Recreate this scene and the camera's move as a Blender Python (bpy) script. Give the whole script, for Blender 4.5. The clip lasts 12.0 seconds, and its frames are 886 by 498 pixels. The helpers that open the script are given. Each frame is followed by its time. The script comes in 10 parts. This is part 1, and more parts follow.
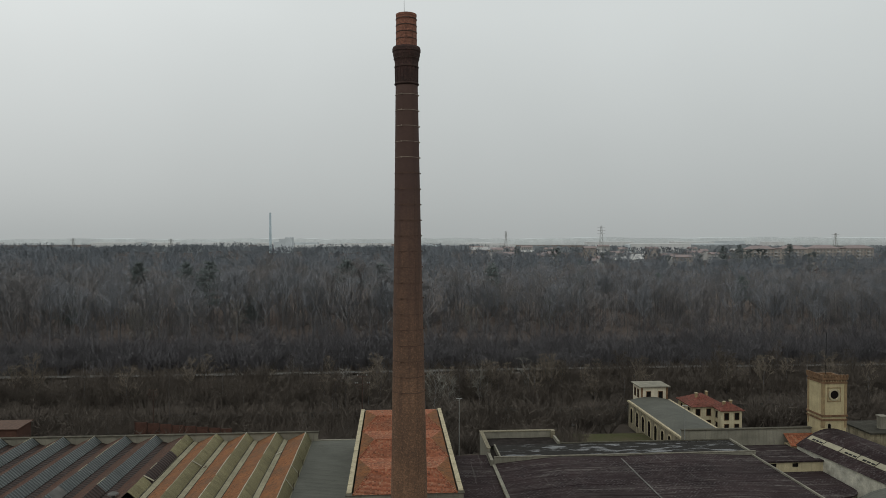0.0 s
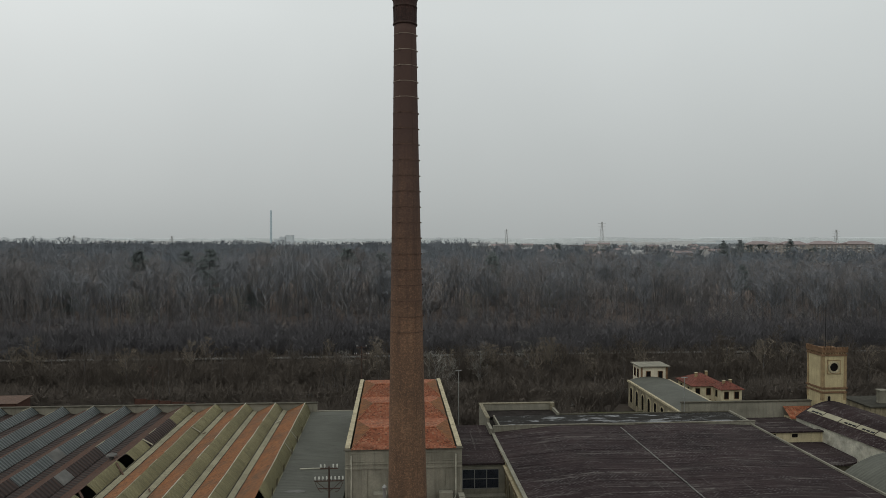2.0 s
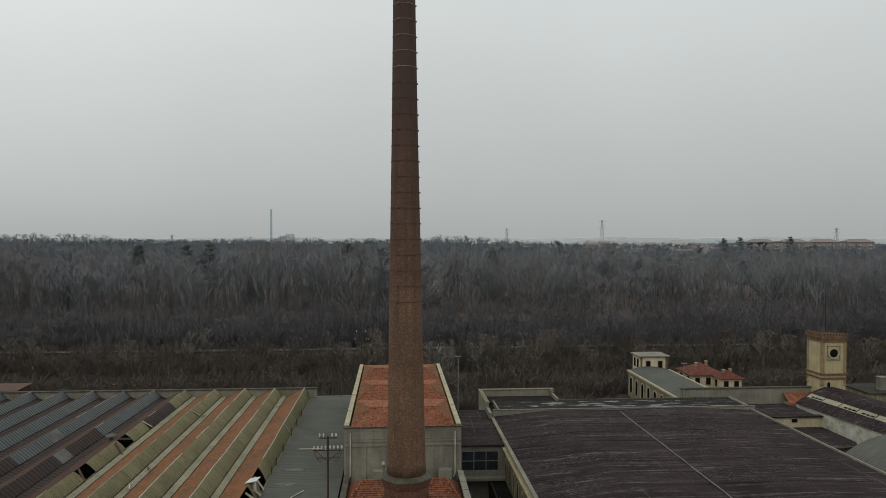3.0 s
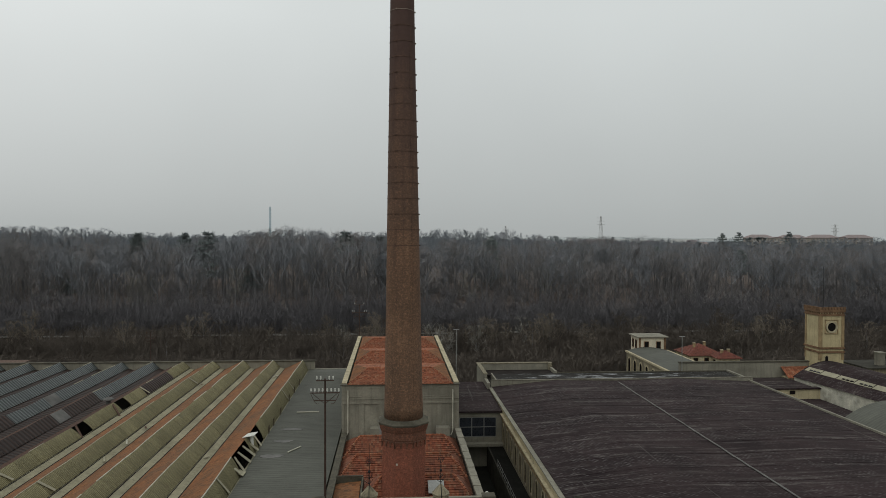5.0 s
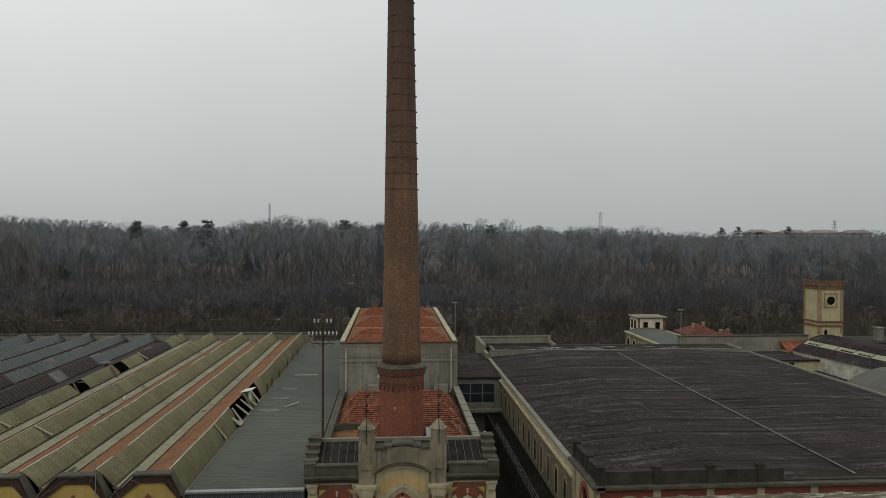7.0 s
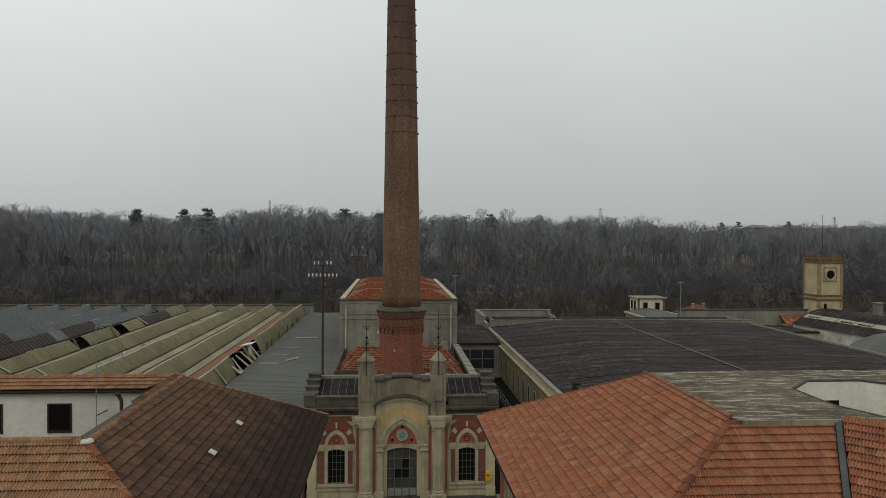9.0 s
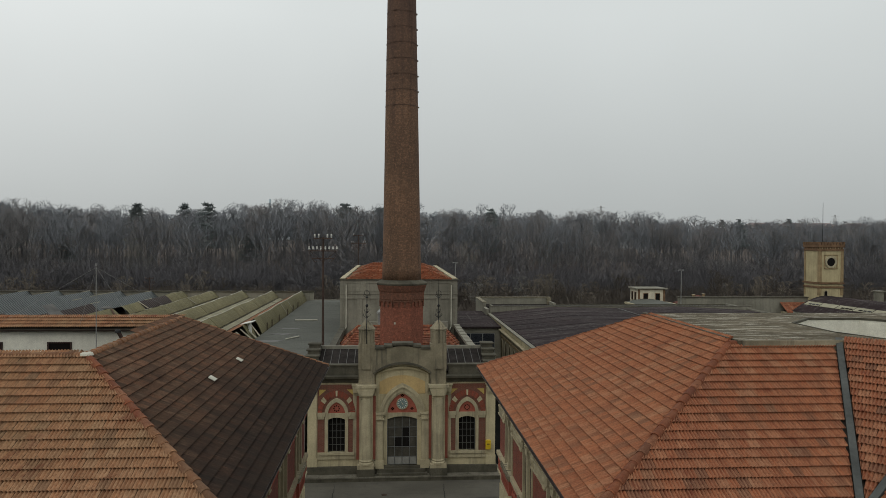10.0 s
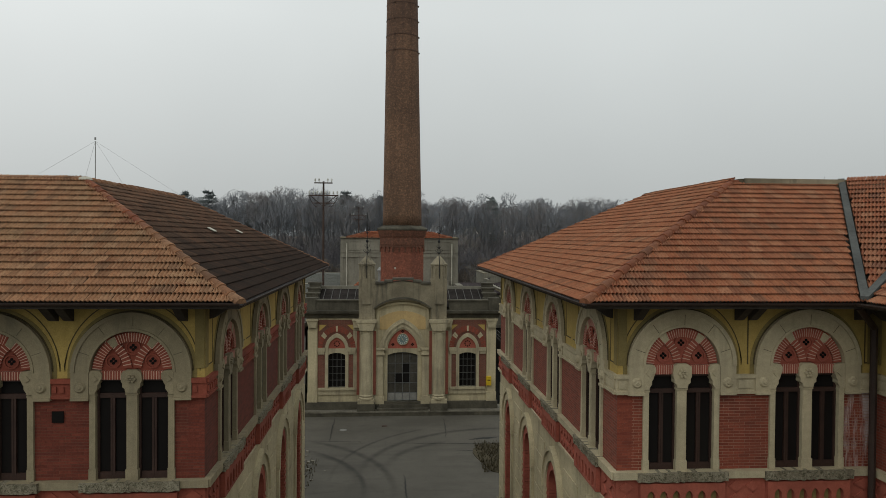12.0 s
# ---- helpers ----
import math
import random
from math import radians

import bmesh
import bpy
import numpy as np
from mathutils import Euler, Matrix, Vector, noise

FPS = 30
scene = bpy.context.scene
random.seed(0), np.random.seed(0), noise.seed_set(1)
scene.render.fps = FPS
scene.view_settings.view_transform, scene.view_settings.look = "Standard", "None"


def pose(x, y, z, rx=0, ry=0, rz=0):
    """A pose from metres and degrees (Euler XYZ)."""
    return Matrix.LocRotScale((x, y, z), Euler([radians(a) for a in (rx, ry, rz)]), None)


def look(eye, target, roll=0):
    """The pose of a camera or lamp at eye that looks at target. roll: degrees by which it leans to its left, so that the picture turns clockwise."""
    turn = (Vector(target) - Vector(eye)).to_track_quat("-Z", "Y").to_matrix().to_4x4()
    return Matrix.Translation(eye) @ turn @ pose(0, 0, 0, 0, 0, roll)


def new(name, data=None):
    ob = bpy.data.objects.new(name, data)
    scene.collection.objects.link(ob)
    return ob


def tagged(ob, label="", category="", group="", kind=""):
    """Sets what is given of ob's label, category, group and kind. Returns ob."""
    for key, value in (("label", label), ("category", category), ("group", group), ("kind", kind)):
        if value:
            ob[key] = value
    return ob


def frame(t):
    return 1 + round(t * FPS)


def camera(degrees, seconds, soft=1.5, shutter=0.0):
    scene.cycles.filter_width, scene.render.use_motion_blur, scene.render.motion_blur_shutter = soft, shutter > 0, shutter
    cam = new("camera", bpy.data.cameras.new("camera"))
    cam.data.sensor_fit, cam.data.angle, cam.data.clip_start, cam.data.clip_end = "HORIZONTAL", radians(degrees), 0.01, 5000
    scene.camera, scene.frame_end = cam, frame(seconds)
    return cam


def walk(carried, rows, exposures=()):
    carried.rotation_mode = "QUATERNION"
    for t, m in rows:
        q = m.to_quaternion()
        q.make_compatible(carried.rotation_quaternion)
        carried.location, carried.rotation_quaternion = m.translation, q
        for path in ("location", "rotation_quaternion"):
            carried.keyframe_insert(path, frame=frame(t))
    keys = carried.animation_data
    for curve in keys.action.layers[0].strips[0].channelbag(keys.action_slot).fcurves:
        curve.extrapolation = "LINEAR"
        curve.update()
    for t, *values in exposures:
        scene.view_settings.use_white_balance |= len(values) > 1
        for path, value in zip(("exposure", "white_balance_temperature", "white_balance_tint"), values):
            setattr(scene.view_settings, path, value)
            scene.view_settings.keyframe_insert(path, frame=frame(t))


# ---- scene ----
cam = camera(65.8, 12.0, 0.5)
METRES, EYE, TILT, LEAN, TURN = 31.0, 44.3, -1.2, 0.0, -4.2
ROWS = [
    (0.0, -0.002, 0.0, 0.0, 0.0, 0.0, -0.0),
    (0.5, -0.0037, 0.0006, -0.0429, 0.0, 0.02, -0.0),
    (1.0, -0.001, 0.0018, -0.089, 0.03, 0.07, -0.02),
    (1.5, 0.0017, 0.0005, -0.1349, 0.05, 0.1, -0.06),
    (2.0, 0.0056, -0.0003, -0.179, 0.06, 0.12, -0.07),
    (2.5, 0.0087, 0.0008, -0.2236, 0.09, 0.15, -0.1),
    (3.0, 0.0094, 0.0003, -0.2688, 0.08, 0.18, -0.1),
    (5.0, 0.0143, 0.0011, -0.4359, 0.0, 0.26, -0.17),
    (5.5, 0.0152, 0.0022, -0.4776, -0.01, 0.28, -0.18),
    (6.0, 0.0156, 0.0031, -0.5169, -0.03, 0.29, -0.2),
    (6.5, 0.0162, 0.0036, -0.5594, -0.04, 0.29, -0.21),
    (7.0, 0.0188, 0.0058, -0.5995, -0.04, 0.28, -0.24),
    (9.0, 0.0197, 0.0041, -0.7659, -0.04, 0.33, -0.35),
    (9.5, 0.02, 0.0047, -0.8052, -0.03, 0.33, -0.37),
    (10.0, 0.0203, 0.0053, -0.8438, -0.01, 0.34, -0.38),
    (10.5, 0.0206, 0.0063, -0.8818, -0.0, 0.33, -0.39),
    (11.0, 0.0209, 0.0079, -0.9199, 0.02, 0.31, -0.4),
    (11.5, 0.0204, 0.0083, -0.9591, 0.02, 0.26, -0.38),
    (12.0, 0.0216, 0.0095, -0.9992, 0.04, 0.26, -0.41),
]
walk(cam, [(t, pose(0, 0, EYE, TILT, LEAN, TURN) @ pose(METRES * x, METRES * y, METRES * z, 90 + pitch, roll, yaw)) for t, x, y, z, yaw, pitch, roll in ROWS], [(0.0, 0.0), (6.0, 0.01), (9.0, 0.04), (12.0, 0.09)])

# ---- light ----
world = bpy.data.worlds.new("overcast_sky")
scene.world = world
world.use_nodes = True
_wn, _wl = world.node_tree.nodes, world.node_tree.links
_wn.clear()
_sky = _wn.new("ShaderNodeTexSky")
_sky.sky_type = "NISHITA"
_sky.sun_disc = False
_sky.sun_elevation, _sky.sun_rotation = radians(38), radians(-40)
_sky.air_density, _sky.dust_density, _sky.ozone_density = 1.0, 4.0, 1.0
_hue = _wn.new("ShaderNodeHueSaturation")
_hue.inputs["Saturation"].default_value = 0.12
_cloud = _wn.new("ShaderNodeMixRGB")
_cloud.inputs["Fac"].default_value = 0.92
_cloud.inputs["Color2"].default_value = (6.0, 6.35, 6.3, 1)
_dir = _wn.new("ShaderNodeTexCoord")
_sep = _wn.new("ShaderNodeSeparateXYZ")
_up = _wn.new("ShaderNodeMapRange")
_up.inputs["From Min"].default_value, _up.inputs["From Max"].default_value = 0.0, 0.3
_up.inputs["To Min"].default_value, _up.inputs["To Max"].default_value = 0.70, 1.06
_high = _wn.new("ShaderNodeMapRange")
_high.inputs["From Min"].default_value, _high.inputs["From Max"].default_value = 0.3, 1.0
_high.inputs["To Min"].default_value, _high.inputs["To Max"].default_value = 0.0, 0.34
_rise = _wn.new("ShaderNodeMath")
_veil = _wn.new("ShaderNodeMixRGB")
_veil.blend_type = "MULTIPLY"
_veil.inputs["Fac"].default_value = 1.0
_bg = _wn.new("ShaderNodeBackground")
_bg.inputs["Strength"].default_value = 0.10
_out = _wn.new("ShaderNodeOutputWorld")
_wl.new(_sky.outputs[0], _hue.inputs["Color"])
_wl.new(_hue.outputs[0], _cloud.inputs["Color1"])
_wl.new(_dir.outputs["Generated"], _sep.inputs[0])
_wl.new(_sep.outputs["Z"], _up.inputs["Value"])
_wl.new(_cloud.outputs[0], _veil.inputs["Color1"])
_soft = _wn.new("ShaderNodeTexNoise")
_soft.inputs["Scale"].default_value, _soft.inputs["Detail"].default_value = 2.2, 4.0
_tone = _wn.new("ShaderNodeMapRange")
_tone.inputs["From Min"].default_value, _tone.inputs["From Max"].default_value = 0.3, 0.7
_tone.inputs["To Min"].default_value, _tone.inputs["To Max"].default_value = 0.965, 1.03
_both = _wn.new("ShaderNodeMath")
_both.operation = "MULTIPLY"
_wl.new(_dir.outputs["Generated"], _soft.inputs["Vector"])
_wl.new(_soft.outputs[0], _tone.inputs["Value"])
_wl.new(_sep.outputs["Z"], _high.inputs["Value"])
_wl.new(_up.outputs[0], _rise.inputs[0])
_wl.new(_high.outputs[0], _rise.inputs[1])
_wl.new(_rise.outputs[0], _both.inputs[0])
_wl.new(_tone.outputs[0], _both.inputs[1])
_wl.new(_both.outputs[0], _veil.inputs["Color2"])
_wl.new(_veil.outputs[0], _bg.inputs["Color"])
_wl.new(_bg.outputs[0], _out.inputs["Surface"])
_sun = bpy.data.lights.new("veiled_sun", "SUN")
_sun.energy, _sun.angle, _sun.color = 0.5, radians(40), (1.0, 0.96, 0.9)
SUN = new("veiled_sun", _sun)
SUN.matrix_world = look((-40, -30, 80), (0, 40, 0))

# ---- materials ----
class G:
    """A small wrapper to write node graphs."""

    def __init__(self, name):
        self.m = bpy.data.materials.new(name)
        self.m.use_nodes = True
        self.t = self.m.node_tree
        self.t.nodes.clear()
        self.out = self.t.nodes.new("ShaderNodeOutputMaterial")
        self.p = self.t.nodes.new("ShaderNodeBsdfPrincipled")
        self.t.links.new(self.p.outputs[0], self.out.inputs[0])
        self.pos = self.node("ShaderNodeNewGeometry").outputs["Position"]

    def node(self, kind, **inputs):
        n = self.t.nodes.new(kind)
        for k, v in inputs.items():
            self.put(n.inputs[k.replace("_", " ")], v)
        return n

    def put(self, socket, v):
        if isinstance(v, bpy.types.NodeSocket):
            self.t.links.new(v, socket)
        elif isinstance(v, tuple) and len(v) == 3 and socket.type == "RGBA":
            socket.default_value = (*v, 1)
        else:
            socket.default_value = v

    def math(self, op, a, b=0.0, clamp=False):
        n = self.t.nodes.new("ShaderNodeMath")
        n.operation, n.use_clamp = op, clamp
        self.put(n.inputs[0], a), self.put(n.inputs[1], b)
        return n.outputs[0]

    def xyz(self, v=None):
        n = self.node("ShaderNodeSeparateXYZ", Vector=v or self.pos)
        return n.outputs

    def vec(self, x=0.0, y=0.0, z=0.0):
        return self.node("ShaderNodeCombineXYZ", X=x, Y=y, Z=z).outputs[0]

    def stretch(self, x, y, z, v=None):
        n = self.t.nodes.new("ShaderNodeVectorMath")
        n.operation = "MULTIPLY"
        self.put(n.inputs[0], v or self.pos)
        n.inputs[1].default_value = (x, y, z)
        return n.outputs[0]

    def noise(self, scale, detail=4.0, rough=0.6, v=None, warp=0.0):
        n = self.node("ShaderNodeTexNoise", Vector=v or self.pos, Scale=scale, Detail=detail, Roughness=rough, Distortion=warp)
        return n.outputs[0]

    def ramp(self, f, lo, hi, a=0.0, b=1.0):
        n = self.node("ShaderNodeMapRange", Value=f)
        n.inputs["From Min"].default_value, n.inputs["From Max"].default_value = lo, hi
        n.inputs["To Min"].default_value, n.inputs["To Max"].default_value = a, b
        n.clamp = True
        return n.outputs[0]

    def mix(self, f, a, b, how="MIX"):
        n = self.t.nodes.new("ShaderNodeMixRGB")
        n.blend_type = how
        self.put(n.inputs[0], f), self.put(n.inputs[1], a), self.put(n.inputs[2], b)
        return n.outputs[0]

    def bump(self, h, strength=0.3, distance=0.02):
        n = self.node("ShaderNodeBump", Height=h, Strength=strength, Distance=distance)
        self.t.links.new(n.outputs[0], self.p.inputs["Normal"])

    def done(self, colour, rough=0.85, metal=0.0, spec=0.3):
        self.put(self.p.inputs["Base Color"], colour)
        self.put(self.p.inputs["Roughness"], rough)
        self.put(self.p.inputs["Metallic"], metal)
        self.put(self.p.inputs["Specular IOR Level"], spec)
        return self.m


def worn(name, base, dark=0.6, light=1.15, big=0.4, fine=6.0, rough=0.85, bump=0.25, dist=0.02, metal=0.0, streak=0.0, dirt=None, spec=0.3):
    """Plain paint, render, concrete or metal: broad patches, fine grain, and rain streaks with dirt."""
    g = G(name)
    n1, n2 = g.noise(big, 5, 0.65), g.noise(fine, 4, 0.6)
    c = g.mix(g.ramp(n1, 0.3, 0.7), tuple(v * dark for v in base), tuple(min(1, v * light) for v in base))
    c = g.mix(g.ramp(n2, 0.35, 0.65, 0.0, 0.35), c, tuple(v * 0.62 for v in base))
    n3 = g.noise(fine * 6.0, 3, 0.65)
    c = g.mix(g.ramp(n3, 0.5, 0.66, 0.0, 0.36), c, tuple(v * 0.5 for v in base))
    c = g.mix(g.ramp(n3, 0.34, 0.46, 0.22, 0.0), c, tuple(min(1, v * 1.3) for v in base))
    if streak:
        s = g.noise(1.0, 5, 0.7, g.stretch(2.2, 2.2, 0.16))
        c = g.mix(g.ramp(s, 0.5, 0.72, 0.0, streak), c, dirt or tuple(v * 0.3 for v in base))
    g.bump(n2, bump, dist)
    return g.done(c, g.ramp(n2, 0.3, 0.7, rough - 0.08, min(1.0, rough + 0.08)), metal, spec)


def brickwork(name, brick, mortar, length=0.25, course=0.067, joint=0.1, stain=(0.05, 0.04, 0.035), stain_amount=0.4, around=None, soot=None):
    """Coursed brick on upright walls along x or y; around=(x, y, r) wraps it on a round shaft."""
    g = G(name)
    x, y, z = g.xyz()
    if around:
        a = g.math("ARCTAN2", g.math("SUBTRACT", y, around[1]), g.math("SUBTRACT", x, around[0]))
        u = g.math("MULTIPLY", a, around[2])
    else:
        u = g.math("ADD", x, y)
    b = g.node("ShaderNodeTexBrick", Vector=g.vec(u, z, 0.0), Scale=1.0, Mortar_Size=joint * course, Mortar_Smooth=0.2, Bias=0.0, Brick_Width=length, Row_Height=course)
    g.put(b.inputs["Color1"], brick)
    g.put(b.inputs["Color2"], tuple(v * 0.62 for v in brick))
    g.put(b.inputs["Mortar"], mortar)
    n1, n2 = g.noise(0.35, 5, 0.65), g.noise(9.0, 3, 0.6)
    c = g.mix(g.ramp(n1, 0.38, 0.72, 0.0, stain_amount), b.outputs[0], stain)
    s = g.noise(1.0, 5, 0.7, g.stretch(1.6, 1.6, 0.12))
    c = g.mix(g.ramp(s, 0.5, 0.75, 0.0, stain_amount), c, stain)
    c = g.mix(g.ramp(n2, 0.4, 0.7, 0.0, 0.3), c, tuple(v * 1.25 for v in brick))
    if around:  # bricks burnt darker or paler, in clusters
        n5 = g.noise(5.5, 4, 0.75)
        c = g.mix(g.ramp(n5, 0.5, 0.62, 0.0, 0.5), c, tuple(v * 0.42 for v in brick))
        c = g.mix(g.ramp(n5, 0.36, 0.46, 0.45, 0.0), c, tuple(v * 1.55 for v in brick))
    if soot:  # smoke soot that thickens towards the mouth, ragged at its lower edge
        h = g.ramp(g.math("ADD", z, g.math("MULTIPLY", g.math("SUBTRACT", s, 0.5), 22.0)), soot[0], soot[1], 0.0, soot[2])
        c = g.mix(h, c, tuple(v * k for v, k in zip(brick, (0.33, 0.37, 0.55))))
    g.bump(g.math("SUBTRACT", g.math("MULTIPLY", n2, 0.4), b.outputs[1]), 0.5, 0.012)
    return g.done(c, 0.9)


def tile_clay(name, colours, islands, moss=(0.07, 0.065, 0.04), moss_amount=0.4, soot=(0.04, 0.032, 0.027), grime=None, run=(1.0, 1.0), scour=0.42):
    """Fired clay, each tile a little different, with moss and soot in patches. run: how finely rain streaks lie along x and y."""
    g = G(name)
    r = g.node("ShaderNodeNewGeometry").outputs["Random Per Island"] if islands else g.node("ShaderNodeObjectInfo").outputs["Random"]
    c = g.mix(r, colours[0], colours[1])
    r2 = g.math("FRACT", g.math("MULTIPLY", r, 37.7))
    c = g.mix(g.ramp(r2, 0.7, 1.0, 0.0, 0.5), c, colours[2])
    r3 = g.math("FRACT", g.math("MULTIPLY", r, 91.3))
    c = g.mix(g.ramp(r3, 0.75, 1.0, 0.0, 0.6), c, soot)
    n1, n2 = g.noise(0.45, 6, 0.65), g.noise(14.0, 4, 0.65)
    c = g.mix(g.ramp(n1, 0.42, 0.72, 0.0, moss_amount), c, moss)
    c = g.mix(g.ramp(n2, 0.42, 0.68, 0.0, 0.65), c, tuple(v * 0.4 for v in colours[0]))
    n3 = g.noise(42.0, 3, 0.7)
    c = g.mix(g.ramp(n3, 0.5, 0.72, 0.0, 0.3), c, colours[2])
    n4 = g.noise(1.0, 3, 0.7, g.stretch(run[0], run[1], 1.0))
    c = g.mix(g.ramp(n4, 0.52, 0.68, 0.0, 0.6), c, tuple(v * 0.32 for v in colours[0]))
    c = g.mix(g.ramp(n4, 0.3, 0.44, scour, 0.0), c, colours[2])
    # paler on the crests, darker in the troughs
    mesh_bend = g.node("ShaderNodeNewGeometry").outputs["Pointiness"]
    c = g.mix(g.ramp(mesh_bend, 0.53, 0.6, 0.0, 0.22), c, colours[2])
    c = g.mix(g.ramp(mesh_bend, 0.44, 0.505, 0.75, 0.0), c, tuple(v * 0.3 for v in colours[0]))
    blot = g.noise(1.1, 4, 0.7, warp=0.6)
    c = g.mix(g.ramp(blot, 0.6, 0.68, 0.0, 0.45), c, (colours[0][0] * 0.5, colours[0][1] * 0.3, colours[0][2] * 0.35))
    if grime:  # an old black stain spreading from one side of the slope
        edge = g.math("ADD", g.xyz()[0], g.math("MULTIPLY", g.math("SUBTRACT", g.noise(0.7, 5, 0.65), 0.5), 5.0))
        c = g.mix(g.ramp(edge, grime[0], grime[1], 0.0, 0.84), c, (0.012, 0.0095, 0.008))
    g.bump(n2, 0.45, 0.012)
    return g.done(c, 0.9)


def coursed_tiles(name, axis, colours, moss_amount=0.35, wide=0.22, deep=0.34):
    """Clay tiles far off: colour differs tile by tile. axis 0: courses run along x, 1: along y."""
    g = G(name)
    p = g.xyz()
    u, v = (p[0], p[1]) if axis == 0 else (p[1], p[0])
    cell = g.vec(g.math("FLOOR", g.math("DIVIDE", u, wide)), g.math("FLOOR", g.math("DIVIDE", v, deep)), 0.0)
    r = g.node("ShaderNodeTexWhiteNoise", Vector=cell).outputs[0]
    c = g.mix(r, colours[0], colours[1])
    r2 = g.math("FRACT", g.math("MULTIPLY", r, 37.7))
    c = g.mix(g.ramp(r2, 0.7, 1.0, 0.0, 0.8), c, colours[2])
    r3 = g.math("FRACT", g.math("MULTIPLY", r, 91.3))
    c = g.mix(g.ramp(r3, 0.72, 1.0, 0.0, 0.75), c, tuple(k * 0.3 for k in colours[0]))
    n1, n2 = g.noise(0.3, 6, 0.7), g.noise(3.0, 4, 0.7)
    c = g.mix(g.ramp(n1, 0.42, 0.7, 0.0, moss_amount), c, (0.06, 0.055, 0.04))
    c = g.mix(g.ramp(n2, 0.45, 0.7, 0.0, 0.5), c, tuple(k * 0.4 for k in colours[0]))
    w = g.math("ABSOLUTE", g.math("SUBTRACT", g.math("FRACT", g.math("DIVIDE", u, wide)), 0.5))
    g.bump(w, 0.8, 0.03)
    return g.done(c, 0.9)


def ribbed(name, base, axis, pitch, rust=(0.09, 0.04, 0.02), rust_amount=0.3, rough=0.6, grime=0.5, broad=0.15, deep=0.8):
    """Corrugated sheet whose waves follow one another along an axis, with grime and rust."""
    g = G(name)
    p = g.xyz()
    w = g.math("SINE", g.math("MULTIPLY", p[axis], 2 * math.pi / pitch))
    along = g.stretch(*((3.0, 0.25, 0.25) if axis == 0 else (0.25, 3.0, 0.25)))
    n1, n2, n3 = g.noise(broad, 6, 0.7), g.noise(1.6, 5, 0.7, along), g.noise(5.0, 3, 0.6)
    c = g.mix(g.ramp(n1, 0.3, 0.7), tuple(v * 0.6 for v in base), tuple(v * 1.2 for v in base))
    c = g.mix(g.ramp(n2, 0.45, 0.72, 0.0, grime), c, tuple(v * 0.3 for v in base))
    c = g.mix(g.ramp(n3, 0.5, 0.75, 0.0, rust_amount), c, rust)
    r = g.node("ShaderNodeObjectInfo").outputs["Random"]
    c = g.mix(g.ramp(r, 0.0, 1.0, 0.0, 0.3), c, tuple(v * 0.6 for v in base))
    c = g.mix(g.ramp(g.math("FRACT", g.math("MULTIPLY", r, 17.3)), 0.8, 1.0, 0.0, 0.22), c, tuple(v * 1.7 for v in base))
    # rib shading put into the colour: wave troughs darker than crests
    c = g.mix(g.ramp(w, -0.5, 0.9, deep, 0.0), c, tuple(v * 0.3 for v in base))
    g.bump(w, 1.1 * deep, 0.05)
    return g.done(c, rough)


def glassy(name, tint, rough=0.12):
    g = G(name)
    n = g.noise(1.5, 3, 0.6)
    return g.done(g.mix(n, tint, tuple(v * 1.6 for v in tint)), rough, 0.0, 0.1)


def bark(name, base, light):
    """Twigs too fine to tell apart: tone drifts from tree to tree, and the shading is evened out towards the sky above."""
    g = G(name)
    n1, n2 = g.noise(0.11, 3, 0.5), g.noise(0.02, 4, 0.6)
    c = g.mix(g.ramp(n1, 0.3, 0.7), base, light)
    c = g.mix(g.ramp(n2, 0.35, 0.65, 0.0, 0.45), c, tuple(v * 0.7 for v in base))
    up = g.t.nodes.new("ShaderNodeVectorMath")
    up.operation = "MULTIPLY_ADD"
    g.put(up.inputs[0], g.node("ShaderNodeNewGeometry").outputs["Normal"])
    up.inputs[1].default_value, up.inputs[2].default_value = (0.22, 0.22, 0.22), (0.0, 0.0, 0.85)
    fine = g.t.nodes.new("ShaderNodeVectorMath")
    fine.operation = "NORMALIZE"
    g.put(fine.inputs[0], up.outputs[0])
    g.put(g.p.inputs["Normal"], fine.outputs[0])
    return g.done(c, 0.95, 0.0, 0.1)


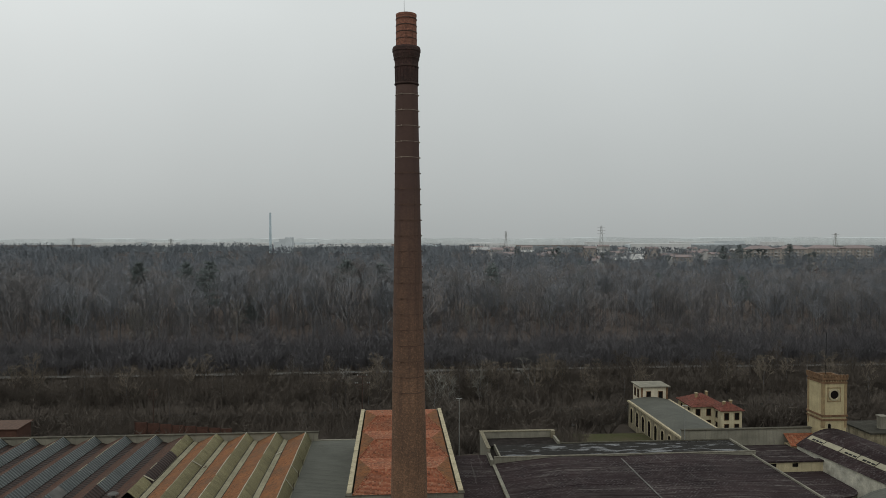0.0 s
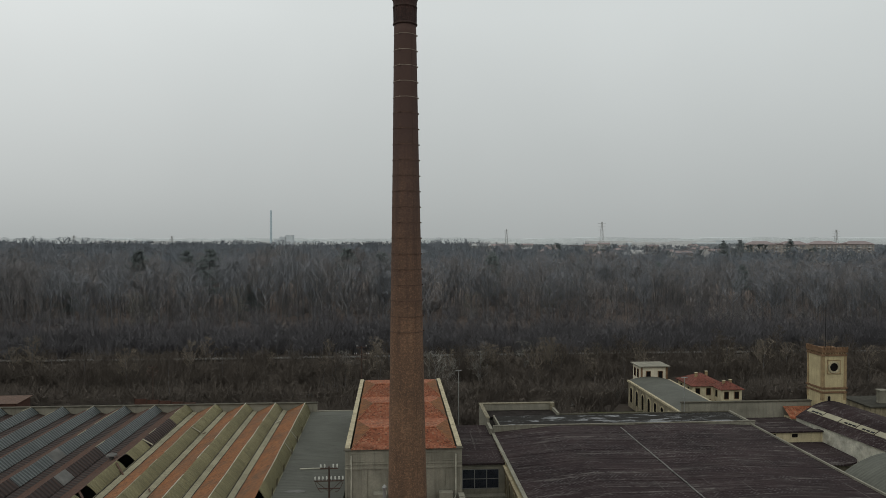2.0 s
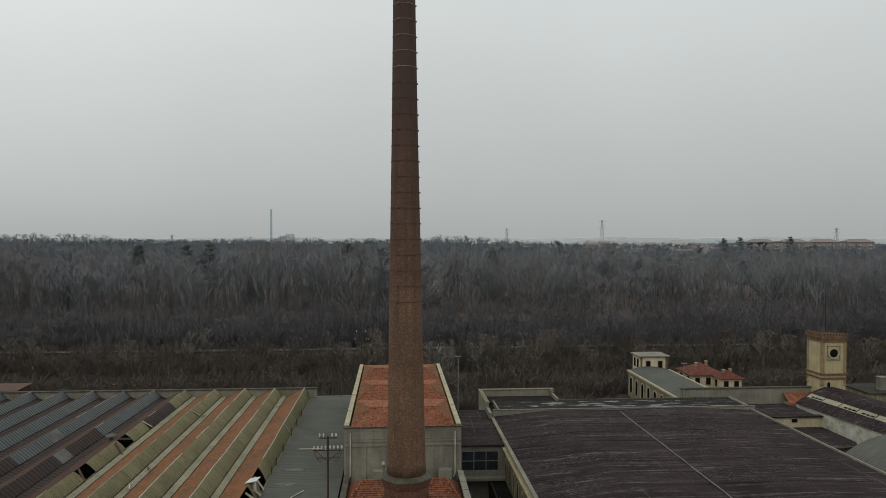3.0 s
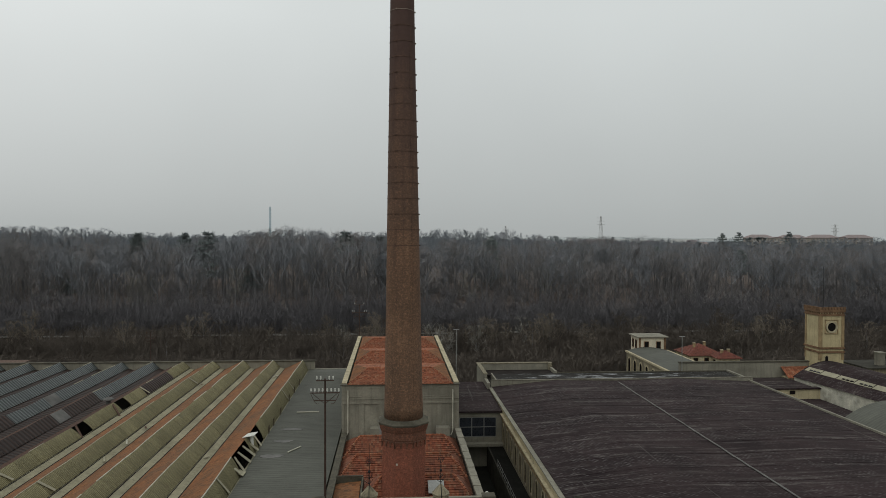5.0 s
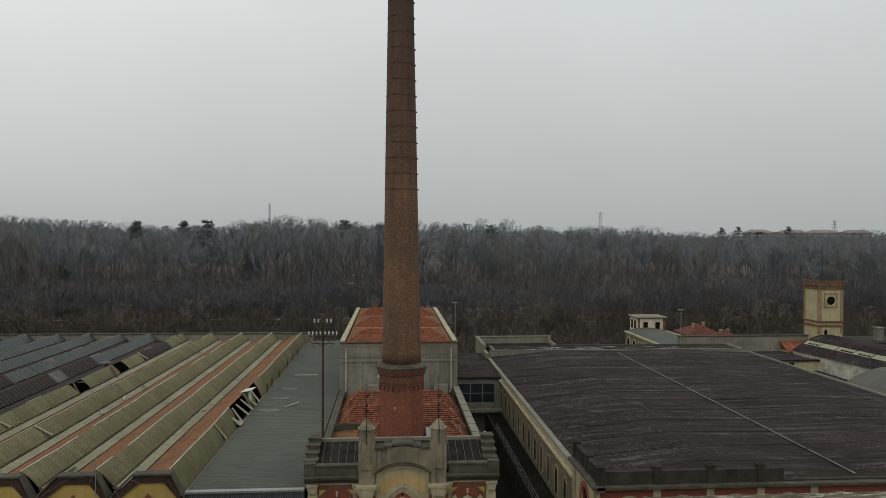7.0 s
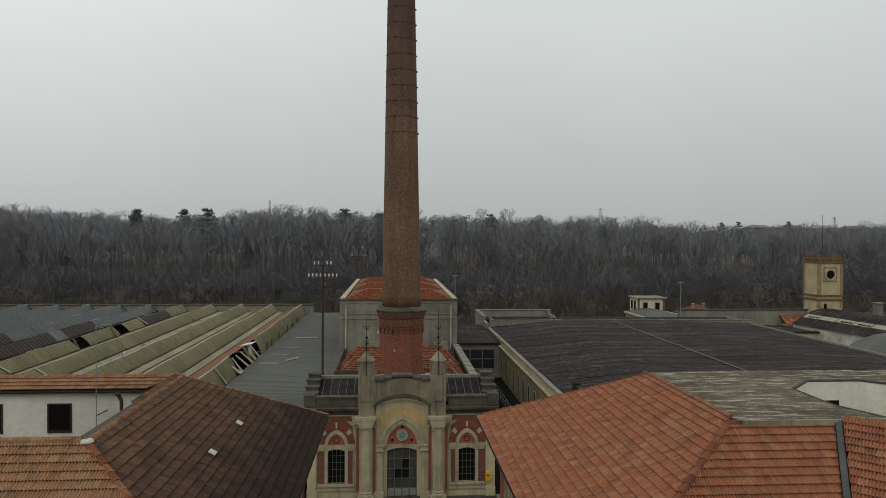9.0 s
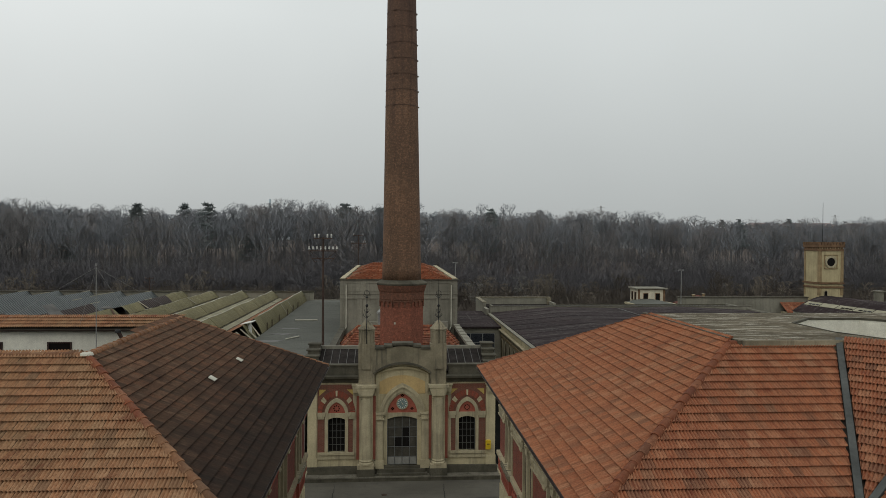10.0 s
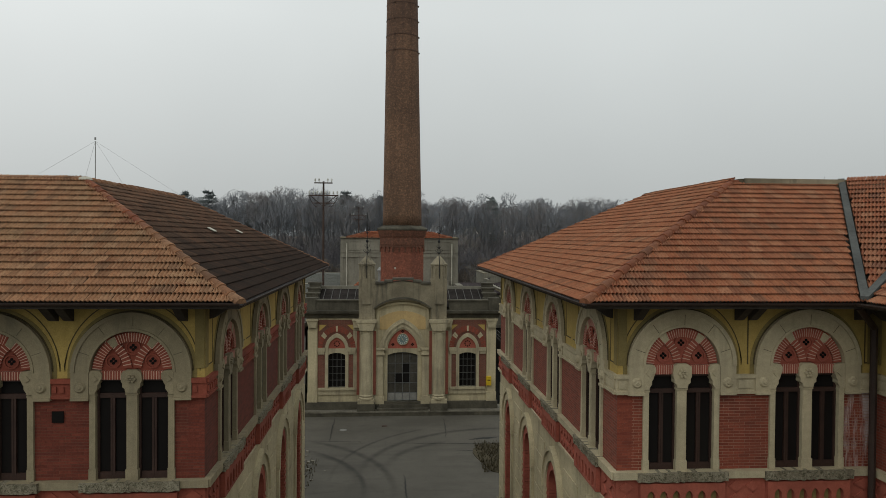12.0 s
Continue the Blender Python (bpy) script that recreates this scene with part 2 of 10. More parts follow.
CX, CY = 1.45, 62.4
M = {
    "stucco": worn("ochre_grey_stucco", (0.54, 0.465, 0.295), 0.72, 1.1, 0.5, 7, 0.9, 0.3, 0.01, streak=0.5, dirt=(0.1, 0.09, 0.07)),
    "stone": worn("weathered_limestone", (0.46, 0.398, 0.262), 0.65, 1.15, 0.7, 9, 0.9, 0.45, 0.015, streak=0.55, dirt=(0.05, 0.048, 0.04)),
    "stone_dark": worn("sooty_stone_coping", (0.085, 0.077, 0.056), 0.45, 1.5, 0.8, 8, 0.95, 0.5, 0.02, streak=0.4),
    "cream": worn("cream_plaster", (0.6, 0.53, 0.36), 0.8, 1.1, 0.4, 6, 0.9, 0.2, 0.01, streak=0.35, dirt=(0.14, 0.11, 0.07)),
    "yellow": worn("yellow_plaster", (0.47, 0.335, 0.10), 0.8, 1.1, 0.6, 8, 0.9, 0.2, 0.008, streak=0.3, dirt=(0.16, 0.12, 0.05)),
    "white": worn("flaking_white_render", (0.66, 0.66, 0.6), 0.75, 1.1, 0.5, 6, 0.9, 0.3, 0.01, streak=0.35, dirt=(0.2, 0.19, 0.15)),
    "concrete": worn("grey_concrete", (0.25, 0.235, 0.185), 0.6, 1.2, 0.3, 5, 0.9, 0.35, 0.015, streak=0.45),
    "red_brick": brickwork("red_facing_brick", (0.27, 0.066, 0.038), (0.21, 0.11, 0.08), joint=0.15, stain_amount=0.3),
    "terracotta": worn("red_terracotta", (0.36, 0.10, 0.065), 0.7, 1.2, 1.2, 12, 0.85, 0.4, 0.01, streak=0.25),
    "pale_voussoir": worn("pale_voussoir", (0.62, 0.42, 0.32), 0.8, 1.1, 1.5, 12, 0.9, 0.3, 0.008),
    "shaft_brick": brickwork("chimney_brick", (0.222, 0.12, 0.069), (0.13, 0.10, 0.075), 0.25, 0.075, 0.12, (0.045, 0.033, 0.026), 0.7, (CX, CY, 1.5), (26.0, 48.0, 0.9)),
    "crown_brick": brickwork("sooty_crown_brick", (0.07, 0.034, 0.028), (0.05, 0.04, 0.033), 0.25, 0.075, 0.12, (0.02, 0.016, 0.015), 0.8, (CX, CY, 1.0)),
    "cap_brick": brickwork("chimney_cap_brick", (0.3, 0.12, 0.075), (0.18, 0.12, 0.09), 0.25, 0.075, 0.12, (0.05, 0.035, 0.03), 0.6, (CX, CY, 0.9)),
    "collar_brick": brickwork("sooty_collar_brick", (0.19, 0.078, 0.046), (0.10, 0.065, 0.048), 0.25, 0.075, 0.12, (0.04, 0.026, 0.02), 0.6, (CX, CY, 2.0)),
    "base_brick": brickwork("octagon_brick", (0.27, 0.088, 0.052), (0.17, 0.085, 0.06), 0.25, 0.075, 0.12, (0.1, 0.05, 0.035), 0.45, (CX, CY, 2.0)),
    "iron": worn("rusty_iron", (0.07, 0.045, 0.035), 0.5, 1.4, 2.0, 20, 0.75, 0.3, 0.005, 0.3),
    "limed_iron": worn("limed_iron", (0.3, 0.24, 0.19), 0.5, 1.2, 1.5, 9, 0.85, 0.3, 0.005),
    "black_iron": worn("black_wrought_iron", (0.02, 0.02, 0.02), 0.7, 1.3, 2.0, 20, 0.6, 0.2, 0.004, 0.4),
    "zinc": worn("dull_zinc", (0.34, 0.34, 0.32), 0.7, 1.1, 0.8, 8, 0.5, 0.15, 0.005, 0.5),
    "copper": worn("patinated_copper", (0.075, 0.078, 0.072), 0.4, 1.4, 0.7, 9, 0.75, 0.2, 0.006, 0.1, streak=0.4),
    "glass": glassy("dark_window_glass", (0.009, 0.008, 0.0075)),
    "frame_dark": worn("dark_brown_window_wood", (0.042, 0.022, 0.016), 0.7, 1.3, 2, 15, 0.6, 0.2, 0.004),
    "asphalt": None,
}


def asphalt_mat():
    g = G("patched_asphalt")
    x, y, z = g.xyz()
    n1, n2, n3 = g.noise(0.25, 6, 0.65), g.noise(25.0, 3, 0.7), g.noise(1.4, 5, 0.7, warp=0.6)
    c = g.mix(g.ramp(n1, 0.35, 0.68), (0.066, 0.06, 0.048), (0.112, 0.102, 0.083))
    c = g.mix(g.ramp(n3, 0.52, 0.7, 0.0, 0.45), c, (0.05, 0.047, 0.04))
    c = g.mix(g.ramp(n2, 0.4, 0.7, 0.0, 0.45), c, (0.145, 0.133, 0.11))
    c = g.mix(g.ramp(g.noise(0.5, 5, 0.7, g.stretch(0.35, 1.6, 1.0)), 0.5, 0.68, 0.0, 0.4), c, (0.042, 0.038, 0.032))
    # rubber left by turning wheels: soft rings, broken up and fading out
    fade = g.ramp(n3, 0.25, 0.6, 0.35, 1.0)
    for cx, cy, r, w, x0, x1 in ((-9.6, 35.3, 10.4, 0.2, -5.2, 1.2), (8.4, 37.3, 9.7, 0.2, -1.8, 8.8), (5.9, 38.5, 5.7, 0.22, 0.0, 4.2), (-7.2, 36.8, 5.9, 0.2, -4.8, -1.0), (-9.6, 35.3, 8.8, 0.14, -5.2, 0.0), (8.4, 37.3, 11.2, 0.12, -3.2, 3.0)):
        d = g.math("SQRT", g.math("ADD", g.math("POWER", g.math("SUBTRACT", x, cx), 2.0), g.math("POWER", g.math("SUBTRACT", y, cy), 2.0)))
        ring = g.ramp(g.math("ABSOLUTE", g.math("SUBTRACT", d, r)), w * 0.3, w * 1.6, 0.75, 0.0)
        span = g.math("MULTIPLY", g.ramp(x, x0, x0 + 1.5), g.ramp(x, x1 - 1.0, x1, 1.0, 0.0))
        side = g.math("MULTIPLY", span, g.ramp(y, cy - 1.5, cy + 1.0))
        c = g.mix(g.math("MULTIPLY", g.math("MULTIPLY", ring, side), fade), c, (0.03, 0.028, 0.024))
    g.bump(n2, 0.3, 0.008)
    return g.done(c, g.ramp(n1, 0.3, 0.7, 0.75, 0.92))


def earth_mat():
    g = G("winter_ground")
    n1, n2, n3 = g.noise(0.02, 6, 0.65), g.noise(0.25, 6, 0.7), g.noise(3.0, 4, 0.7)
    c = g.mix(g.ramp(n1, 0.35, 0.65), (0.045, 0.039, 0.034), (0.078, 0.065, 0.055))
    c = g.mix(g.ramp(n2, 0.45, 0.7, 0.0, 0.6), c, (0.045, 0.04, 0.03))
    c = g.mix(g.ramp(n3, 0.45, 0.75, 0.0, 0.5), c, (0.085, 0.066, 0.05))
    # russet leaf litter on the floor of the wood
    floor_edge = g.math("ADD", g.xyz()[1], g.math("MULTIPLY", g.math("SUBTRACT", n2, 0.5), 30.0))
    c = g.mix(g.ramp(floor_edge, 255.0, 266.0, 0.0, 0.8), c, (0.125, 0.1, 0.087))
    g.bump(n3, 0.6, 0.15)
    return g.done(c, 0.97, 0.0, 0.1)


def grass_mat():
    g = G("thin_winter_grass")
    n1, n2 = g.noise(0.12, 6, 0.7), g.noise(2.5, 5, 0.7)
    c = g.mix(g.ramp(n1, 0.4, 0.65), (0.058, 0.062, 0.026), (0.085, 0.068, 0.045))
    c = g.mix(g.ramp(n2, 0.4, 0.7, 0.0, 0.6), c, (0.035, 0.036, 0.017))
    g.bump(n2, 0.6, 0.1)
    return g.done(c, 0.97, 0.0, 0.1)


def hall_mat():
    g = G("dark_sheet_roofing")
    x, y, z = g.xyz()
    n1 = g.noise(0.12, 6, 0.7)
    n2 = g.noise(1.0, 6, 0.75, g.stretch(0.10, 1.3, 1.0))
    n3 = g.noise(1.0, 4, 0.7, g.stretch(1.2, 5.0, 1.0))
    c = g.mix(g.ramp(n1, 0.35, 0.65), (0.0165, 0.0105, 0.0112), (0.0345, 0.0228, 0.0232))
    c = g.mix(g.ramp(n2, 0.54, 0.7, 0.0, 0.6), c, (0.085, 0.075, 0.068))
    c = g.mix(g.ramp(n3, 0.56, 0.72, 0.0, 0.3), c, (0.12, 0.106, 0.1))
    c = g.mix(g.ramp(g.noise(0.7, 4, 0.7), 0.55, 0.8, 0.0, 0.5), c, (0.018, 0.017, 0.018))
    # pale ticks aslant on the sheets in rows, long pale streaks along the courses, a few down the slope
    sx = g.math("ADD", g.math("DIVIDE", x, 0.5), g.math("DIVIDE", y, 0.75))
    sy = g.math("DIVIDE", y, 0.34)
    cell = g.node("ShaderNodeTexWhiteNoise", Vector=g.vec(g.math("FLOOR", sx), g.math("FLOOR", sy), 0.0)).outputs[0]
    core = g.math("MULTIPLY", g.ramp(g.math("ABSOLUTE", g.math("SUBTRACT", g.math("FRACT", sx), 0.5)), 0.1, 0.32, 1.0, 0.0), g.ramp(g.math("ABSOLUTE", g.math("SUBTRACT", g.math("FRACT", sy), 0.5)), 0.12, 0.42, 1.0, 0.0))
    rows = g.noise(1.0, 3, 0.6, g.stretch(0.06, 0.42, 1.0))
    tick = g.math("MULTIPLY", g.math("MULTIPLY", g.ramp(cell, 0.35, 0.9), core), g.ramp(rows, 0.42, 0.6))
    c = g.mix(g.math("MULTIPLY", tick, 0.55), c, (0.17, 0.158, 0.155))
    long = g.noise(1.0, 4, 0.65, g.stretch(0.07, 1.5, 1.0), 0.3)
    c = g.mix(g.math("MULTIPLY", g.ramp(long, 0.55, 0.68, 0.0, 0.7), g.ramp(g.noise(0.8, 3, 0.7), 0.35, 0.6)), c, (0.15, 0.135, 0.125))
    cross = g.noise(1.0, 3, 0.6, g.stretch(1.9, 0.05, 1.0), 0.1)
    c = g.mix(g.ramp(cross, 0.65, 0.7, 0.0, 0.35), c, (0.12, 0.108, 0.1))
    g.bump(n3, 0.4, 0.03)
    return g.done(c, 0.92, 0.0, 0.12)


def wet_felt():
    g = G("wet_roofing_felt")
    n1, n2 = g.noise(0.3, 6, 0.7, g.stretch(0.6, 2.2, 1.0)), g.noise(3.0, 4, 0.6)
    wet = g.ramp(n1, 0.52, 0.58)
    c = g.mix(wet, (0.028, 0.026, 0.024), (0.015, 0.015, 0.015))
    c = g.mix(g.ramp(n2, 0.5, 0.7, 0.0, 0.3), c, (0.07, 0.068, 0.062))
    g.done(c, g.ramp(n1, 0.52, 0.58, 0.95, 0.08), 0.0, 0.3)
    g.put(g.p.inputs["Specular IOR Level"], g.ramp(n1, 0.52, 0.58, 0.05, 0.5))
    return g.m


def water_mat():
    g = G("slow_river_water")
    g.bump(g.noise(0.6, 3, 0.6), 0.15, 0.05)
    return g.done((0.012, 0.014, 0.012), 0.3, 0.0, 0.25)


M["asphalt"] = asphalt_mat()
M["earth"], M["grass"], M["hall_roof"], M["felt"], M["water"] = earth_mat(), grass_mat(), hall_mat(), wet_felt(), water_mat()
CLAY = ((0.25, 0.078, 0.038), (0.33, 0.12, 0.06), (0.34, 0.2, 0.12))
M["clay_x"] = coursed_tiles("clay_tiles_far", 0, CLAY, 0.35)
M["clay_y"] = coursed_tiles("clay_tiles_shed", 1, ((0.185, 0.073, 0.026), (0.265, 0.106, 0.038), (0.2, 0.1, 0.042)), 0.6)
M["clay_sooty"] = coursed_tiles("sooted_red_tiles", 1, ((0.048, 0.022, 0.014), (0.088, 0.036, 0.02), (0.11, 0.053, 0.03)), 0.4)
BOILER = ((0.15, 0.042, 0.022), (0.25, 0.078, 0.038), (0.25, 0.13, 0.075))
M["clay_boiler"] = coursed_tiles("mossy_red_tiles", 0, BOILER, 0.6)
M["clay_boiler_side"] = coursed_tiles("mossy_red_tiles_hip", 1, BOILER, 0.6)
M["clay_red"] = coursed_tiles("dull_red_tiles", 0, ((0.155, 0.044, 0.032), (0.2, 0.064, 0.044), (0.19, 0.085, 0.06)), 0.4)
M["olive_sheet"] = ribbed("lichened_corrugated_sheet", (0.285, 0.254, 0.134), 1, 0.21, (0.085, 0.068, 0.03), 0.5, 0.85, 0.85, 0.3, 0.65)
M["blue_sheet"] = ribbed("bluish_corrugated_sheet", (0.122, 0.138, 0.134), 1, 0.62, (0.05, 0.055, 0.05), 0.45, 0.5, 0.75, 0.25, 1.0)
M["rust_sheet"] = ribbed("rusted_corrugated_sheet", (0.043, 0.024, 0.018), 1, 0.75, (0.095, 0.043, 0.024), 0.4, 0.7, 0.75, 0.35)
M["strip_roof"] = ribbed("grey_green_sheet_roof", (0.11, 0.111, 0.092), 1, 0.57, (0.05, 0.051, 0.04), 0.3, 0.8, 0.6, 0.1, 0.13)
M["gutter_lining"] = worn("dirty_gutter_lining", (0.29, 0.266, 0.178), 0.6, 1.15, 0.35, 6, 0.9, 0.35, 0.02, streak=0.4, dirt=(0.03, 0.026, 0.018))
M["flashing"] = worn("pale_flashing", (0.34, 0.315, 0.225), 0.6, 1.15, 0.4, 5, 0.85, 0.2, 0.01)
M["ridge_white"] = worn("whitish_ridge_cap", (0.5, 0.48, 0.39), 0.6, 1.2, 0.6, 6, 0.85, 0.2, 0.01)
# wood tones lifted and blued with distance: haze mixed into the colours
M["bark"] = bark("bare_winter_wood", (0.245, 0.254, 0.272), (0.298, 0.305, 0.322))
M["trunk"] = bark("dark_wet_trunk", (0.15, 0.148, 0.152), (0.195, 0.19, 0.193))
M["bark_mid"] = bark("haze_tinted_wood", (0.205, 0.226, 0.25), (0.26, 0.281, 0.306))
M["bark_far"] = bark("haze_tinted_far_wood", (0.185, 0.206, 0.228), (0.235, 0.258, 0.28))
M["bark_slope"] = bark("dark_slope_wood", (0.118, 0.113, 0.119), (0.156, 0.149, 0.154))
M["dirty_stucco"] = worn("rain_streaked_render", (0.29, 0.25, 0.17), 0.45, 1.2, 0.6, 7, 0.9, 0.35, 0.012, streak=1.0, dirt=(0.05, 0.045, 0.035))
# near black: the deep lane's shade put into the floor's colour
M["lane_floor"] = worn("shade_dark_lane", (0.014, 0.014, 0.012), 0.6, 1.4, 0.4, 6, 0.9, 0.2, 0.01, spec=0.05)
M["bark_warm"] = bark("warm_winter_wood", (0.245, 0.231, 0.229), (0.295, 0.276, 0.271))
M["bark_tan"] = bark("tan_winter_wood", (0.19, 0.16, 0.125), (0.25, 0.208, 0.162))
M["bark_pale"] = bark("pale_birch_wood", (0.19, 0.18, 0.155), (0.3, 0.29, 0.26))
M["twig_tan"] = bark("tan_scrub", (0.09, 0.076, 0.064), (0.13, 0.108, 0.088))
# needles lifted and greyed as well, the same haze in their colour
M["needles"] = bark("haze_tinted_needles", (0.2, 0.228, 0.226), (0.255, 0.286, 0.278))
M["dim_red"] = worn("sooty_voussoir_brick", (0.22, 0.07, 0.045), 0.7, 1.2, 1.5, 12, 0.9, 0.4, 0.01)
M["stone_light"] = worn("pale_carved_stone", (0.50, 0.43, 0.28), 0.75, 1.12, 0.9, 10, 0.9, 0.35, 0.01, streak=0.35, dirt=(0.12, 0.11, 0.085))
M["flashing_dull"] = worn("dull_ridge_flashing", (0.12, 0.115, 0.106), 0.4, 1.5, 0.5, 4, 0.7, 0.2, 0.01)
M["tower_brown"] = worn("brown_tower_brick", (0.17, 0.10, 0.055), 0.5, 1.4, 1.2, 8, 0.9, 0.4, 0.01)
M["tower_edge"] = worn("stained_tower_plaster", (0.33, 0.24, 0.13), 0.55, 1.2, 0.8, 6, 0.9, 0.3, 0.01, streak=0.5)
M["tower_cream"] = worn("ochre_tower_plaster", (0.50, 0.42, 0.245), 0.75, 1.1, 0.5, 6, 0.9, 0.2, 0.01, streak=0.45, dirt=(0.16, 0.11, 0.06))
M["flaking"] = worn("patchy_flaking_lime", (0.56, 0.54, 0.45), 0.45, 1.4, 0.55, 5, 0.9, 0.3, 0.01, streak=0.3, dirt=(0.15, 0.14, 0.09))
M["terracotta_dim"] = worn("dim_terracotta", (0.27, 0.07, 0.043), 0.7, 1.15, 1.2, 18, 0.9, 0.35, 0.01, streak=0.35)
M["portal_brick"] = brickwork("weathered_portal_brick", (0.2, 0.062, 0.04), (0.2, 0.13, 0.095), joint=0.15, stain=(0.07, 0.05, 0.035), stain_amount=0.5)
M["grille"] = worn("dull_grey_grille", (0.11, 0.11, 0.10), 0.7, 1.3, 2, 15, 0.6, 0.1, 0.004, 0.3)
M["dry_weeds"] = worn("dry_winter_weeds", (0.075, 0.062, 0.036), 0.5, 1.4, 1.5, 9, 0.95, 0.1, 0.01)
M["dusty_pane"] = worn("dusty_boarded_pane", (0.085, 0.068, 0.045), 0.6, 1.3, 1.5, 9, 0.7, 0.1, 0.004)
# the sky's bluish reflection put into the pane colour
M["blue_pane"] = worn("grimy_sky_blue_glass", (0.03, 0.034, 0.042), 0.6, 1.4, 0.8, 6, 0.3, 0.05, 0.004)
M["door_pane"] = worn("dusty_grey_door_glass", (0.068, 0.062, 0.05), 0.6, 1.4, 1.5, 9, 0.75, 0.05, 0.004, spec=0.1)
M["hoop"] = worn("rusty_iron_hoop", (0.10, 0.058, 0.04), 0.5, 1.4, 2.0, 20, 0.8, 0.3, 0.005)
M["kick"] = worn("pale_grey_door_paint", (0.27, 0.265, 0.24), 0.7, 1.2, 1.5, 9, 0.7, 0.1, 0.004)
M["kerb"] = worn("worn_kerb_stone", (0.17, 0.155, 0.12), 0.4, 1.5, 1.1, 8, 0.9, 0.4, 0.015, streak=0.4)
M["lean_sheet"] = worn("tarred_seam_metal", (0.028, 0.024, 0.022), 0.5, 1.6, 0.9, 7, 0.95, 0.2, 0.01, spec=0.05)
# blackened parapets and roof; on the lane walls it holds the lane's shade
M["damp"] = worn("blackened_shaded_render", (0.05, 0.047, 0.038), 0.5, 1.5, 0.6, 6, 0.9, 0.3, 0.01, streak=0.5, spec=0.1)
M["mortar"] = worn("pinkish_mortar", (0.4, 0.255, 0.175), 0.7, 1.2, 1.5, 14, 0.95, 0.3, 0.006)
M["mortar_dim"] = worn("dim_mortar", (0.17, 0.075, 0.05), 0.7, 1.2, 1.5, 14, 0.95, 0.3, 0.006)
M["cream_render"] = worn("patchy_cream_render", (0.78, 0.75, 0.64), 0.8, 1.08, 0.5, 5, 0.9, 0.3, 0.01, streak=0.18, dirt=(0.3, 0.27, 0.2))


def slab_mat():
    """A flat concrete roof: brown-grey, black algae in patches, whitish lichen in broken streaks."""
    g = G("lichened_concrete_slab")
    n1, n2, n3 = g.noise(0.5, 6, 0.7), g.noise(1.6, 6, 0.8, g.stretch(0.5, 2.6, 1.0), 0.5), g.noise(9.0, 4, 0.7)
    c = g.mix(g.ramp(n1, 0.35, 0.65), (0.072, 0.058, 0.039), (0.155, 0.13, 0.092))
    c = g.mix(g.ramp(n3, 0.42, 0.7, 0.0, 0.6), c, (0.06, 0.052, 0.036))
    c = g.mix(g.ramp(n2, 0.52, 0.62, 0.0, 0.9), c, (0.42, 0.39, 0.32))
    c = g.mix(g.ramp(g.noise(1.0, 5, 0.7, g.stretch(0.4, 1.8, 1.0)), 0.56, 0.7, 0.0, 0.7), c, (0.045, 0.04, 0.03))
    g.bump(n3, 0.5, 0.02)
    return g.done(c, 0.97, 0.0, 0.05)


def lichened_sill():
    """Crumbling stone crusted with pale lichen and dark moss in small specks."""
    g = G("lichened_sill_stone")
    n1, n2, n3 = g.noise(2.2, 5, 0.7), g.noise(34.0, 4, 0.7), g.noise(15.0, 4, 0.7, warp=0.4)
    c = g.mix(g.ramp(n1, 0.35, 0.65), (0.15, 0.128, 0.085), (0.27, 0.24, 0.17))
    c = g.mix(g.ramp(n3, 0.5, 0.6, 0.0, 0.85), c, (0.07, 0.065, 0.035))
    c = g.mix(g.ramp(n2, 0.56, 0.64, 0.0, 0.6), c, (0.38, 0.35, 0.26))
    c = g.mix(g.ramp(n2, 0.36, 0.44, 0.8, 0.0), c, (0.035, 0.03, 0.022))
    g.bump(n3, 0.9, 0.03)
    return g.done(c, 0.95)


M["sill_stone"] = lichened_sill()


# ---- building blocks ----
def box(bm, x0, x1, y0, y1, z0, z1):
    vs = [bm.verts.new((x, y, z)) for z in (z0, z1) for x, y in ((x0, y0), (x1, y0), (x1, y1), (x0, y1))]
    for f in ((3, 2, 1, 0), (4, 5, 6, 7), (0, 1, 5, 4), (1, 2, 6, 5), (2, 3, 7, 6), (3, 0, 4, 7)):
        bm.faces.new([vs[i] for i in f])


def prism(bm, pts, axis, a, b):
    """A flat outline (pairs in the other two axes, in order) drawn out along axis from a to b."""
    def at(p, c):
        return {"x": (c, p[0], p[1]), "y": (p[0], c, p[1]), "z": (p[0], p[1], c)}[axis]
    lo, hi = [bm.verts.new(at(p, a)) for p in pts], [bm.verts.new(at(p, b)) for p in pts]
    n = len(pts)
    bm.faces.new(lo[::-1]), bm.faces.new(hi)
    for i in range(n):
        bm.faces.new((lo[i], lo[(i + 1) % n], hi[(i + 1) % n], hi[i]))


def lathe(bm, cx, cy, rings, n=24, turn=0.0, cap=True):
    """Rings of (radius, height) round an upright axis."""
    rows = []
    for r, z in rings:
        rows.append([bm.verts.new((cx + r * math.cos(2 * math.pi * (i + turn) / n), cy + r * math.sin(2 * math.pi * (i + turn) / n), z)) for i in range(n)])
    for p, q in zip(rows, rows[1:]):
        for i in range(n):
            bm.faces.new((p[i], p[(i + 1) % n], q[(i + 1) % n], q[i]))
    if cap:
        bm.faces.new(rows[0][::-1]), bm.faces.new(rows[-1])


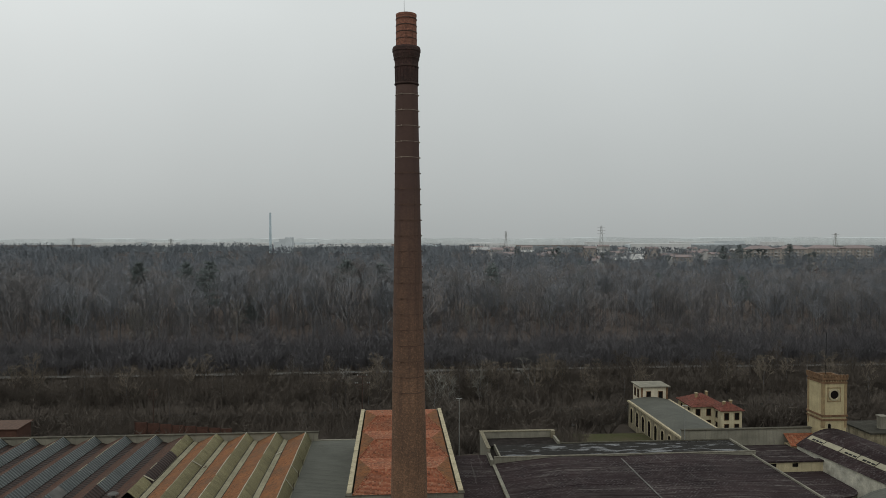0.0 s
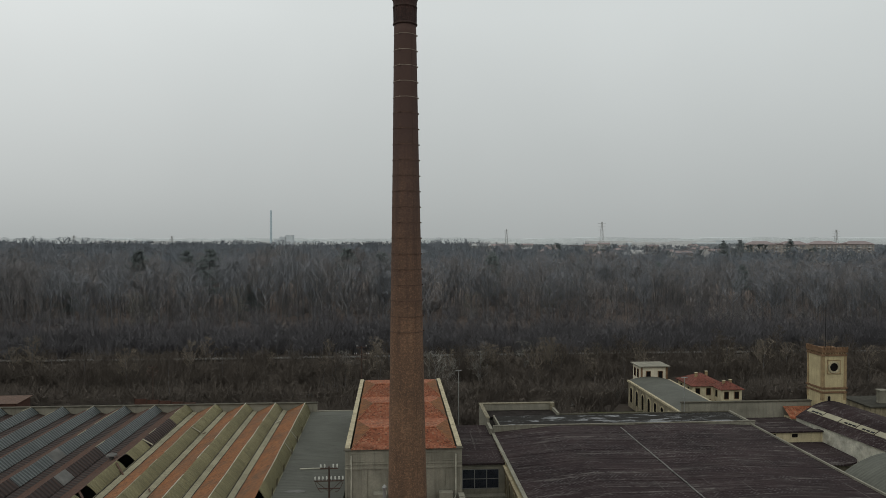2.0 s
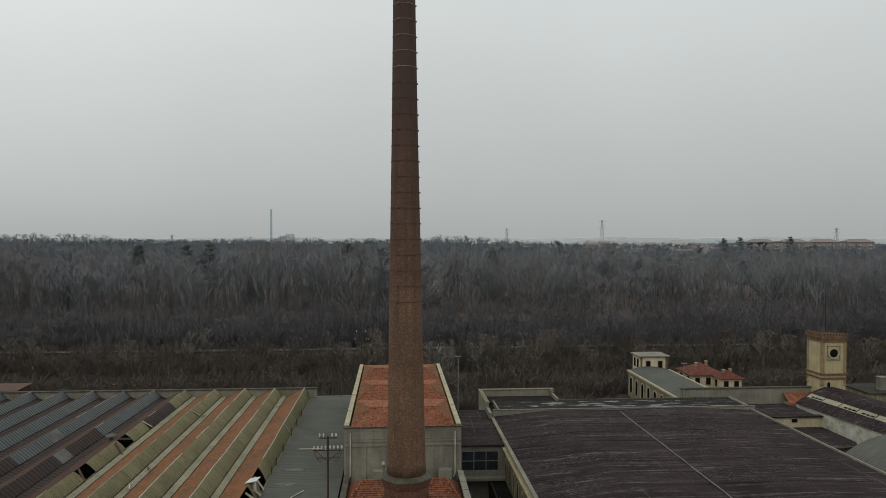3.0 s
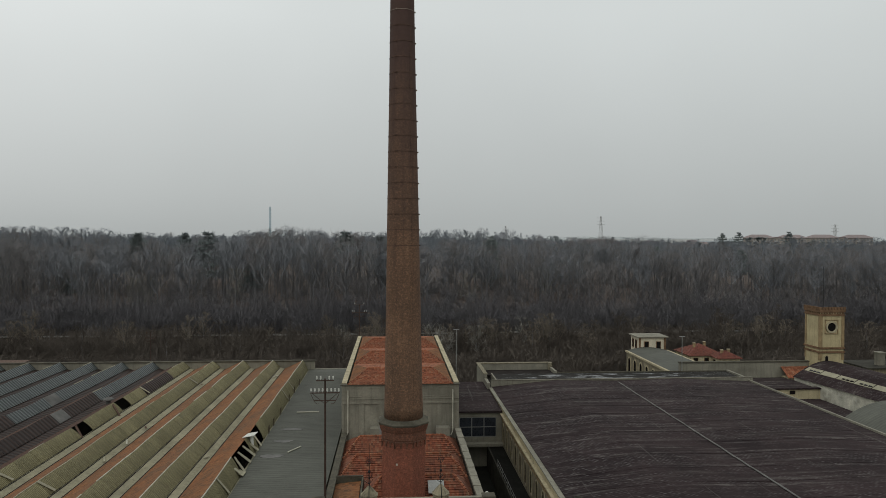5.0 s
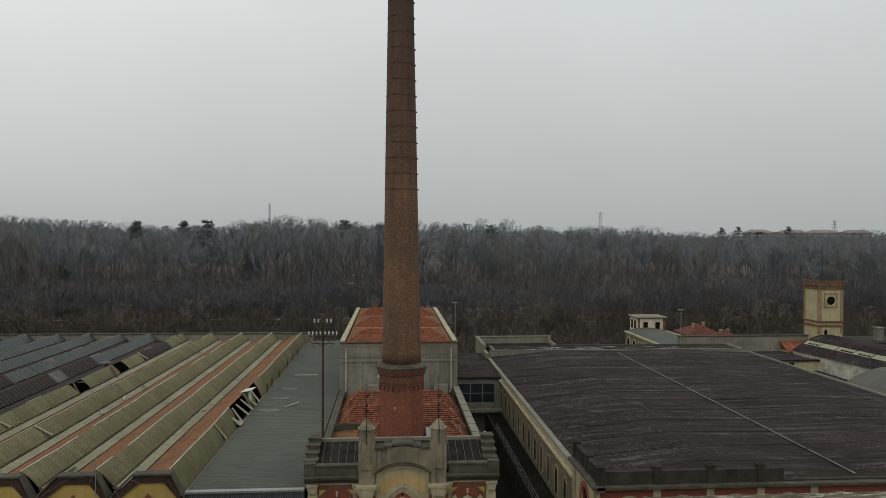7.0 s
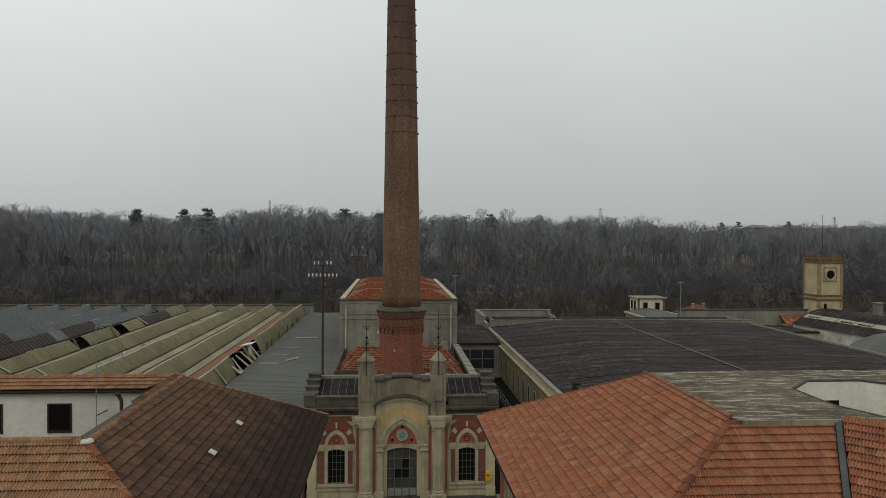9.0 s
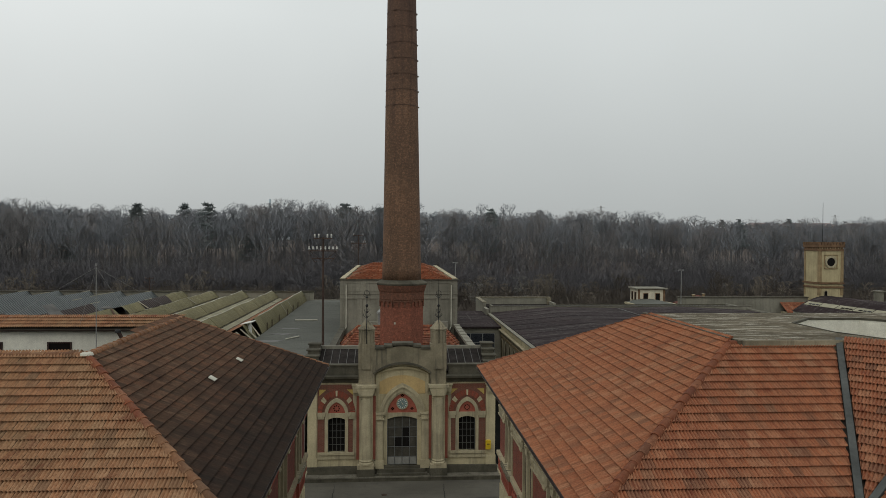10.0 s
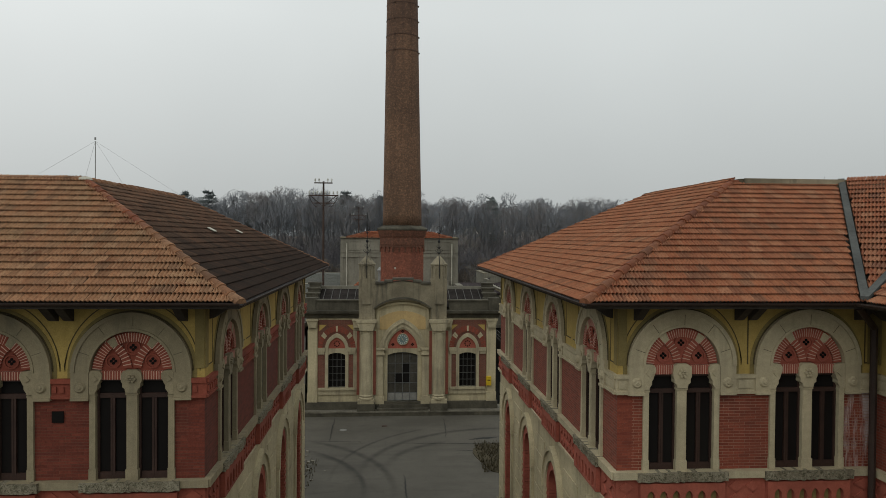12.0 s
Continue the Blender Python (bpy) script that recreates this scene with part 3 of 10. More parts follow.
def tube(bm, a, b, r, r2=None, n=8):
    """A round bar from a to b."""
    a, b = Vector(a), Vector(b)
    d = (b - a).normalized()
    u = d.orthogonal().normalized()
    v = d.cross(u)
    rows = []
    for p, rr in ((a, r), (b, r if r2 is None else r2)):
        rows.append([bm.verts.new(p + rr * (u * math.cos(2 * math.pi * i / n) + v * math.sin(2 * math.pi * i / n))) for i in range(n)])
    for i in range(n):
        bm.faces.new((rows[0][i], rows[0][(i + 1) % n], rows[1][(i + 1) % n], rows[1][i]))
    bm.faces.new(rows[0][::-1]), bm.faces.new(rows[1])


def quad(bm, *pts):
    return bm.faces.new([bm.verts.new(p) for p in pts])


def slab(bm, pts, thick):
    """A sloping sheet with thickness below its corner points."""
    top = [bm.verts.new(p) for p in pts]
    low = [bm.verts.new((p[0], p[1], p[2] - thick)) for p in pts]
    n = len(pts)
    bm.faces.new(top), bm.faces.new(low[::-1])
    for i in range(n):
        bm.faces.new((top[i], low[i], low[(i + 1) % n], top[(i + 1) % n]))


def courses(bm, a, b, c, d, rows, lip=0.035):
    """Tile courses on a slope: a, b the lower edge, c, d the upper one (d over a)."""
    a, b, c, d = (Vector(p) for p in (a, b, c, d))
    nrm = (b - a).cross(d - a).normalized()
    if nrm.z < 0:
        nrm = -nrm
    for j in range(rows):
        t0, t1 = j / rows, (j + 1) / rows
        p, q = a.lerp(d, t0), b.lerp(c, t0)
        r, s = b.lerp(c, t1), a.lerp(d, t1)
        quad(bm, p + nrm * lip, q + nrm * lip, r, s)
        quad(bm, p, q, q + nrm * lip, p + nrm * lip)


def mesh_of(name, bm, material, smooth=False):
    me = bpy.data.meshes.new(name)
    bmesh.ops.recalc_face_normals(bm, faces=bm.faces)
    bm.to_mesh(me)
    bm.free()
    if material:
        me.materials.append(material)
    if smooth:
        me.polygons.foreach_set("use_smooth", [True] * len(me.polygons))
    return me


def part(name, bm, material, parent, label="", smooth=False):
    ob = new(name, mesh_of(name, bm, material, smooth))
    ob.parent = parent
    if parent is not None:
        ob.matrix_parent_inverse = parent.matrix_basis.inverted()
    return tagged(ob, label) if label else ob


def thing(name, at, label, category, group="", kind=""):
    ob = new(name)
    ob.empty_display_size = 0.5
    ob.matrix_basis = Matrix.Translation(at)
    return tagged(ob, label, category, group, kind)


def single(name, bm, material, label, category, kind="", group="", smooth=False):
    return tagged(new(name, mesh_of(name, bm, material, smooth)), label, category, group, kind)


def bulk(name, verts, faces, material, label, category, kind="stuff", parent=None, wood=None):
    """A mesh from numpy arrays: verts (n, 3), faces (m, 3)."""
    me = bpy.data.meshes.new(name)
    me.vertices.add(len(verts)), me.loops.add(faces.size), me.polygons.add(len(faces))
    me.vertices.foreach_set("co", np.asarray(verts, np.float32).ravel())
    me.loops.foreach_set("vertex_index", np.asarray(faces, np.int32).ravel())
    me.polygons.foreach_set("loop_start", np.arange(0, faces.size, faces.shape[1], dtype=np.int32))
    me.polygons.foreach_set("loop_total", np.full(len(faces), faces.shape[1], np.int32))
    me.update(calc_edges=True)
    me.materials.append(material)
    if wood is not None:
        me.materials.append(M["trunk"])
        me.polygons.foreach_set("material_index", np.asarray(wood, np.int32))
    ob = new(name, me)
    ob.parent = parent
    return tagged(ob, label, category, "", kind)


# ---- ground, river, road ----
PROFILE_Y = np.array([-400.0, 50.5, 53, 117, 119, 135, 158, 172, 180, 192, 200, 222, 230, 250, 275, 300, 350, 450, 600, 800, 1200, 5200])
PROFILE_Z = np.array([-0.02, -0.02, -4.8, -4.8, -0.02, -1.5, -4.0, -5.0, -7.0, -7.0, -4.2, -1.6, -1.5, 1.0, 4.0, 6.5, 9.0, 11.5, 14.5, 15.0, 14.0, 10.0])


def ground_z(x, y):
    """Height of the land: the mill's terrace, the river's bed, and the wooded far bank."""
    z = np.interp(y, PROFILE_Y, PROFILE_Z)
    roll = np.clip((y - 240) / 60, 0, 1)
    return z + roll * (1.6 * np.sin(x * 0.021 + 0.6) + 1.1 * np.sin(x * 0.047 + y * 0.012) - np.clip(x - 60, 0, 300) * 0.012)


def build_ground():
    ys = np.unique(np.concatenate([np.linspace(-400, 40, 8), [50.5, 53.0, 85.0, 117.0, 119.0], np.linspace(121, 360, 84), np.linspace(370, 1200, 60), np.linspace(1300, 5200, 14)]))
    xs = np.unique(np.concatenate([np.linspace(-4200, -420, 10), np.linspace(-400, 400, 90), np.linspace(420, 4200, 10)]))
    gx, gy = np.meshgrid(xs, ys)
    bump = np.where(gy > 125, 0.35 * np.sin(gx * 0.9 + gy * 1.7) + 0.3 * np.sin(gx * 1.7 - gy * 0.6), 0.0)
    v = np.stack([gx, gy, ground_z(gx, gy) + bump], -1).reshape(-1, 3)
    w = len(xs)
    i = (np.arange(len(ys) - 1)[:, None] * w + np.arange(w - 1)[None]).ravel()
    f = np.stack([i, i + 1, i + w + 1, i + w], -1)
    return bulk("ground", v, f, M["earth"], "bare winter soil and leaf litter running down to a river", "ground", "structure")


build_ground()
bm = bmesh.new()
box(bm, -900, 900, 176, 198, -6.4, -5.9)
single("water", bm, M["water"], "slow dark river below the mill", "water", "structure")
bm = bmesh.new()
box(bm, -60, 70, -60, 51.0, -0.3, 0.004)
single("road", bm, M["asphalt"], "cracked grey asphalt of the mill's forecourt", "road", "structure")
bm = bmesh.new()
box(bm, -90, 8.8, 51.0, 119.5, -4.9, 0.0)
box(bm, 14.6, 112, 51.0, 119.5, -4.9, 0.0)
box(bm, -90, 112, 119.5, 124.0, -4.9, 0.0)
box(bm, 8.8, 14.6, 101.0, 119.5, -4.9, 0.0)
box(bm, 8.8, 14.6, 51.0, 54.0, -4.9, 0.0)
single("pavement", bm, M["concrete"], "grey concrete yard between the mill halls", "pavement", "structure")
bm = bmesh.new()
box(bm, 8.8, 14.6, 54.0, 101.0, -4.4, -3.4)
single("lane", bm, M["lane_floor"], "sunken dark lane between the halls", "road", "structure")
bm = bmesh.new()
for k in range(60):
    x0, x1 = -300 + 10 * k, -290 + 10 * k
    quad(bm, (x0, 225.0 + 1.2 * math.sin(x0 * 0.02), -1.0), (x1, 225.0 + 1.2 * math.sin(x1 * 0.02), -1.0), (x1, 228.4 + 1.2 * math.sin(x1 * 0.02), -1.0), (x0, 228.4 + 1.2 * math.sin(x0 * 0.02), -1.0))
single("path", bm, M["flashing_dull"], "pale gravel towpath along the far bank", "path", "structure")


# ---- woods ----
def branch_strip(rng, a, b, w):
    """A thin twig as two crossed slivers that taper to a point."""
    d = b - a
    d = d / (np.linalg.norm(d) + 1e-6)
    s = np.cross(d, rng.normal(size=3))
    s = s / (np.linalg.norm(s) + 1e-6) * w * 0.5
    return np.array([a - s, a + s, b])


def pole_faces(a, b, ra, rb, n=4):
    d = b - a
    d = d / (np.linalg.norm(d) + 1e-6)
    u = np.cross(d, (0.3, 0.9, 0.2))
    u = u / (np.linalg.norm(u) + 1e-6)
    w = np.cross(d, u)
    tris = []
    ring = [(u * math.cos(2 * math.pi * i / n) + w * math.sin(2 * math.pi * i / n)) for i in range(n)]
    for i in range(n):
        p, q = ring[i], ring[(i + 1) % n]
        tris += [(a + ra * p, a + ra * q, b + rb * q), (a + ra * p, b + rb * q, b + rb * p)]
    return tris


def bare_tree(seed, height=20.0, limbs=9, boughs=5, sprays=6, fine=4, spread=0.24, start=0.34, lean=0.04, width=0.09):
    """A leafless tree: a tapered trunk, limbs that part upwards, boughs, and fine sprays that fill a rounded crown. Triangles (n, 3, 3)."""
    rng = np.random.default_rng(seed)
    tris = []
    knots = [np.zeros(3)]
    for k in range(4):
        knots.append(knots[-1] + np.array([rng.normal() * lean * height / 4, rng.normal() * lean * height / 4, height / 5.0]))
    radii = [height * 0.0085 * (1 - 0.2 * k) for k in range(5)]
    for k in range(4):
        tris += pole_faces(knots[k], knots[k + 1], radii[k], radii[k + 1], 5)
    mid = np.array([knots[3][0], knots[3][1], height * (0.5 + 0.5 * start)])
    half = np.array([spread * height, spread * height, height * (0.5 - 0.5 * start)])

    def inward(p):
        # keeps a point inside the crown's egg
        q = (p - mid) / half
        n = (math.hypot(q[0], q[1]) ** 3 + abs(q[2]) ** 3) ** (1 / 3)
        return p if n < 1.0 else mid + (p - mid) / n * rng.uniform(0.9, 1.03)

    for i in range(limbs):
        f = start * 0.9 + (0.98 - start * 0.9) * (i + rng.random()) / limbs
        k = min(3, int(f * 4))
        a = knots[k] + (knots[k + 1] - knots[k]) * min(1.0, f * 4 - k)
        ang = i * 2.4 + rng.normal() * 0.4
        out = np.array([math.cos(ang), math.sin(ang), 0.0])
        e = inward(a + (out * rng.uniform(0.5, 1.0) + np.array([0, 0, rng.uniform(0.7, 1.4)])) * height * rng.uniform(0.16, 0.26))
        r = height * 0.0036
        tris += pole_faces(a, e, r * 1.2, r * 0.6, 3)
        for j in range(boughs):
            t = rng.uniform(0.35, 1.0)
            p = a + (e - a) * t
            d = (e - a) / (np.linalg.norm(e - a) + 1e-6) * 0.7 + rng.normal(size=3) * 0.5 + np.array([0, 0, 0.45])
            q = inward(p + d * height * rng.uniform(0.09, 0.17))
            tris.append(branch_strip(rng, p, q, width * 1.7))
            for _ in range(sprays):
                s = p + (q - p) * rng.uniform(0.25, 1.0)
                d2 = (q - p) / (np.linalg.norm(q - p) + 1e-6) * 0.6 + rng.normal(size=3) * 0.6 + np.array([0, 0, 0.3])
                w = inward(s + d2 * height * rng.uniform(0.035, 0.07))
                tris.append(branch_strip(rng, s, w, width))
                for _ in range(fine):
                    u = s + (w - s) * rng.uniform(0.2, 1.0)
                    tris.append(branch_strip(rng, u, u + ((w - s) * 0.5 + rng.normal(size=3) * height * 0.011), width * 0.75))
    return np.array([np.array(t, float) for t in tris])


def shrub(seed, height=4.0, stems=16, twigs=7, width=0.09):
    """A leafless bush: stems that fan out from the root, with sprays."""
    rng = np.random.default_rng(seed)
    tris = []
    for i in range(stems):
        ang = rng.random() * 2 * math.pi
        out = rng.uniform(0.15, 0.75)
        d = np.array([math.cos(ang) * out, math.sin(ang) * out, 1.0])
        ln = height * rng.uniform(0.6, 1.0)
        a = np.array([math.cos(ang) * 0.3, math.sin(ang) * 0.3, 0.0])
        b = a + d * ln
        tris.append(branch_strip(rng, a, b, width * 1.4))
        for j in range(twigs):
            t = rng.uniform(0.25, 1)
            p = a + (b - a) * t
            dd = d * 0.8 + rng.normal(size=3) * 0.5
            tris.append(branch_strip(rng, p, p + dd * height * rng.uniform(0.12, 0.3), width))
    return np.array(tris)


def conifer(seed, height=24.0, tiers=16, radius=4.2, bare=0.25):
    """A dark cedar or pine: a trunk and uneven tiers of boughs, each feathered with short tufts of needles, gaps between."""
    rng = np.random.default_rng(seed)
    tris = list(pole_faces(np.zeros(3), np.array([0, 0, height * 0.98]), height * 0.012, 0.04, 5))
    for i in range(tiers):
        f = bare + (1 - bare) * (i + rng.uniform(0.2, 0.8)) / tiers
        r = radius * min(1.0, 0.25 + 1.9 * (1.0 - f)) * rng.uniform(0.6, 1.1)
        for j in range(8):
            ang = rng.random() * 2 * math.pi
            side = np.array([-math.sin(ang), math.cos(ang), 0])
            ln = r * rng.uniform(0.5, 1.25)
            a = np.array([0, 0, height * f])
            tip = a + np.array([math.cos(ang) * ln, math.sin(ang) * ln, ln * rng.uniform(-0.05, 0.22)])
            tris.append(branch_strip(rng, a, tip, 0.16))
            for k in range(26):
                t = rng.uniform(0.2, 1.05)
                p = a + (tip - a) * t + side * rng.normal() * 0.28 * ln * (1.15 - t) + rng.normal(size=3) * 0.12
                d = rng.normal(size=3) * 0.42 + np.array([0, 0, 0.22])
                tris.append(branch_strip(rng, p, p + d, 0.34))
    return np.array([np.array(t, float) for t in tris])


def scatter(name, kinds, spots, material, label, category="woods", low=0.8, high=1.15, seed=5):
    """Plants kinds at the spots (x, y), turned and sized at random, as one object."""
    rng = np.random.default_rng(seed)
    out, wood = [], []
    for x, y in spots:
        t = kinds[rng.integers(len(kinds))]
        a, s = rng.random() * 2 * math.pi, rng.uniform(low, high)
        if y > 258 and category == "woods":
            s *= float(np.interp(x, [-160, -10, 60, 250], [1.13, 1.15, 1.03, 1.05]))
        sx = s * rng.uniform(0.85, 1.2)
        ca, sa = math.cos(a) * sx, math.sin(a) * sx
        q = np.empty_like(t)
        q[..., 0] = t[..., 0] * ca - t[..., 1] * sa + x
        q[..., 1] = t[..., 0] * sa + t[..., 1] * ca + y
        q[..., 2] = t[..., 2] * s + float(ground_z(x, y)) - 0.4
        out.append(q)
        # the trunk comes first in each tree's triangles
        wood.append(np.arange(len(t)) < (40 if category != "scrub" else 0))
    v = np.concatenate(out).reshape(-1, 3)
    return bulk(name, v, np.arange(len(v)).reshape(-1, 3), material, label, category, wood=np.concatenate(wood))


def spots_in(rng, n, y0, y1, margin=40, gap=None):
    """Random spots across the view's widening strip between two depths."""
    got = []
    while len(got) < n:
        y = y0 + (y1 - y0) * rng.random()
        half = y * 0.70 + margin
        x = y * 0.073 + rng.uniform(-half, half)
        if gap is None or not gap(x, y):
            got.append((x, y))
    return got


_rng = np.random.default_rng(11)
_near = [bare_tree(100 + k, 20 + (k % 3), 9, 5, 6, 3, (0.2, 0.24, 0.18)[k % 3], (0.36, 0.28, 0.42)[k % 3]) for k in range(7)]
_mid = [bare_tree(200 + k, 19, 7, 4, 4, 2, 0.24, 0.4, width=0.16) for k in range(5)]
_far = [bare_tree(300 + k, 16, 5, 3, 3, 1, 0.28, 0.42, width=0.34) for k in range(4)]
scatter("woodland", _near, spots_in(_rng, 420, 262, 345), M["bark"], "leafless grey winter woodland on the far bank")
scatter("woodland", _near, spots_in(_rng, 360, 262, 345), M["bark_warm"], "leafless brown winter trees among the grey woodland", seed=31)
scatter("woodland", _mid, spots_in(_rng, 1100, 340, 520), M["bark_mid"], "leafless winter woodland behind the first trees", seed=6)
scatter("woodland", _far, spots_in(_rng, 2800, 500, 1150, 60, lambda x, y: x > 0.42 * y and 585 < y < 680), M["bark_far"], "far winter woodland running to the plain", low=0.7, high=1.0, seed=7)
_bush = [shrub(400 + k, 4.5) for k in range(6)]
scatter("scrub", _bush, spots_in(_rng, 1250, 196, 219, 30), M["twig_tan"], "brown leafless scrub on the river bank", "scrub", 0.7, 1.5, 8)
scatter("scrub", _bush, spots_in(_rng, 1500, 229, 257, 30), M["bark_slope"], "dark leafless scrub on the wooded slope", "scrub", 0.8, 1.9, 9)
scatter("scrub", _bush, spots_in(_rng, 1150, 140, 178, 20, lambda x, y: 40 < x < 105 and y < 172 or (-60 < x < -34 or x < -76) and y < 158), M["twig_tan"], "tan scrub along the near bank", "scrub", 0.6, 1.4, 10)
scatter("woodland", _mid, spots_in(_rng, 300, 228, 257, 30), M["bark_slope"], "thin dark bare trees on the slope", low=0.45, high=0.7, seed=12)
scatter("undergrowth", _bush, spots_in(_rng, 900, 272, 350, 30), M["bark_warm"], "brown leafless undergrowth below the trees", "scrub", 0.8, 1.7, 33)
scatter("scrub", _bush, spots_in(_rng, 520, 163, 177, 20, lambda x, y: 56 < x < 90 and y < 175), M["twig_tan"], "tall brown scrub along the water", "scrub", 1.1, 1.9, 17)
_willow = [bare_tree(620 + k, 10, 9, 5, 6, 3, 0.36, 0.12, 0.06, 0.08) for k in range(4)]
scatter("woodland", _willow, spots_in(_rng, 170, 150, 222, 20, lambda x, y: 40 < x < 105 and y < 176 or (-60 < x < -34 or x < -76) and y < 160), M["twig_tan"], "low tan trees along the river", low=0.6, high=1.15, seed=15)
scatter("woodland", _willow, spots_in(_rng, 60, 197, 217, 10), M["bark_tan"], "pale tan rounded trees on the far bank", low=0.7, high=1.25, seed=16)
_fir = [conifer(500 + k, 23, (17, 14, 19, 15)[k], (7.6, 6.2, 7.0, 5.6)[k], (0.3, 0.62, 0.2, 0.5)[k]) for k in range(4)]
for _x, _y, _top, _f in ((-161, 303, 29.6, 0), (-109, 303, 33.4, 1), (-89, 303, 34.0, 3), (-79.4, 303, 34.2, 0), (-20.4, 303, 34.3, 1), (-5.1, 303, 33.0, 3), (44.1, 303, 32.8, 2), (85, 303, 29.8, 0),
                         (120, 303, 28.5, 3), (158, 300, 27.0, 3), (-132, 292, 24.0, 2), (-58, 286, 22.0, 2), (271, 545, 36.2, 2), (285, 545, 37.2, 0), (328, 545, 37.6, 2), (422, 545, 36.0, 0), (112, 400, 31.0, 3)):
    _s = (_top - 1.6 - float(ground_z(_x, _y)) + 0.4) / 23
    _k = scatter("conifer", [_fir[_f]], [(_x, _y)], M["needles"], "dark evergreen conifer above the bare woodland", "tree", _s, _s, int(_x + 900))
    _k["kind"] = ""
_pale = [bare_tree(600 + k, 13, 9, 5, 5, 3, 0.3, 0.2, 0.06, 0.08) for k in range(3)]
for _x, _y, _h in ((11.5, 186, 1.15), (15.5, 190, 0.95), (25, 196, 0.9), (40, 205, 0.85), (-14, 200, 0.8), (-96, 262, 1.3), (-92, 264, 1.2), (-60, 268, 1.3), (30, 262, 1.2), (62, 266, 1.3)):
    _k = scatter("birch", _pale, [(_x, _y)], M["bark_pale"], "pale leafless tree on the river bank", "tree", _h, _h, int(_x + 700))
    _k["kind"] = ""


# ---- the chimney ----
def shaft_r(z):
    return float(np.interp(z, [14.5, 20.4, 34.8, 45.1, 58.0, 61.0], [1.78, 1.66, 1.40, 1.2, 1.0, 1.0]))


def build_chimney():
    top = thing("chimney", (CX, CY, 0), "tall round brick factory chimney on an octagonal base", "chimney")
    bm = bmesh.new()
    R = 1.93 / math.cos(math.pi / 8)
    lathe(bm, CX, CY, [(R, 0), (R, 13.3)], 8, 0.5)
    part("base", bm, M["base_brick"], top, "octagonal red brick base")
    bm = bmesh.new()
    box(bm, CX - 0.7, CX - 0.55, CY - 1.945, CY - 1.932, 10.5, 10.68)
    part("plate", bm, M["flaking"], top, "small pale enamel plate")
    bm = bmesh.new()
    k = 0.937 / math.cos(math.pi / 8)
    lathe(bm, CX, CY, [(2.08 * k, 12.55), (2.14 * k, 12.7), (2.14 * k, 13.3), (2.22 * k, 13.45), (2.3 * k, 13.7), (2.36 * k, 13.95)], 8, 0.5)
    corbel = part("corbel", bm, M["collar_brick"], top, "flared brick corbel")
    for s in range(8):
        a = 2 * math.pi * s / 8
        c, t = Vector((math.cos(a), math.sin(a), 0)), Vector((-math.sin(a), math.cos(a), 0))
        for j in range(3):
            bm = bmesh.new()
            p = Vector((CX, CY, 0)) + c * 1.925 + t * (j - 1) * 0.53
            inner = [(0.19 * math.cos(math.pi * q / 8), 12.32 + 0.19 * math.sin(math.pi * q / 8)) for q in range(9)]
            pts = [(0.265, 12.02), (0.265, 12.6), (-0.265, 12.6), (-0.265, 12.02), (-0.19, 12.02)] + inner[::-1] + [(0.19, 12.02)]
            lo = [bm.verts.new(p + t * u + Vector((0, 0, w))) for u, w in pts]
            hi = [bm.verts.new(p + c * 0.1 + t * u + Vector((0, 0, w))) for u, w in pts]
            bm.faces.new(lo), bm.faces.new(hi[::-1])
            for i in range(len(pts)):
                q = (i + 1) % len(pts)
                bm.faces.new((lo[i], lo[q], hi[q], hi[i]))
            part("blind_arch", bm, M["collar_brick"], corbel)
    bm = bmesh.new()
    lathe(bm, CX, CY, [(2.38 * k, 13.95), (2.42 * k, 14.02), (2.42 * k, 14.12), (1.85 * k, 14.4)], 8, 0.5)
    part("ledge", bm, M["stone_dark"], top, "mossy stone ledge")
    bm = bmesh.new()
    zs = np.linspace(14.4, 58.0, 40)
    lathe(bm, CX, CY, [(shaft_r(z), z) for z in zs], 40)
    part("shaft", bm, M["shaft_brick"], top, "tapering sooty brick shaft", True)
    for z in list(np.arange(30.1, 57.5, 1.41)):
        bm = bmesh.new()
        r = shaft_r(z)
        w = 0.035 if z < 51 else 0.024
        lathe(bm, CX, CY, [(r + 0.005, z - w), (r + 0.024, z - w), (r + 0.024, z + w), (r + 0.005, z + w)], 32, 0, False)
        for a in (radians(-4), radians(-118)):
            bolt = (CX + (r + 0.05) * math.cos(a), CY + (r + 0.05) * math.sin(a))
            box(bm, bolt[0] - 0.05, bolt[0] + 0.05, bolt[1] - 0.05, bolt[1] + 0.05, z - 0.06, z + 0.06)
        part("iron_band", bm, M["hoop"] if z < 51 else M["limed_iron"], top, "flat iron hoop" if z < 51 else "lime-streaked iron hoop")
    bm = bmesh.new()
    lathe(bm, CX, CY, [(1.02, 57.75), (1.09, 57.82), (1.09, 57.95), (1.03, 58.0), (1.03, 59.3), (1.08, 59.35), (1.08, 59.5), (1.06, 59.55), (1.08, 59.9), (1.16, 60.25), (1.22, 60.5), (1.23, 60.72), (1.28, 60.78), (1.28, 61.05), (1.22, 61.2), (1.0, 61.25)], 32)
    crown = part("crown", bm, M["crown_brick"], top, "flared sooty crown", False)
    for j in range(20):
        a = 2 * math.pi * j / 20
        bm = bmesh.new()
        c = Vector((math.cos(a), math.sin(a), 0))
        p = Vector((CX, CY, 0)) + c * 1.02
        tube(bm, p + Vector((0, 0, 58.05)), p + Vector((0, 0, 59.35)), 0.045, 0.06, 6)
        part("rib", bm, M["crown_brick"], crown)
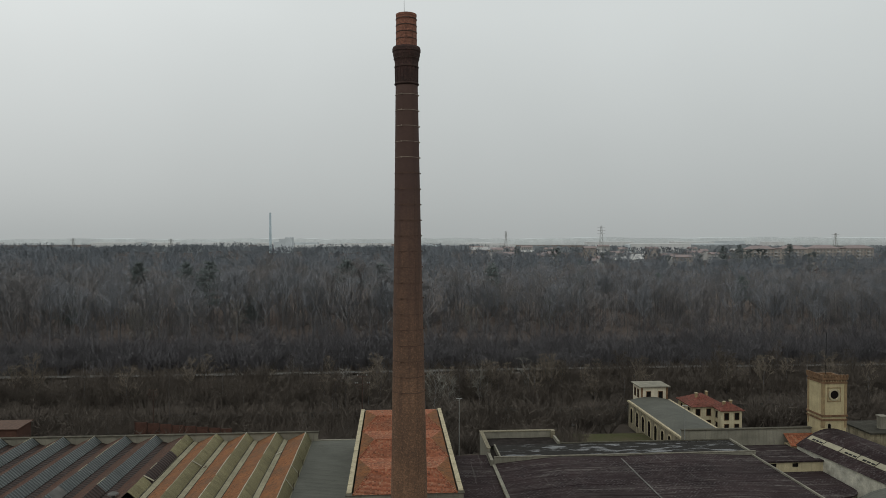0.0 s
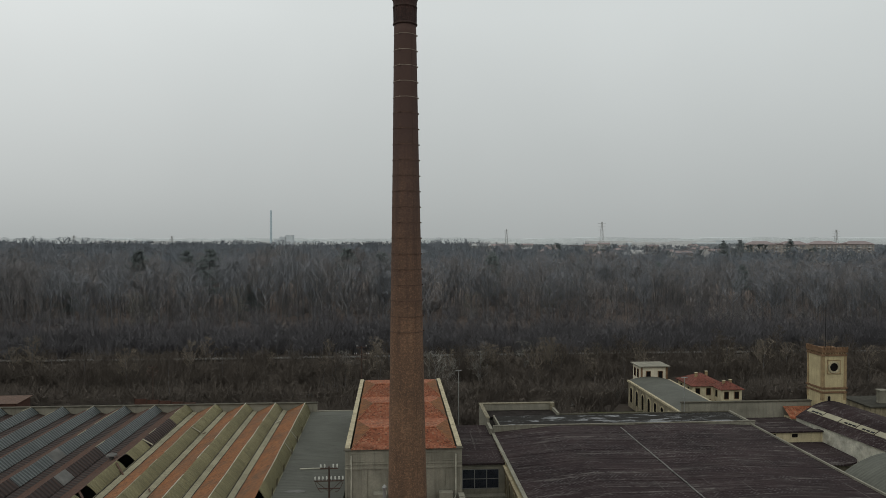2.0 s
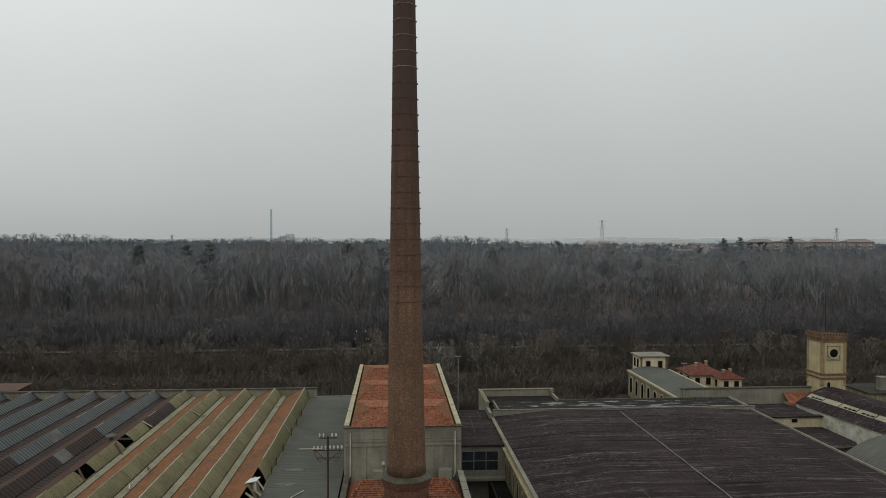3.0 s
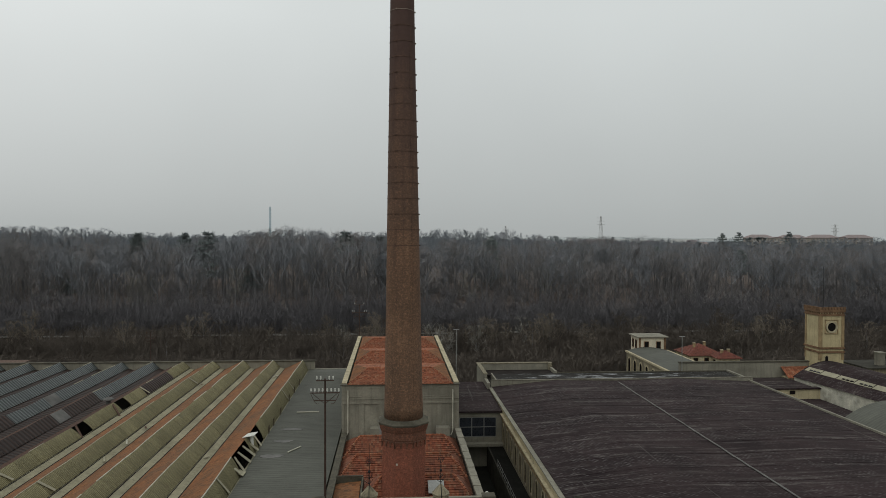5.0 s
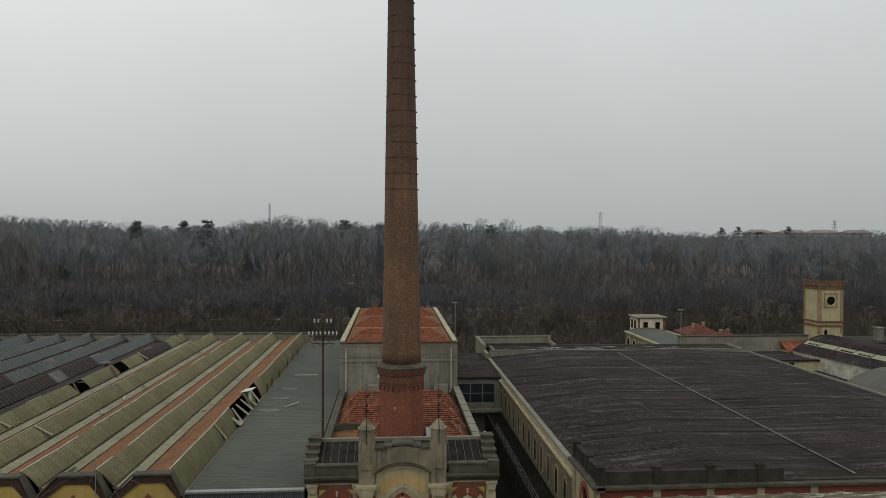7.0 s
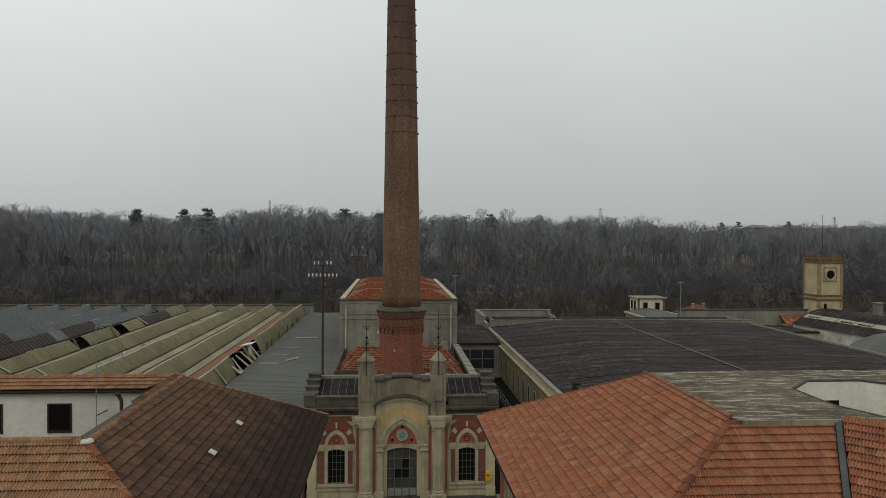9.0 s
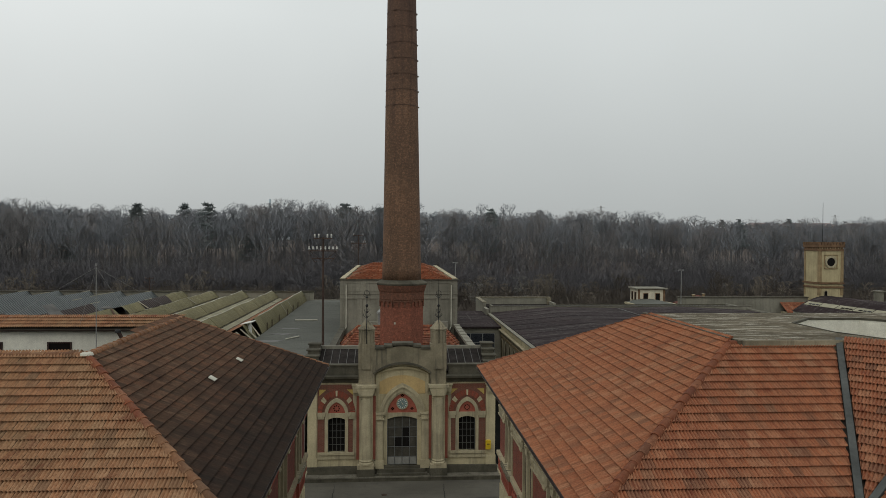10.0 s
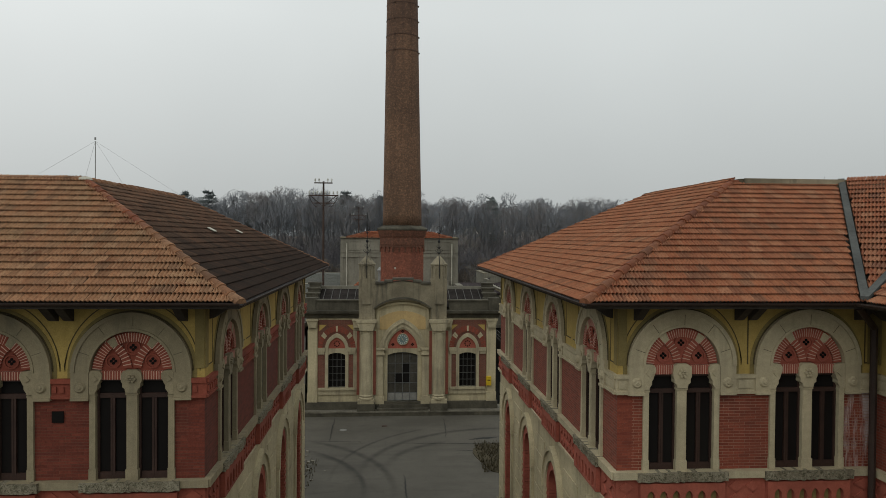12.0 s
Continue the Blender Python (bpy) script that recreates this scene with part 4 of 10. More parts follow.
    for z in (57.88, 59.42, 60.15):
        bm = bmesh.new()
        r = {57.88: 1.09, 59.42: 1.08, 60.15: 1.14}[z]
        lathe(bm, CX, CY, [(r, z - 0.03), (r + 0.03, z - 0.03), (r + 0.03, z + 0.03), (r, z + 0.03)], 32, 0, False)
        part("iron_band", bm, M["iron"], crown)
    bm = bmesh.new()
    lathe(bm, CX, CY, [(0.95, 61.2), (0.92, 63.9), (0.945, 64.0), (0.945, 64.16), (0.75, 64.16), (0.75, 63.2)], 32)
    cap = part("cap", bm, M["cap_brick"], top, "lighter rebuilt brick top")
    for z in (61.9, 62.5, 63.1, 63.7):
        bm = bmesh.new()
        lathe(bm, CX, CY, [(0.93, z - 0.03), (0.965, z - 0.03), (0.965, z + 0.03), (0.93, z + 0.03)], 32, 0, False)
        part("iron_band", bm, M["iron"], cap)
    bm = bmesh.new()
    tube(bm, (CX - 0.2, CY - 0.9, 63.9), (CX - 0.2, CY - 0.9, 65.2), 0.02, 0.012, 6)
    part("lightning_rod", bm, M["black_iron"], top, "thin lightning rod")
    bm = bmesh.new()
    for z0 in np.arange(14.6, 63.0, 4):
        r0, r1 = shaft_r(z0) + 0.03, shaft_r(min(z0 + 4, 61)) + 0.03
        a = radians(-60)
        tube(bm, (CX + r0 * math.cos(a), CY + r0 * math.sin(a), z0), (CX + r1 * math.cos(a), CY + r1 * math.sin(a), min(z0 + 4, 61.0)), 0.006, 0.006, 4)
    part("down_wire", bm, M["black_iron"], top, "lightning conductor wire")

    for o in top.children_recursive:  # the shaft leans a little to the west
        co = np.empty(len(o.data.vertices) * 3, np.float32)
        o.data.vertices.foreach_get("co", co)
        co = co.reshape(-1, 3)
        co[:, 0] -= 0.0052 * np.clip(co[:, 2] - 14.0, 0, None)
        o.data.vertices.foreach_set("co", co.ravel())


build_chimney()


# ---- wall pieces ----
def arch_left(xc, zsp, hw, h, n=10):
    """Left half of an arch from its spring to its crown; h > hw gives a pointed one."""
    if h < hw - 1e-6:
        R = (hw * hw + h * h) / (2 * h)
        a0 = math.asin(hw / R)
        return [(xc - R * math.sin(a0 * (1 - i / n)), zsp + h - R + R * math.cos(a0 * (1 - i / n))) for i in range(n + 1)]
    R = (hw * hw + h * h) / (2 * hw)
    cx = xc + R - hw
    end = math.atan2(h, R - hw) if R > hw + 1e-6 else math.pi / 2
    end = math.pi - end if R > hw + 1e-6 else math.pi / 2
    return [(cx + R * math.cos(math.pi + (end - math.pi) * i / n), zsp + R * math.sin(math.pi + (end - math.pi) * i / n)) for i in range(n + 1)]


def mirror(pts, xc):
    return [(2 * xc - x, z) for x, z in pts][::-1]


def bay(bm, x0, x1, z0, z1, xc, zs, zsp, hw, h, y0, y1, axis="y"):
    """A stretch of wall with one arched opening through it."""
    half = arch_left(xc, zsp, hw, h)
    left = [(x0, z0), (xc, z0), (xc, zs), (xc - hw, zs)] + half + [(xc, z1), (x0, z1)]
    right = [(x1, z0), (x1, z1), (xc, z1)] + mirror(half, xc) + [(xc + hw, zs), (xc, zs), (xc, z0)]
    prism(bm, left, axis, y0, y1)
    prism(bm, right, axis, y0, y1)


def hood(bm, xc, zs, zsp, hw, h, hw2, h2, y0, y1, axis="y", n=12):
    """An arched band: jambs from zs up, then the arch, between two outlines."""
    inn, out = arch_left(xc, zsp, hw, h, n), arch_left(xc, zsp, hw2, h2, n)
    left_o, left_i = [(xc - hw2, zs)] + out, [(xc - hw, zs)] + inn
    for side in (0, 1):
        o = left_o if side == 0 else [(2 * xc - x, z) for x, z in left_o]
        i = left_i if side == 0 else [(2 * xc - x, z) for x, z in left_i]
        prism(bm, o + i[::-1], axis, y0, y1)


def arch_fill(bm, xc, zs, zsp, hw, h, y0, y1, axis="y", n=12):
    half = arch_left(xc, zsp, hw, h, n)
    prism(bm, [(xc - hw, zs)] + half + mirror(half, xc)[1:] + [(xc + hw, zs)], axis, y0, y1)


def panes(parent, x0, x1, z0, z1, nx, nz, y, name="pane", mat=None):
    """Single panes side by side, each a thin plate of its own."""
    for i in range(nx):
        for j in range(nz):
            bm = bmesh.new()
            w, hgt = (x1 - x0) / nx, (z1 - z0) / nz
            box(bm, x0 + i * w, x0 + (i + 1) * w, y, y + 0.01, z0 + j * hgt, z0 + (j + 1) * hgt)
            part(name, bm, mat or M["glass"], parent)


# ---- the portal building below the chimney ----
PX, PY = 1.4, 51.5


def portal_side_bay(house, s):
    """One side bay: brick field, voussoir arch, stone lancet with a rosette, barred window."""
    xc = PX + s * 4.95
    x0, x1 = (PX - 7.1, PX - 3.3) if s < 0 else (PX + 3.3, PX + 7.1)
    bm = bmesh.new()
    bay(bm, x0, x1, 0.9, 7.25, xc, 1.98, 4.9, 0.64, 0.88, PY, PY + 0.6)
    part("wall", bm, M["stucco"], house)
    bm = bmesh.new()
    hood(bm, xc, 1.98, 4.95, 0.88, 1.1, 1.42, 1.72, PY - 0.04, PY - 0.002)
    prism(bm, [(xc - 1.42, 4.95), (xc - 1.42, 7.1), (xc, 7.1)] + arch_left(xc, 4.95, 1.42, 1.72)[::-1], "y", PY - 0.03, PY - 0.002)
    prism(bm, [(xc + 1.42, 4.95), (xc + 1.42, 7.1), (xc, 7.1)] + [(2 * xc - x, z) for x, z in arch_left(xc, 4.95, 1.42, 1.72)[::-1]], "y", PY - 0.03, PY - 0.002)
    part("brick_field", bm, M["portal_brick"], house)
    for k in (-1, 1):
        bm = bmesh.new()
        prism(bm, [(xc + k * 1.3, 6.25), (xc + k * 1.3, 6.72), (xc + k * 0.75, 6.72), (xc + k * 0.95, 6.55)], "y", PY - 0.045, PY - 0.031)
        part("yellow_spandrel", bm, M["yellow"], house)
    win = bmesh.new()
    hood(win, xc, 1.98, 4.9, 0.64, 0.88, 0.88, 1.2, PY - 0.1, PY + 0.25)
    head = arch_left(xc, 4.44, 0.64, 0.16, 8)
    prism(win, [(xc - 0.64, 4.93)] + head + mirror(head, xc)[1:] + [(xc + 0.64, 4.93)], "y", PY - 0.04, PY + 0.18)
    window = part("window", win, M["stone"], house, "stone lancet window with iron bars")
    n = 27
    for i in range(n):
        p, q = radians(180 * (i + 0.06) / n), radians(180 * (i + 0.94) / n)
        bm = bmesh.new()
        prism(bm, [(xc + r * math.cos(a), 4.95 + 1.2 * r * math.sin(a)) for r, a in ((1.06, p), (1.41, p), (1.41, q), (1.06, q))], "y", PY - 0.1, PY - 0.04)
        pale = i in (5, 6, 13, 20, 21)
        part("voussoir", bm, M["stone_light" if pale else ("terracotta_dim", "dim_red")[i % 2]], window)
    bm = bmesh.new()
    box(bm, xc - 1.35, xc + 1.35, PY - 0.2, PY + 0.1, 1.8, 1.98)
    box(bm, xc - 1.42, xc + 1.42, PY - 0.1, PY - 0.002, 1.45, 1.8)
    part("sill", bm, M["stone"], window)
    for k in (-1, 1):
        bm = bmesh.new()
        box(bm, xc + k * 1.15 - 0.3, xc + k * 1.15 + 0.3, PY - 0.16, PY - 0.045, 4.7, 5.0)
        box(bm, xc + k * 1.15 - 0.24, xc + k * 1.15 + 0.24, PY - 0.13, PY - 0.045, 4.5, 4.7)
        part("impost", bm, M["stone"], window)
    bm = bmesh.new()
    arch_fill(bm, xc, 4.93, 4.95, 0.63, 0.82, PY + 0.02, PY + 0.2)
    lun = part("lunette", bm, M["terracotta"], window, "terracotta rosette")
    bm = bmesh.new()
    for k in range(8):
        a = 2 * math.pi * k / 8
        tube(bm, (xc + 0.2 * math.cos(a), PY + 0.0, 5.28 + 0.2 * math.sin(a)), (xc + 0.2 * math.cos(a), PY + 0.03, 5.28 + 0.2 * math.sin(a)), 0.055, 0.055, 6)
    part("rosette_hole", bm, M["glass"], lun)
    bm = bmesh.new()
    for k in range(5):
        box(bm, xc - 0.62 + 0.31 * k - 0.02, xc - 0.62 + 0.31 * k + 0.02, PY + 0.2, PY + 0.24, 1.98, 4.57)
    for k in range(6):
        box(bm, xc - 0.62, xc + 0.62, PY + 0.205, PY + 0.235, 1.98 + 0.515 * k - 0.018, 1.98 + 0.515 * k + 0.018)
    part("bars", bm, M["grille"], window)
    panes(window, xc - 0.62, xc + 0.62, 1.98, 4.57, 2, 3, PY + 0.3)


def portal_capital(bm, x, w, z0, z1, y0):
    h = z1 - z0
    box(bm, x - w * 0.5, x + w * 0.5, y0 - 0.06, PY, z0, z0 + h * 0.18)
    prism(bm, [(x - w * 0.5, z0 + h * 0.18), (x + w * 0.5, z0 + h * 0.18), (x + w * 0.72, z0 + h * 0.8), (x - w * 0.72, z0 + h * 0.8)], "y", y0 - 0.14, PY)
    for k in range(4):
        u = x - w * 0.5 + w * (k + 0.5) / 4
        prism(bm, [(u - w * 0.11, z0 + h * 0.2), (u + w * 0.11, z0 + h * 0.2), (u + w * 0.14, z0 + h * 0.62), (u, z0 + h * 0.76), (u - w * 0.14, z0 + h * 0.62)], "y", y0 - 0.2, y0 - 0.1)
    box(bm, x - w * 0.8, x + w * 0.8, y0 - 0.2, PY, z0 + h * 0.8, z1)


def finial(x, house):
    """Octagonal pier with lancet panels and a low pointed head; a wrought-iron finial stands before it."""
    yc = PY + 0.12
    bm = bmesh.new()
    lathe(bm, x, yc, [(0.64, 8.3), (0.64, 11.22), (0.7, 11.26), (0.7, 11.34), (0.62, 11.36), (0.34, 11.7), (0.1, 11.95)], 8, 0.5)
    pier = part("pier", bm, M["dirty_stucco"], house, "stained octagonal pier head")
    for a in (-135, -90, -45):
        bm = bmesh.new()
        hood(bm, 0.0, 10.3, 11.0, 0.13, 0.2, 0.19, 0.27, -0.05, 0.0, "y", 5)
        bmesh.ops.transform(bm, matrix=Matrix.Translation((x, yc, 0)) @ Matrix.Rotation(radians(a + 90), 4, "Z") @ Matrix.Translation((0, -0.59, 0)), verts=bm.verts)
        part("lancet_panel", bm, M["dirty_stucco"], pier)
    bm = bmesh.new()
    tube(bm, (x, PY + 0.1, 11.6), (x, PY + 0.1, 15.2), 0.035, 0.012, 6)
    tube(bm, (x, PY - 0.56, 10.25), (x, PY - 0.56, 11.7), 0.03, 0.03, 6)
    tube(bm, (x, PY - 0.56, 11.7), (x, PY + 0.1, 12.0), 0.03, 0.03, 6)
    for z, r in ((12.1, 0.3), (12.45, 0.2), (13.6, 0.26)):
        for k in range(4):
            a = math.pi * k / 2 + 0.4
            tube(bm, (x, PY + 0.1, z), (x + r * math.cos(a), PY + 0.1 + r * math.sin(a), z + 0.22), 0.022, 0.015, 5)
            tube(bm, (x + r * math.cos(a), PY + 0.1 + r * math.sin(a), z + 0.22), (x + 0.75 * r * math.cos(a), PY + 0.1 + 0.75 * r * math.sin(a), z + 0.36), 0.018, 0.012, 5)
    lathe(bm, x, PY + 0.1, [(0.03, 12.9), (0.1, 13.0), (0.1, 13.08), (0.03, 13.18)], 8)
    for k in range(12):
        a, b = 2 * math.pi * k / 12, 2 * math.pi * (k + 1) / 12
        tube(bm, (x + 0.19 * math.cos(a), PY + 0.1, 14.0 + 0.19 * math.sin(a)), (x + 0.19 * math.cos(b), PY + 0.1, 14.0 + 0.19 * math.sin(b)), 0.018, 0.018, 4)
    part("finial", bm, M["black_iron"], pier, "wrought-iron finial")


def build_portal():
    house = thing("portal_building", (PX, PY, 0), "ornate mill entrance with pointed portal, clock and barred windows", "building")
    for s in (-1, 1):
        portal_side_bay(house, s)
    # central block with its segmental recess
    bm = bmesh.new()
    seg = arch_left(PX, 8.0, 2.1, 0.68, 10)
    half = [(PX - 3.3, 0.9), (PX - 2.1, 0.9), (PX - 2.1, 8.0)] + seg[1:] + [(PX, 10.05), (PX - 2.08, 9.78), (PX - 2.08, 10.2), (PX - 3.32, 10.2), (PX - 3.32, 8.3), (PX - 3.3, 8.3)]
    prism(bm, half, "y", PY - 0.35, PY + 0.6)
    prism(bm, [(2 * PX - x, z) for x, z in half], "y", PY - 0.35, PY + 0.6)
    part("portal", bm, M["dirty_stucco"], house, "rain-streaked portal block")
    bm = bmesh.new()
    hood(bm, PX, 8.0, 8.0, 2.1, 0.68, 2.22, 0.84, PY - 0.5, PY - 0.353)
    part("hood_mould", bm, M["stone_dark"], house)
    bm = bmesh.new()
    hood(bm, PX, 8.0, 8.0, 1.98, 0.56, 2.1, 0.68, PY - 0.3, PY + 0.04)
    part("inner_hood", bm, M["stone"], house)
    bm = bmesh.new()
    hood(bm, PX, 6.5, 7.9, 1.82, 0.38, 1.98, 0.56, PY - 0.12, PY + 0.04)
    part("inner_band", bm, M["stucco"], house)
    bm = bmesh.new()
    bay(bm, PX - 2.1, PX + 2.1, 0.9, 8.7, PX, 0.9, 4.75, 1.14, 1.66, PY + 0.05, PY + 0.5)
    part("tympanum", bm, M["stucco"], house, "grey-cream plaster tympanum")
    bm = bmesh.new()
    prism(bm, [(PX - 1.74, 6.35)] + arch_left(PX, 7.25, 1.72, 0.5, 10) + mirror(arch_left(PX, 7.25, 1.72, 0.5, 10), PX)[1:] + [(PX + 1.74, 6.35)], "y", PY + 0.02, PY + 0.046)
    part("yellow_panel", bm, worn("pale_yellow_plaster", (0.56, 0.40, 0.185), 0.8, 1.1, 0.8, 8, 0.9, 0.2, 0.008, streak=0.3, dirt=(0.2, 0.14, 0.06)), house, "pale yellow plaster panel")
    for k, (a, b, c, d, y) in enumerate(((1.14, 1.66, 1.24, 1.8, -0.02), (1.24, 1.8, 1.5, 2.12, -0.1), (1.5, 2.12, 1.58, 2.22, -0.22), (1.58, 2.22, 1.75, 2.42, -0.14))):
        bm = bmesh.new()
        hood(bm, PX, 4.7, 4.75, a, b, c, d, PY + y, PY + 0.045 - 0.001 * k, "y", 14)
        part("archivolt", bm, M["stone"], house)
    bm = bmesh.new()
    arch_fill(bm, PX, 4.9, 4.91, 1.12, 1.55, PY + 0.1, PY + 0.2)
    lun = part("lunette", bm, M["terracotta"], house, "red terracotta lunette")
    bm = bmesh.new()
    for x, z in ((PX - 0.74, 5.2), (PX + 0.74, 5.2), (PX, 6.2)):
        for k in range(4):
            a = math.pi / 2 * k
            tube(bm, (x + 0.07 * math.cos(a), PY + 0.085, z + 0.07 * math.sin(a)), (x + 0.07 * math.cos(a), PY + 0.12, z + 0.07 * math.sin(a)), 0.055, 0.055, 6)
    part("quatrefoil", bm, M["glass"], lun)
    bm = bmesh.new()
    head = arch_left(PX, 4.4, 1.14, 0.22, 10)
    prism(bm, [(PX - 1.14, 4.9)] + head + mirror(head, PX)[1:] + [(PX + 1.14, 4.9)], "y", PY + 0.06, PY + 0.19)
    part("lintel", bm, M["stone"], house, "pale stone lintel")
    # clock
    bm = bmesh.new()
    tube(bm, (PX, PY + 0.0, 5.6), (PX, PY + 0.11, 5.6), 0.42, 0.42, 28)
    clock = part("clock", bm, worn("verdigris_dial", (0.16, 0.22, 0.21), 0.8, 1.1, 2, 12, 0.6, 0.1, 0.004), house, "green-grey clock with white numerals and gilt pointers")
    bm = bmesh.new()
    for k in range(28):
        a, b = 2 * math.pi * k / 28, 2 * math.pi * (k + 1) / 28
        tube(bm, (PX + 0.42 * math.cos(a), PY, 5.6 + 0.42 * math.sin(a)), (PX + 0.42 * math.cos(b), PY, 5.6 + 0.42 * math.sin(b)), 0.035, 0.035, 5)
    part("rim", bm, M["stone"], clock)
    bm = bmesh.new()
    for k in range(12):
        a = 2 * math.pi * k / 12
        c, s = math.cos(a), math.sin(a)
        prism(bm, [(PX + 0.25 * c - 0.025 * s, 5.6 + 0.25 * s + 0.025 * c), (PX + 0.25 * c + 0.025 * s, 5.6 + 0.25 * s - 0.025 * c),
                   (PX + 0.36 * c + 0.025 * s, 5.6 + 0.36 * s - 0.025 * c), (PX + 0.36 * c - 0.025 * s, 5.6 + 0.36 * s + 0.025 * c)], "y", PY - 0.012, PY - 0.003)
    part("numerals", bm, M["white"], clock, "white hour marks")
    for a, ln in ((118, 0.3), (-52, 0.22)):
        bm = bmesh.new()
        c, s = math.cos(radians(a)), math.sin(radians(a))
        prism(bm, [(PX - 0.02 * s, 5.6 + 0.02 * c), (PX + 0.02 * s, 5.6 - 0.02 * c), (PX + ln * c, 5.6 + ln * s)], "y", PY - 0.022, PY - 0.014)
        part("pointer", bm, M["cream"], clock)
    # door
    bm = bmesh.new()
    steel = worn("grey_door_iron", (0.16, 0.165, 0.16), 0.7, 1.2, 1, 9, 0.6, 0.1, 0.004, 0.3)
    for x in (PX - 1.12, PX + 1.12):
        box(bm, x - 0.022, x + 0.022, PY + 0.2, PY + 0.27, 0.75, 4.6)
    for z in (0.78, 4.56):
        box(bm, PX - 1.098, PX + 1.098, PY + 0.205, PY + 0.265, z - 0.02, z + 0.02)
    door = part("door", bm, steel, house, "glazed iron double door, grey metal kick panels")
    for x in (PX - 0.56, PX, PX + 0.56):
        bm = bmesh.new()
        box(bm, x - 0.022, x + 0.022, PY + 0.2, PY + 0.27, 0.801, 4.539)
        part("mullion", bm, steel, door)
    for z in (1.5, 2.25, 3.0, 3.75):
        bm = bmesh.new()
        box(bm, PX - 1.097, PX + 1.097, PY + 0.205, PY + 0.265, z - 0.02, z + 0.02)
        part("glazing_bar", bm, steel, door)
    for i in range(4):
        for j in range(4):
            bm = bmesh.new()
            box(bm, PX - 1.12 + 0.56 * i, PX - 0.56 + 0.56 * i, PY + 0.24, PY + 0.25, 1.5 + 0.7625 * j, 2.2625 + 0.7625 * j)
            part("pane", bm, M["glass" if (i, j) in ((1, 1), (2, 1), (2, 2)) else "door_pane"], door, "" if (i, j) in ((1, 1), (2, 1), (2, 2)) else "dusty grey glass pane")
    for k in range(4):
        bm = bmesh.new()
        x = PX - 1.12 + 0.56 * k
        box(bm, x + 0.035, x + 0.525, PY + 0.21, PY + 0.25, 0.81, 1.47)
        part("kick_panel", bm, M["kick"], door, "pale grey painted kick panel")
    # columns, red strips, inner pilasters
    for s in (-1, 1):
        x = PX + s * 2.72
        bm = bmesh.new()
        lathe(bm, x, PY - 0.42, [(0.43, 1.5), (0.42, 3.0), (0.37, 6.15)], 24)
        box(bm, x - 0.5, x + 0.5, PY - 0.42, PY - 0.351, 1.4, 6.2)
        col = part("column", bm, M["stone"], house, "worn stone half column")
        bm = bmesh.new()
        box(bm, x - 0.62, x + 0.62, PY - 0.85, PY - 0.351, 0.9, 1.2)
        lathe(bm, x, PY - 0.42, [(0.54, 1.2), (0.54, 1.32), (0.46, 1.38), (0.5, 1.48), (0.43, 1.56)], 24)
        part("base", bm, M["stone"], col)
        bm = bmesh.new()
        box(bm, x - 0.66, x + 0.66, PY - 0.88, PY - 0.256, 0.355, 0.897)
        part("plinth_block", bm, M["stone_dark"], col, "damp dark plinth block")
        bm = bmesh.new()
        portal_capital(bm, x, 0.98, 6.15, 7.15, PY - 0.6)
        part("capital", bm, M["stone"], col, "carved leaf capital")
        for dx in (-0.62, 0.62):
            bm = bmesh.new()
            box(bm, x + dx - 0.1, x + dx + 0.1, PY - 0.38, PY - 0.352, 1.5, 6.3)
            part("red_strip", bm, M["dim_red"], house)
        bm = bmesh.new()
        xi = PX + s * 1.76
        box(bm, xi - 0.3, xi + 0.3, PY - 0.2, PY + 0.04, 0.9, 4.45)
        box(bm, xi - 0.38, xi + 0.38, PY - 0.3, PY + 0.04, 0.75, 1.35)
        box(bm, xi - 0.4, xi + 0.4, PY - 0.32, PY + 0.04, 4.45, 4.58)
        box(bm, xi - 0.34, xi + 0.34, PY - 0.26, PY + 0.04, 4.58, 4.85)
        box(bm, xi - 0.42, xi + 0.42, PY - 0.34, PY + 0.04, 4.85, 4.98)
        part("pilaster", bm, M["stone"], house)
        # outer corner pilaster
        xo = PX + s * 6.77
        bm = bmesh.new()
        box(bm, xo - 0.34, xo + 0.34, PY - 0.1, PY - 0.002, 1.6, 6.35)
        box(bm, xo - 0.38, xo + 0.38, PY - 0.14, PY - 0.002, 0.9, 1.6)
        part("corner_pilaster", bm, M["stucco"], house)
        bm = bmesh.new()
        portal_capital(bm, xo, 0.56, 6.35, 7.2, PY - 0.1)
        part("capital", bm, M["stone"], house)
        xo = PX + s * 3.52
        bm = bmesh.new()
        box(bm, xo - 0.2, xo + 0.2, PY - 0.08, PY - 0.002, 1.6, 6.35)
        portal_capital(bm, xo, 0.36, 6.35, 7.2, PY - 0.1)
        part("pilaster", bm, M["stone"], house)
        finial(x, house)
        # cornice and parapet over the side bay, stepped end block
        x0, x1 = (PX - 7.35, PX - 3.3) if s < 0 else (PX + 3.3, PX + 7.35)
        bm = bmesh.new()
        prism(bm, [(PY + 0.3, 7.25), (PY - 0.12, 7.25), (PY - 0.2, 7.45), (PY - 0.5, 7.62), (PY - 0.55, 7.8), (PY + 0.3, 7.85)], "x", x0, x1)
        part("cornice", bm, M["stone_dark"], house, "sooty stone cornice")
        bm = bmesh.new()
        box(bm, x0 + 0.2, x1, PY - 0.1, PY + 0.35, 7.85, 8.5)
        box(bm, x0 + 0.12, x1, PY - 0.18, PY + 0.4, 8.5, 8.62)
        xe = PX + s * 6.95
        box(bm, xe - 0.42, xe + 0.42, PY - 0.2, PY + 0.42, 7.85, 8.75)
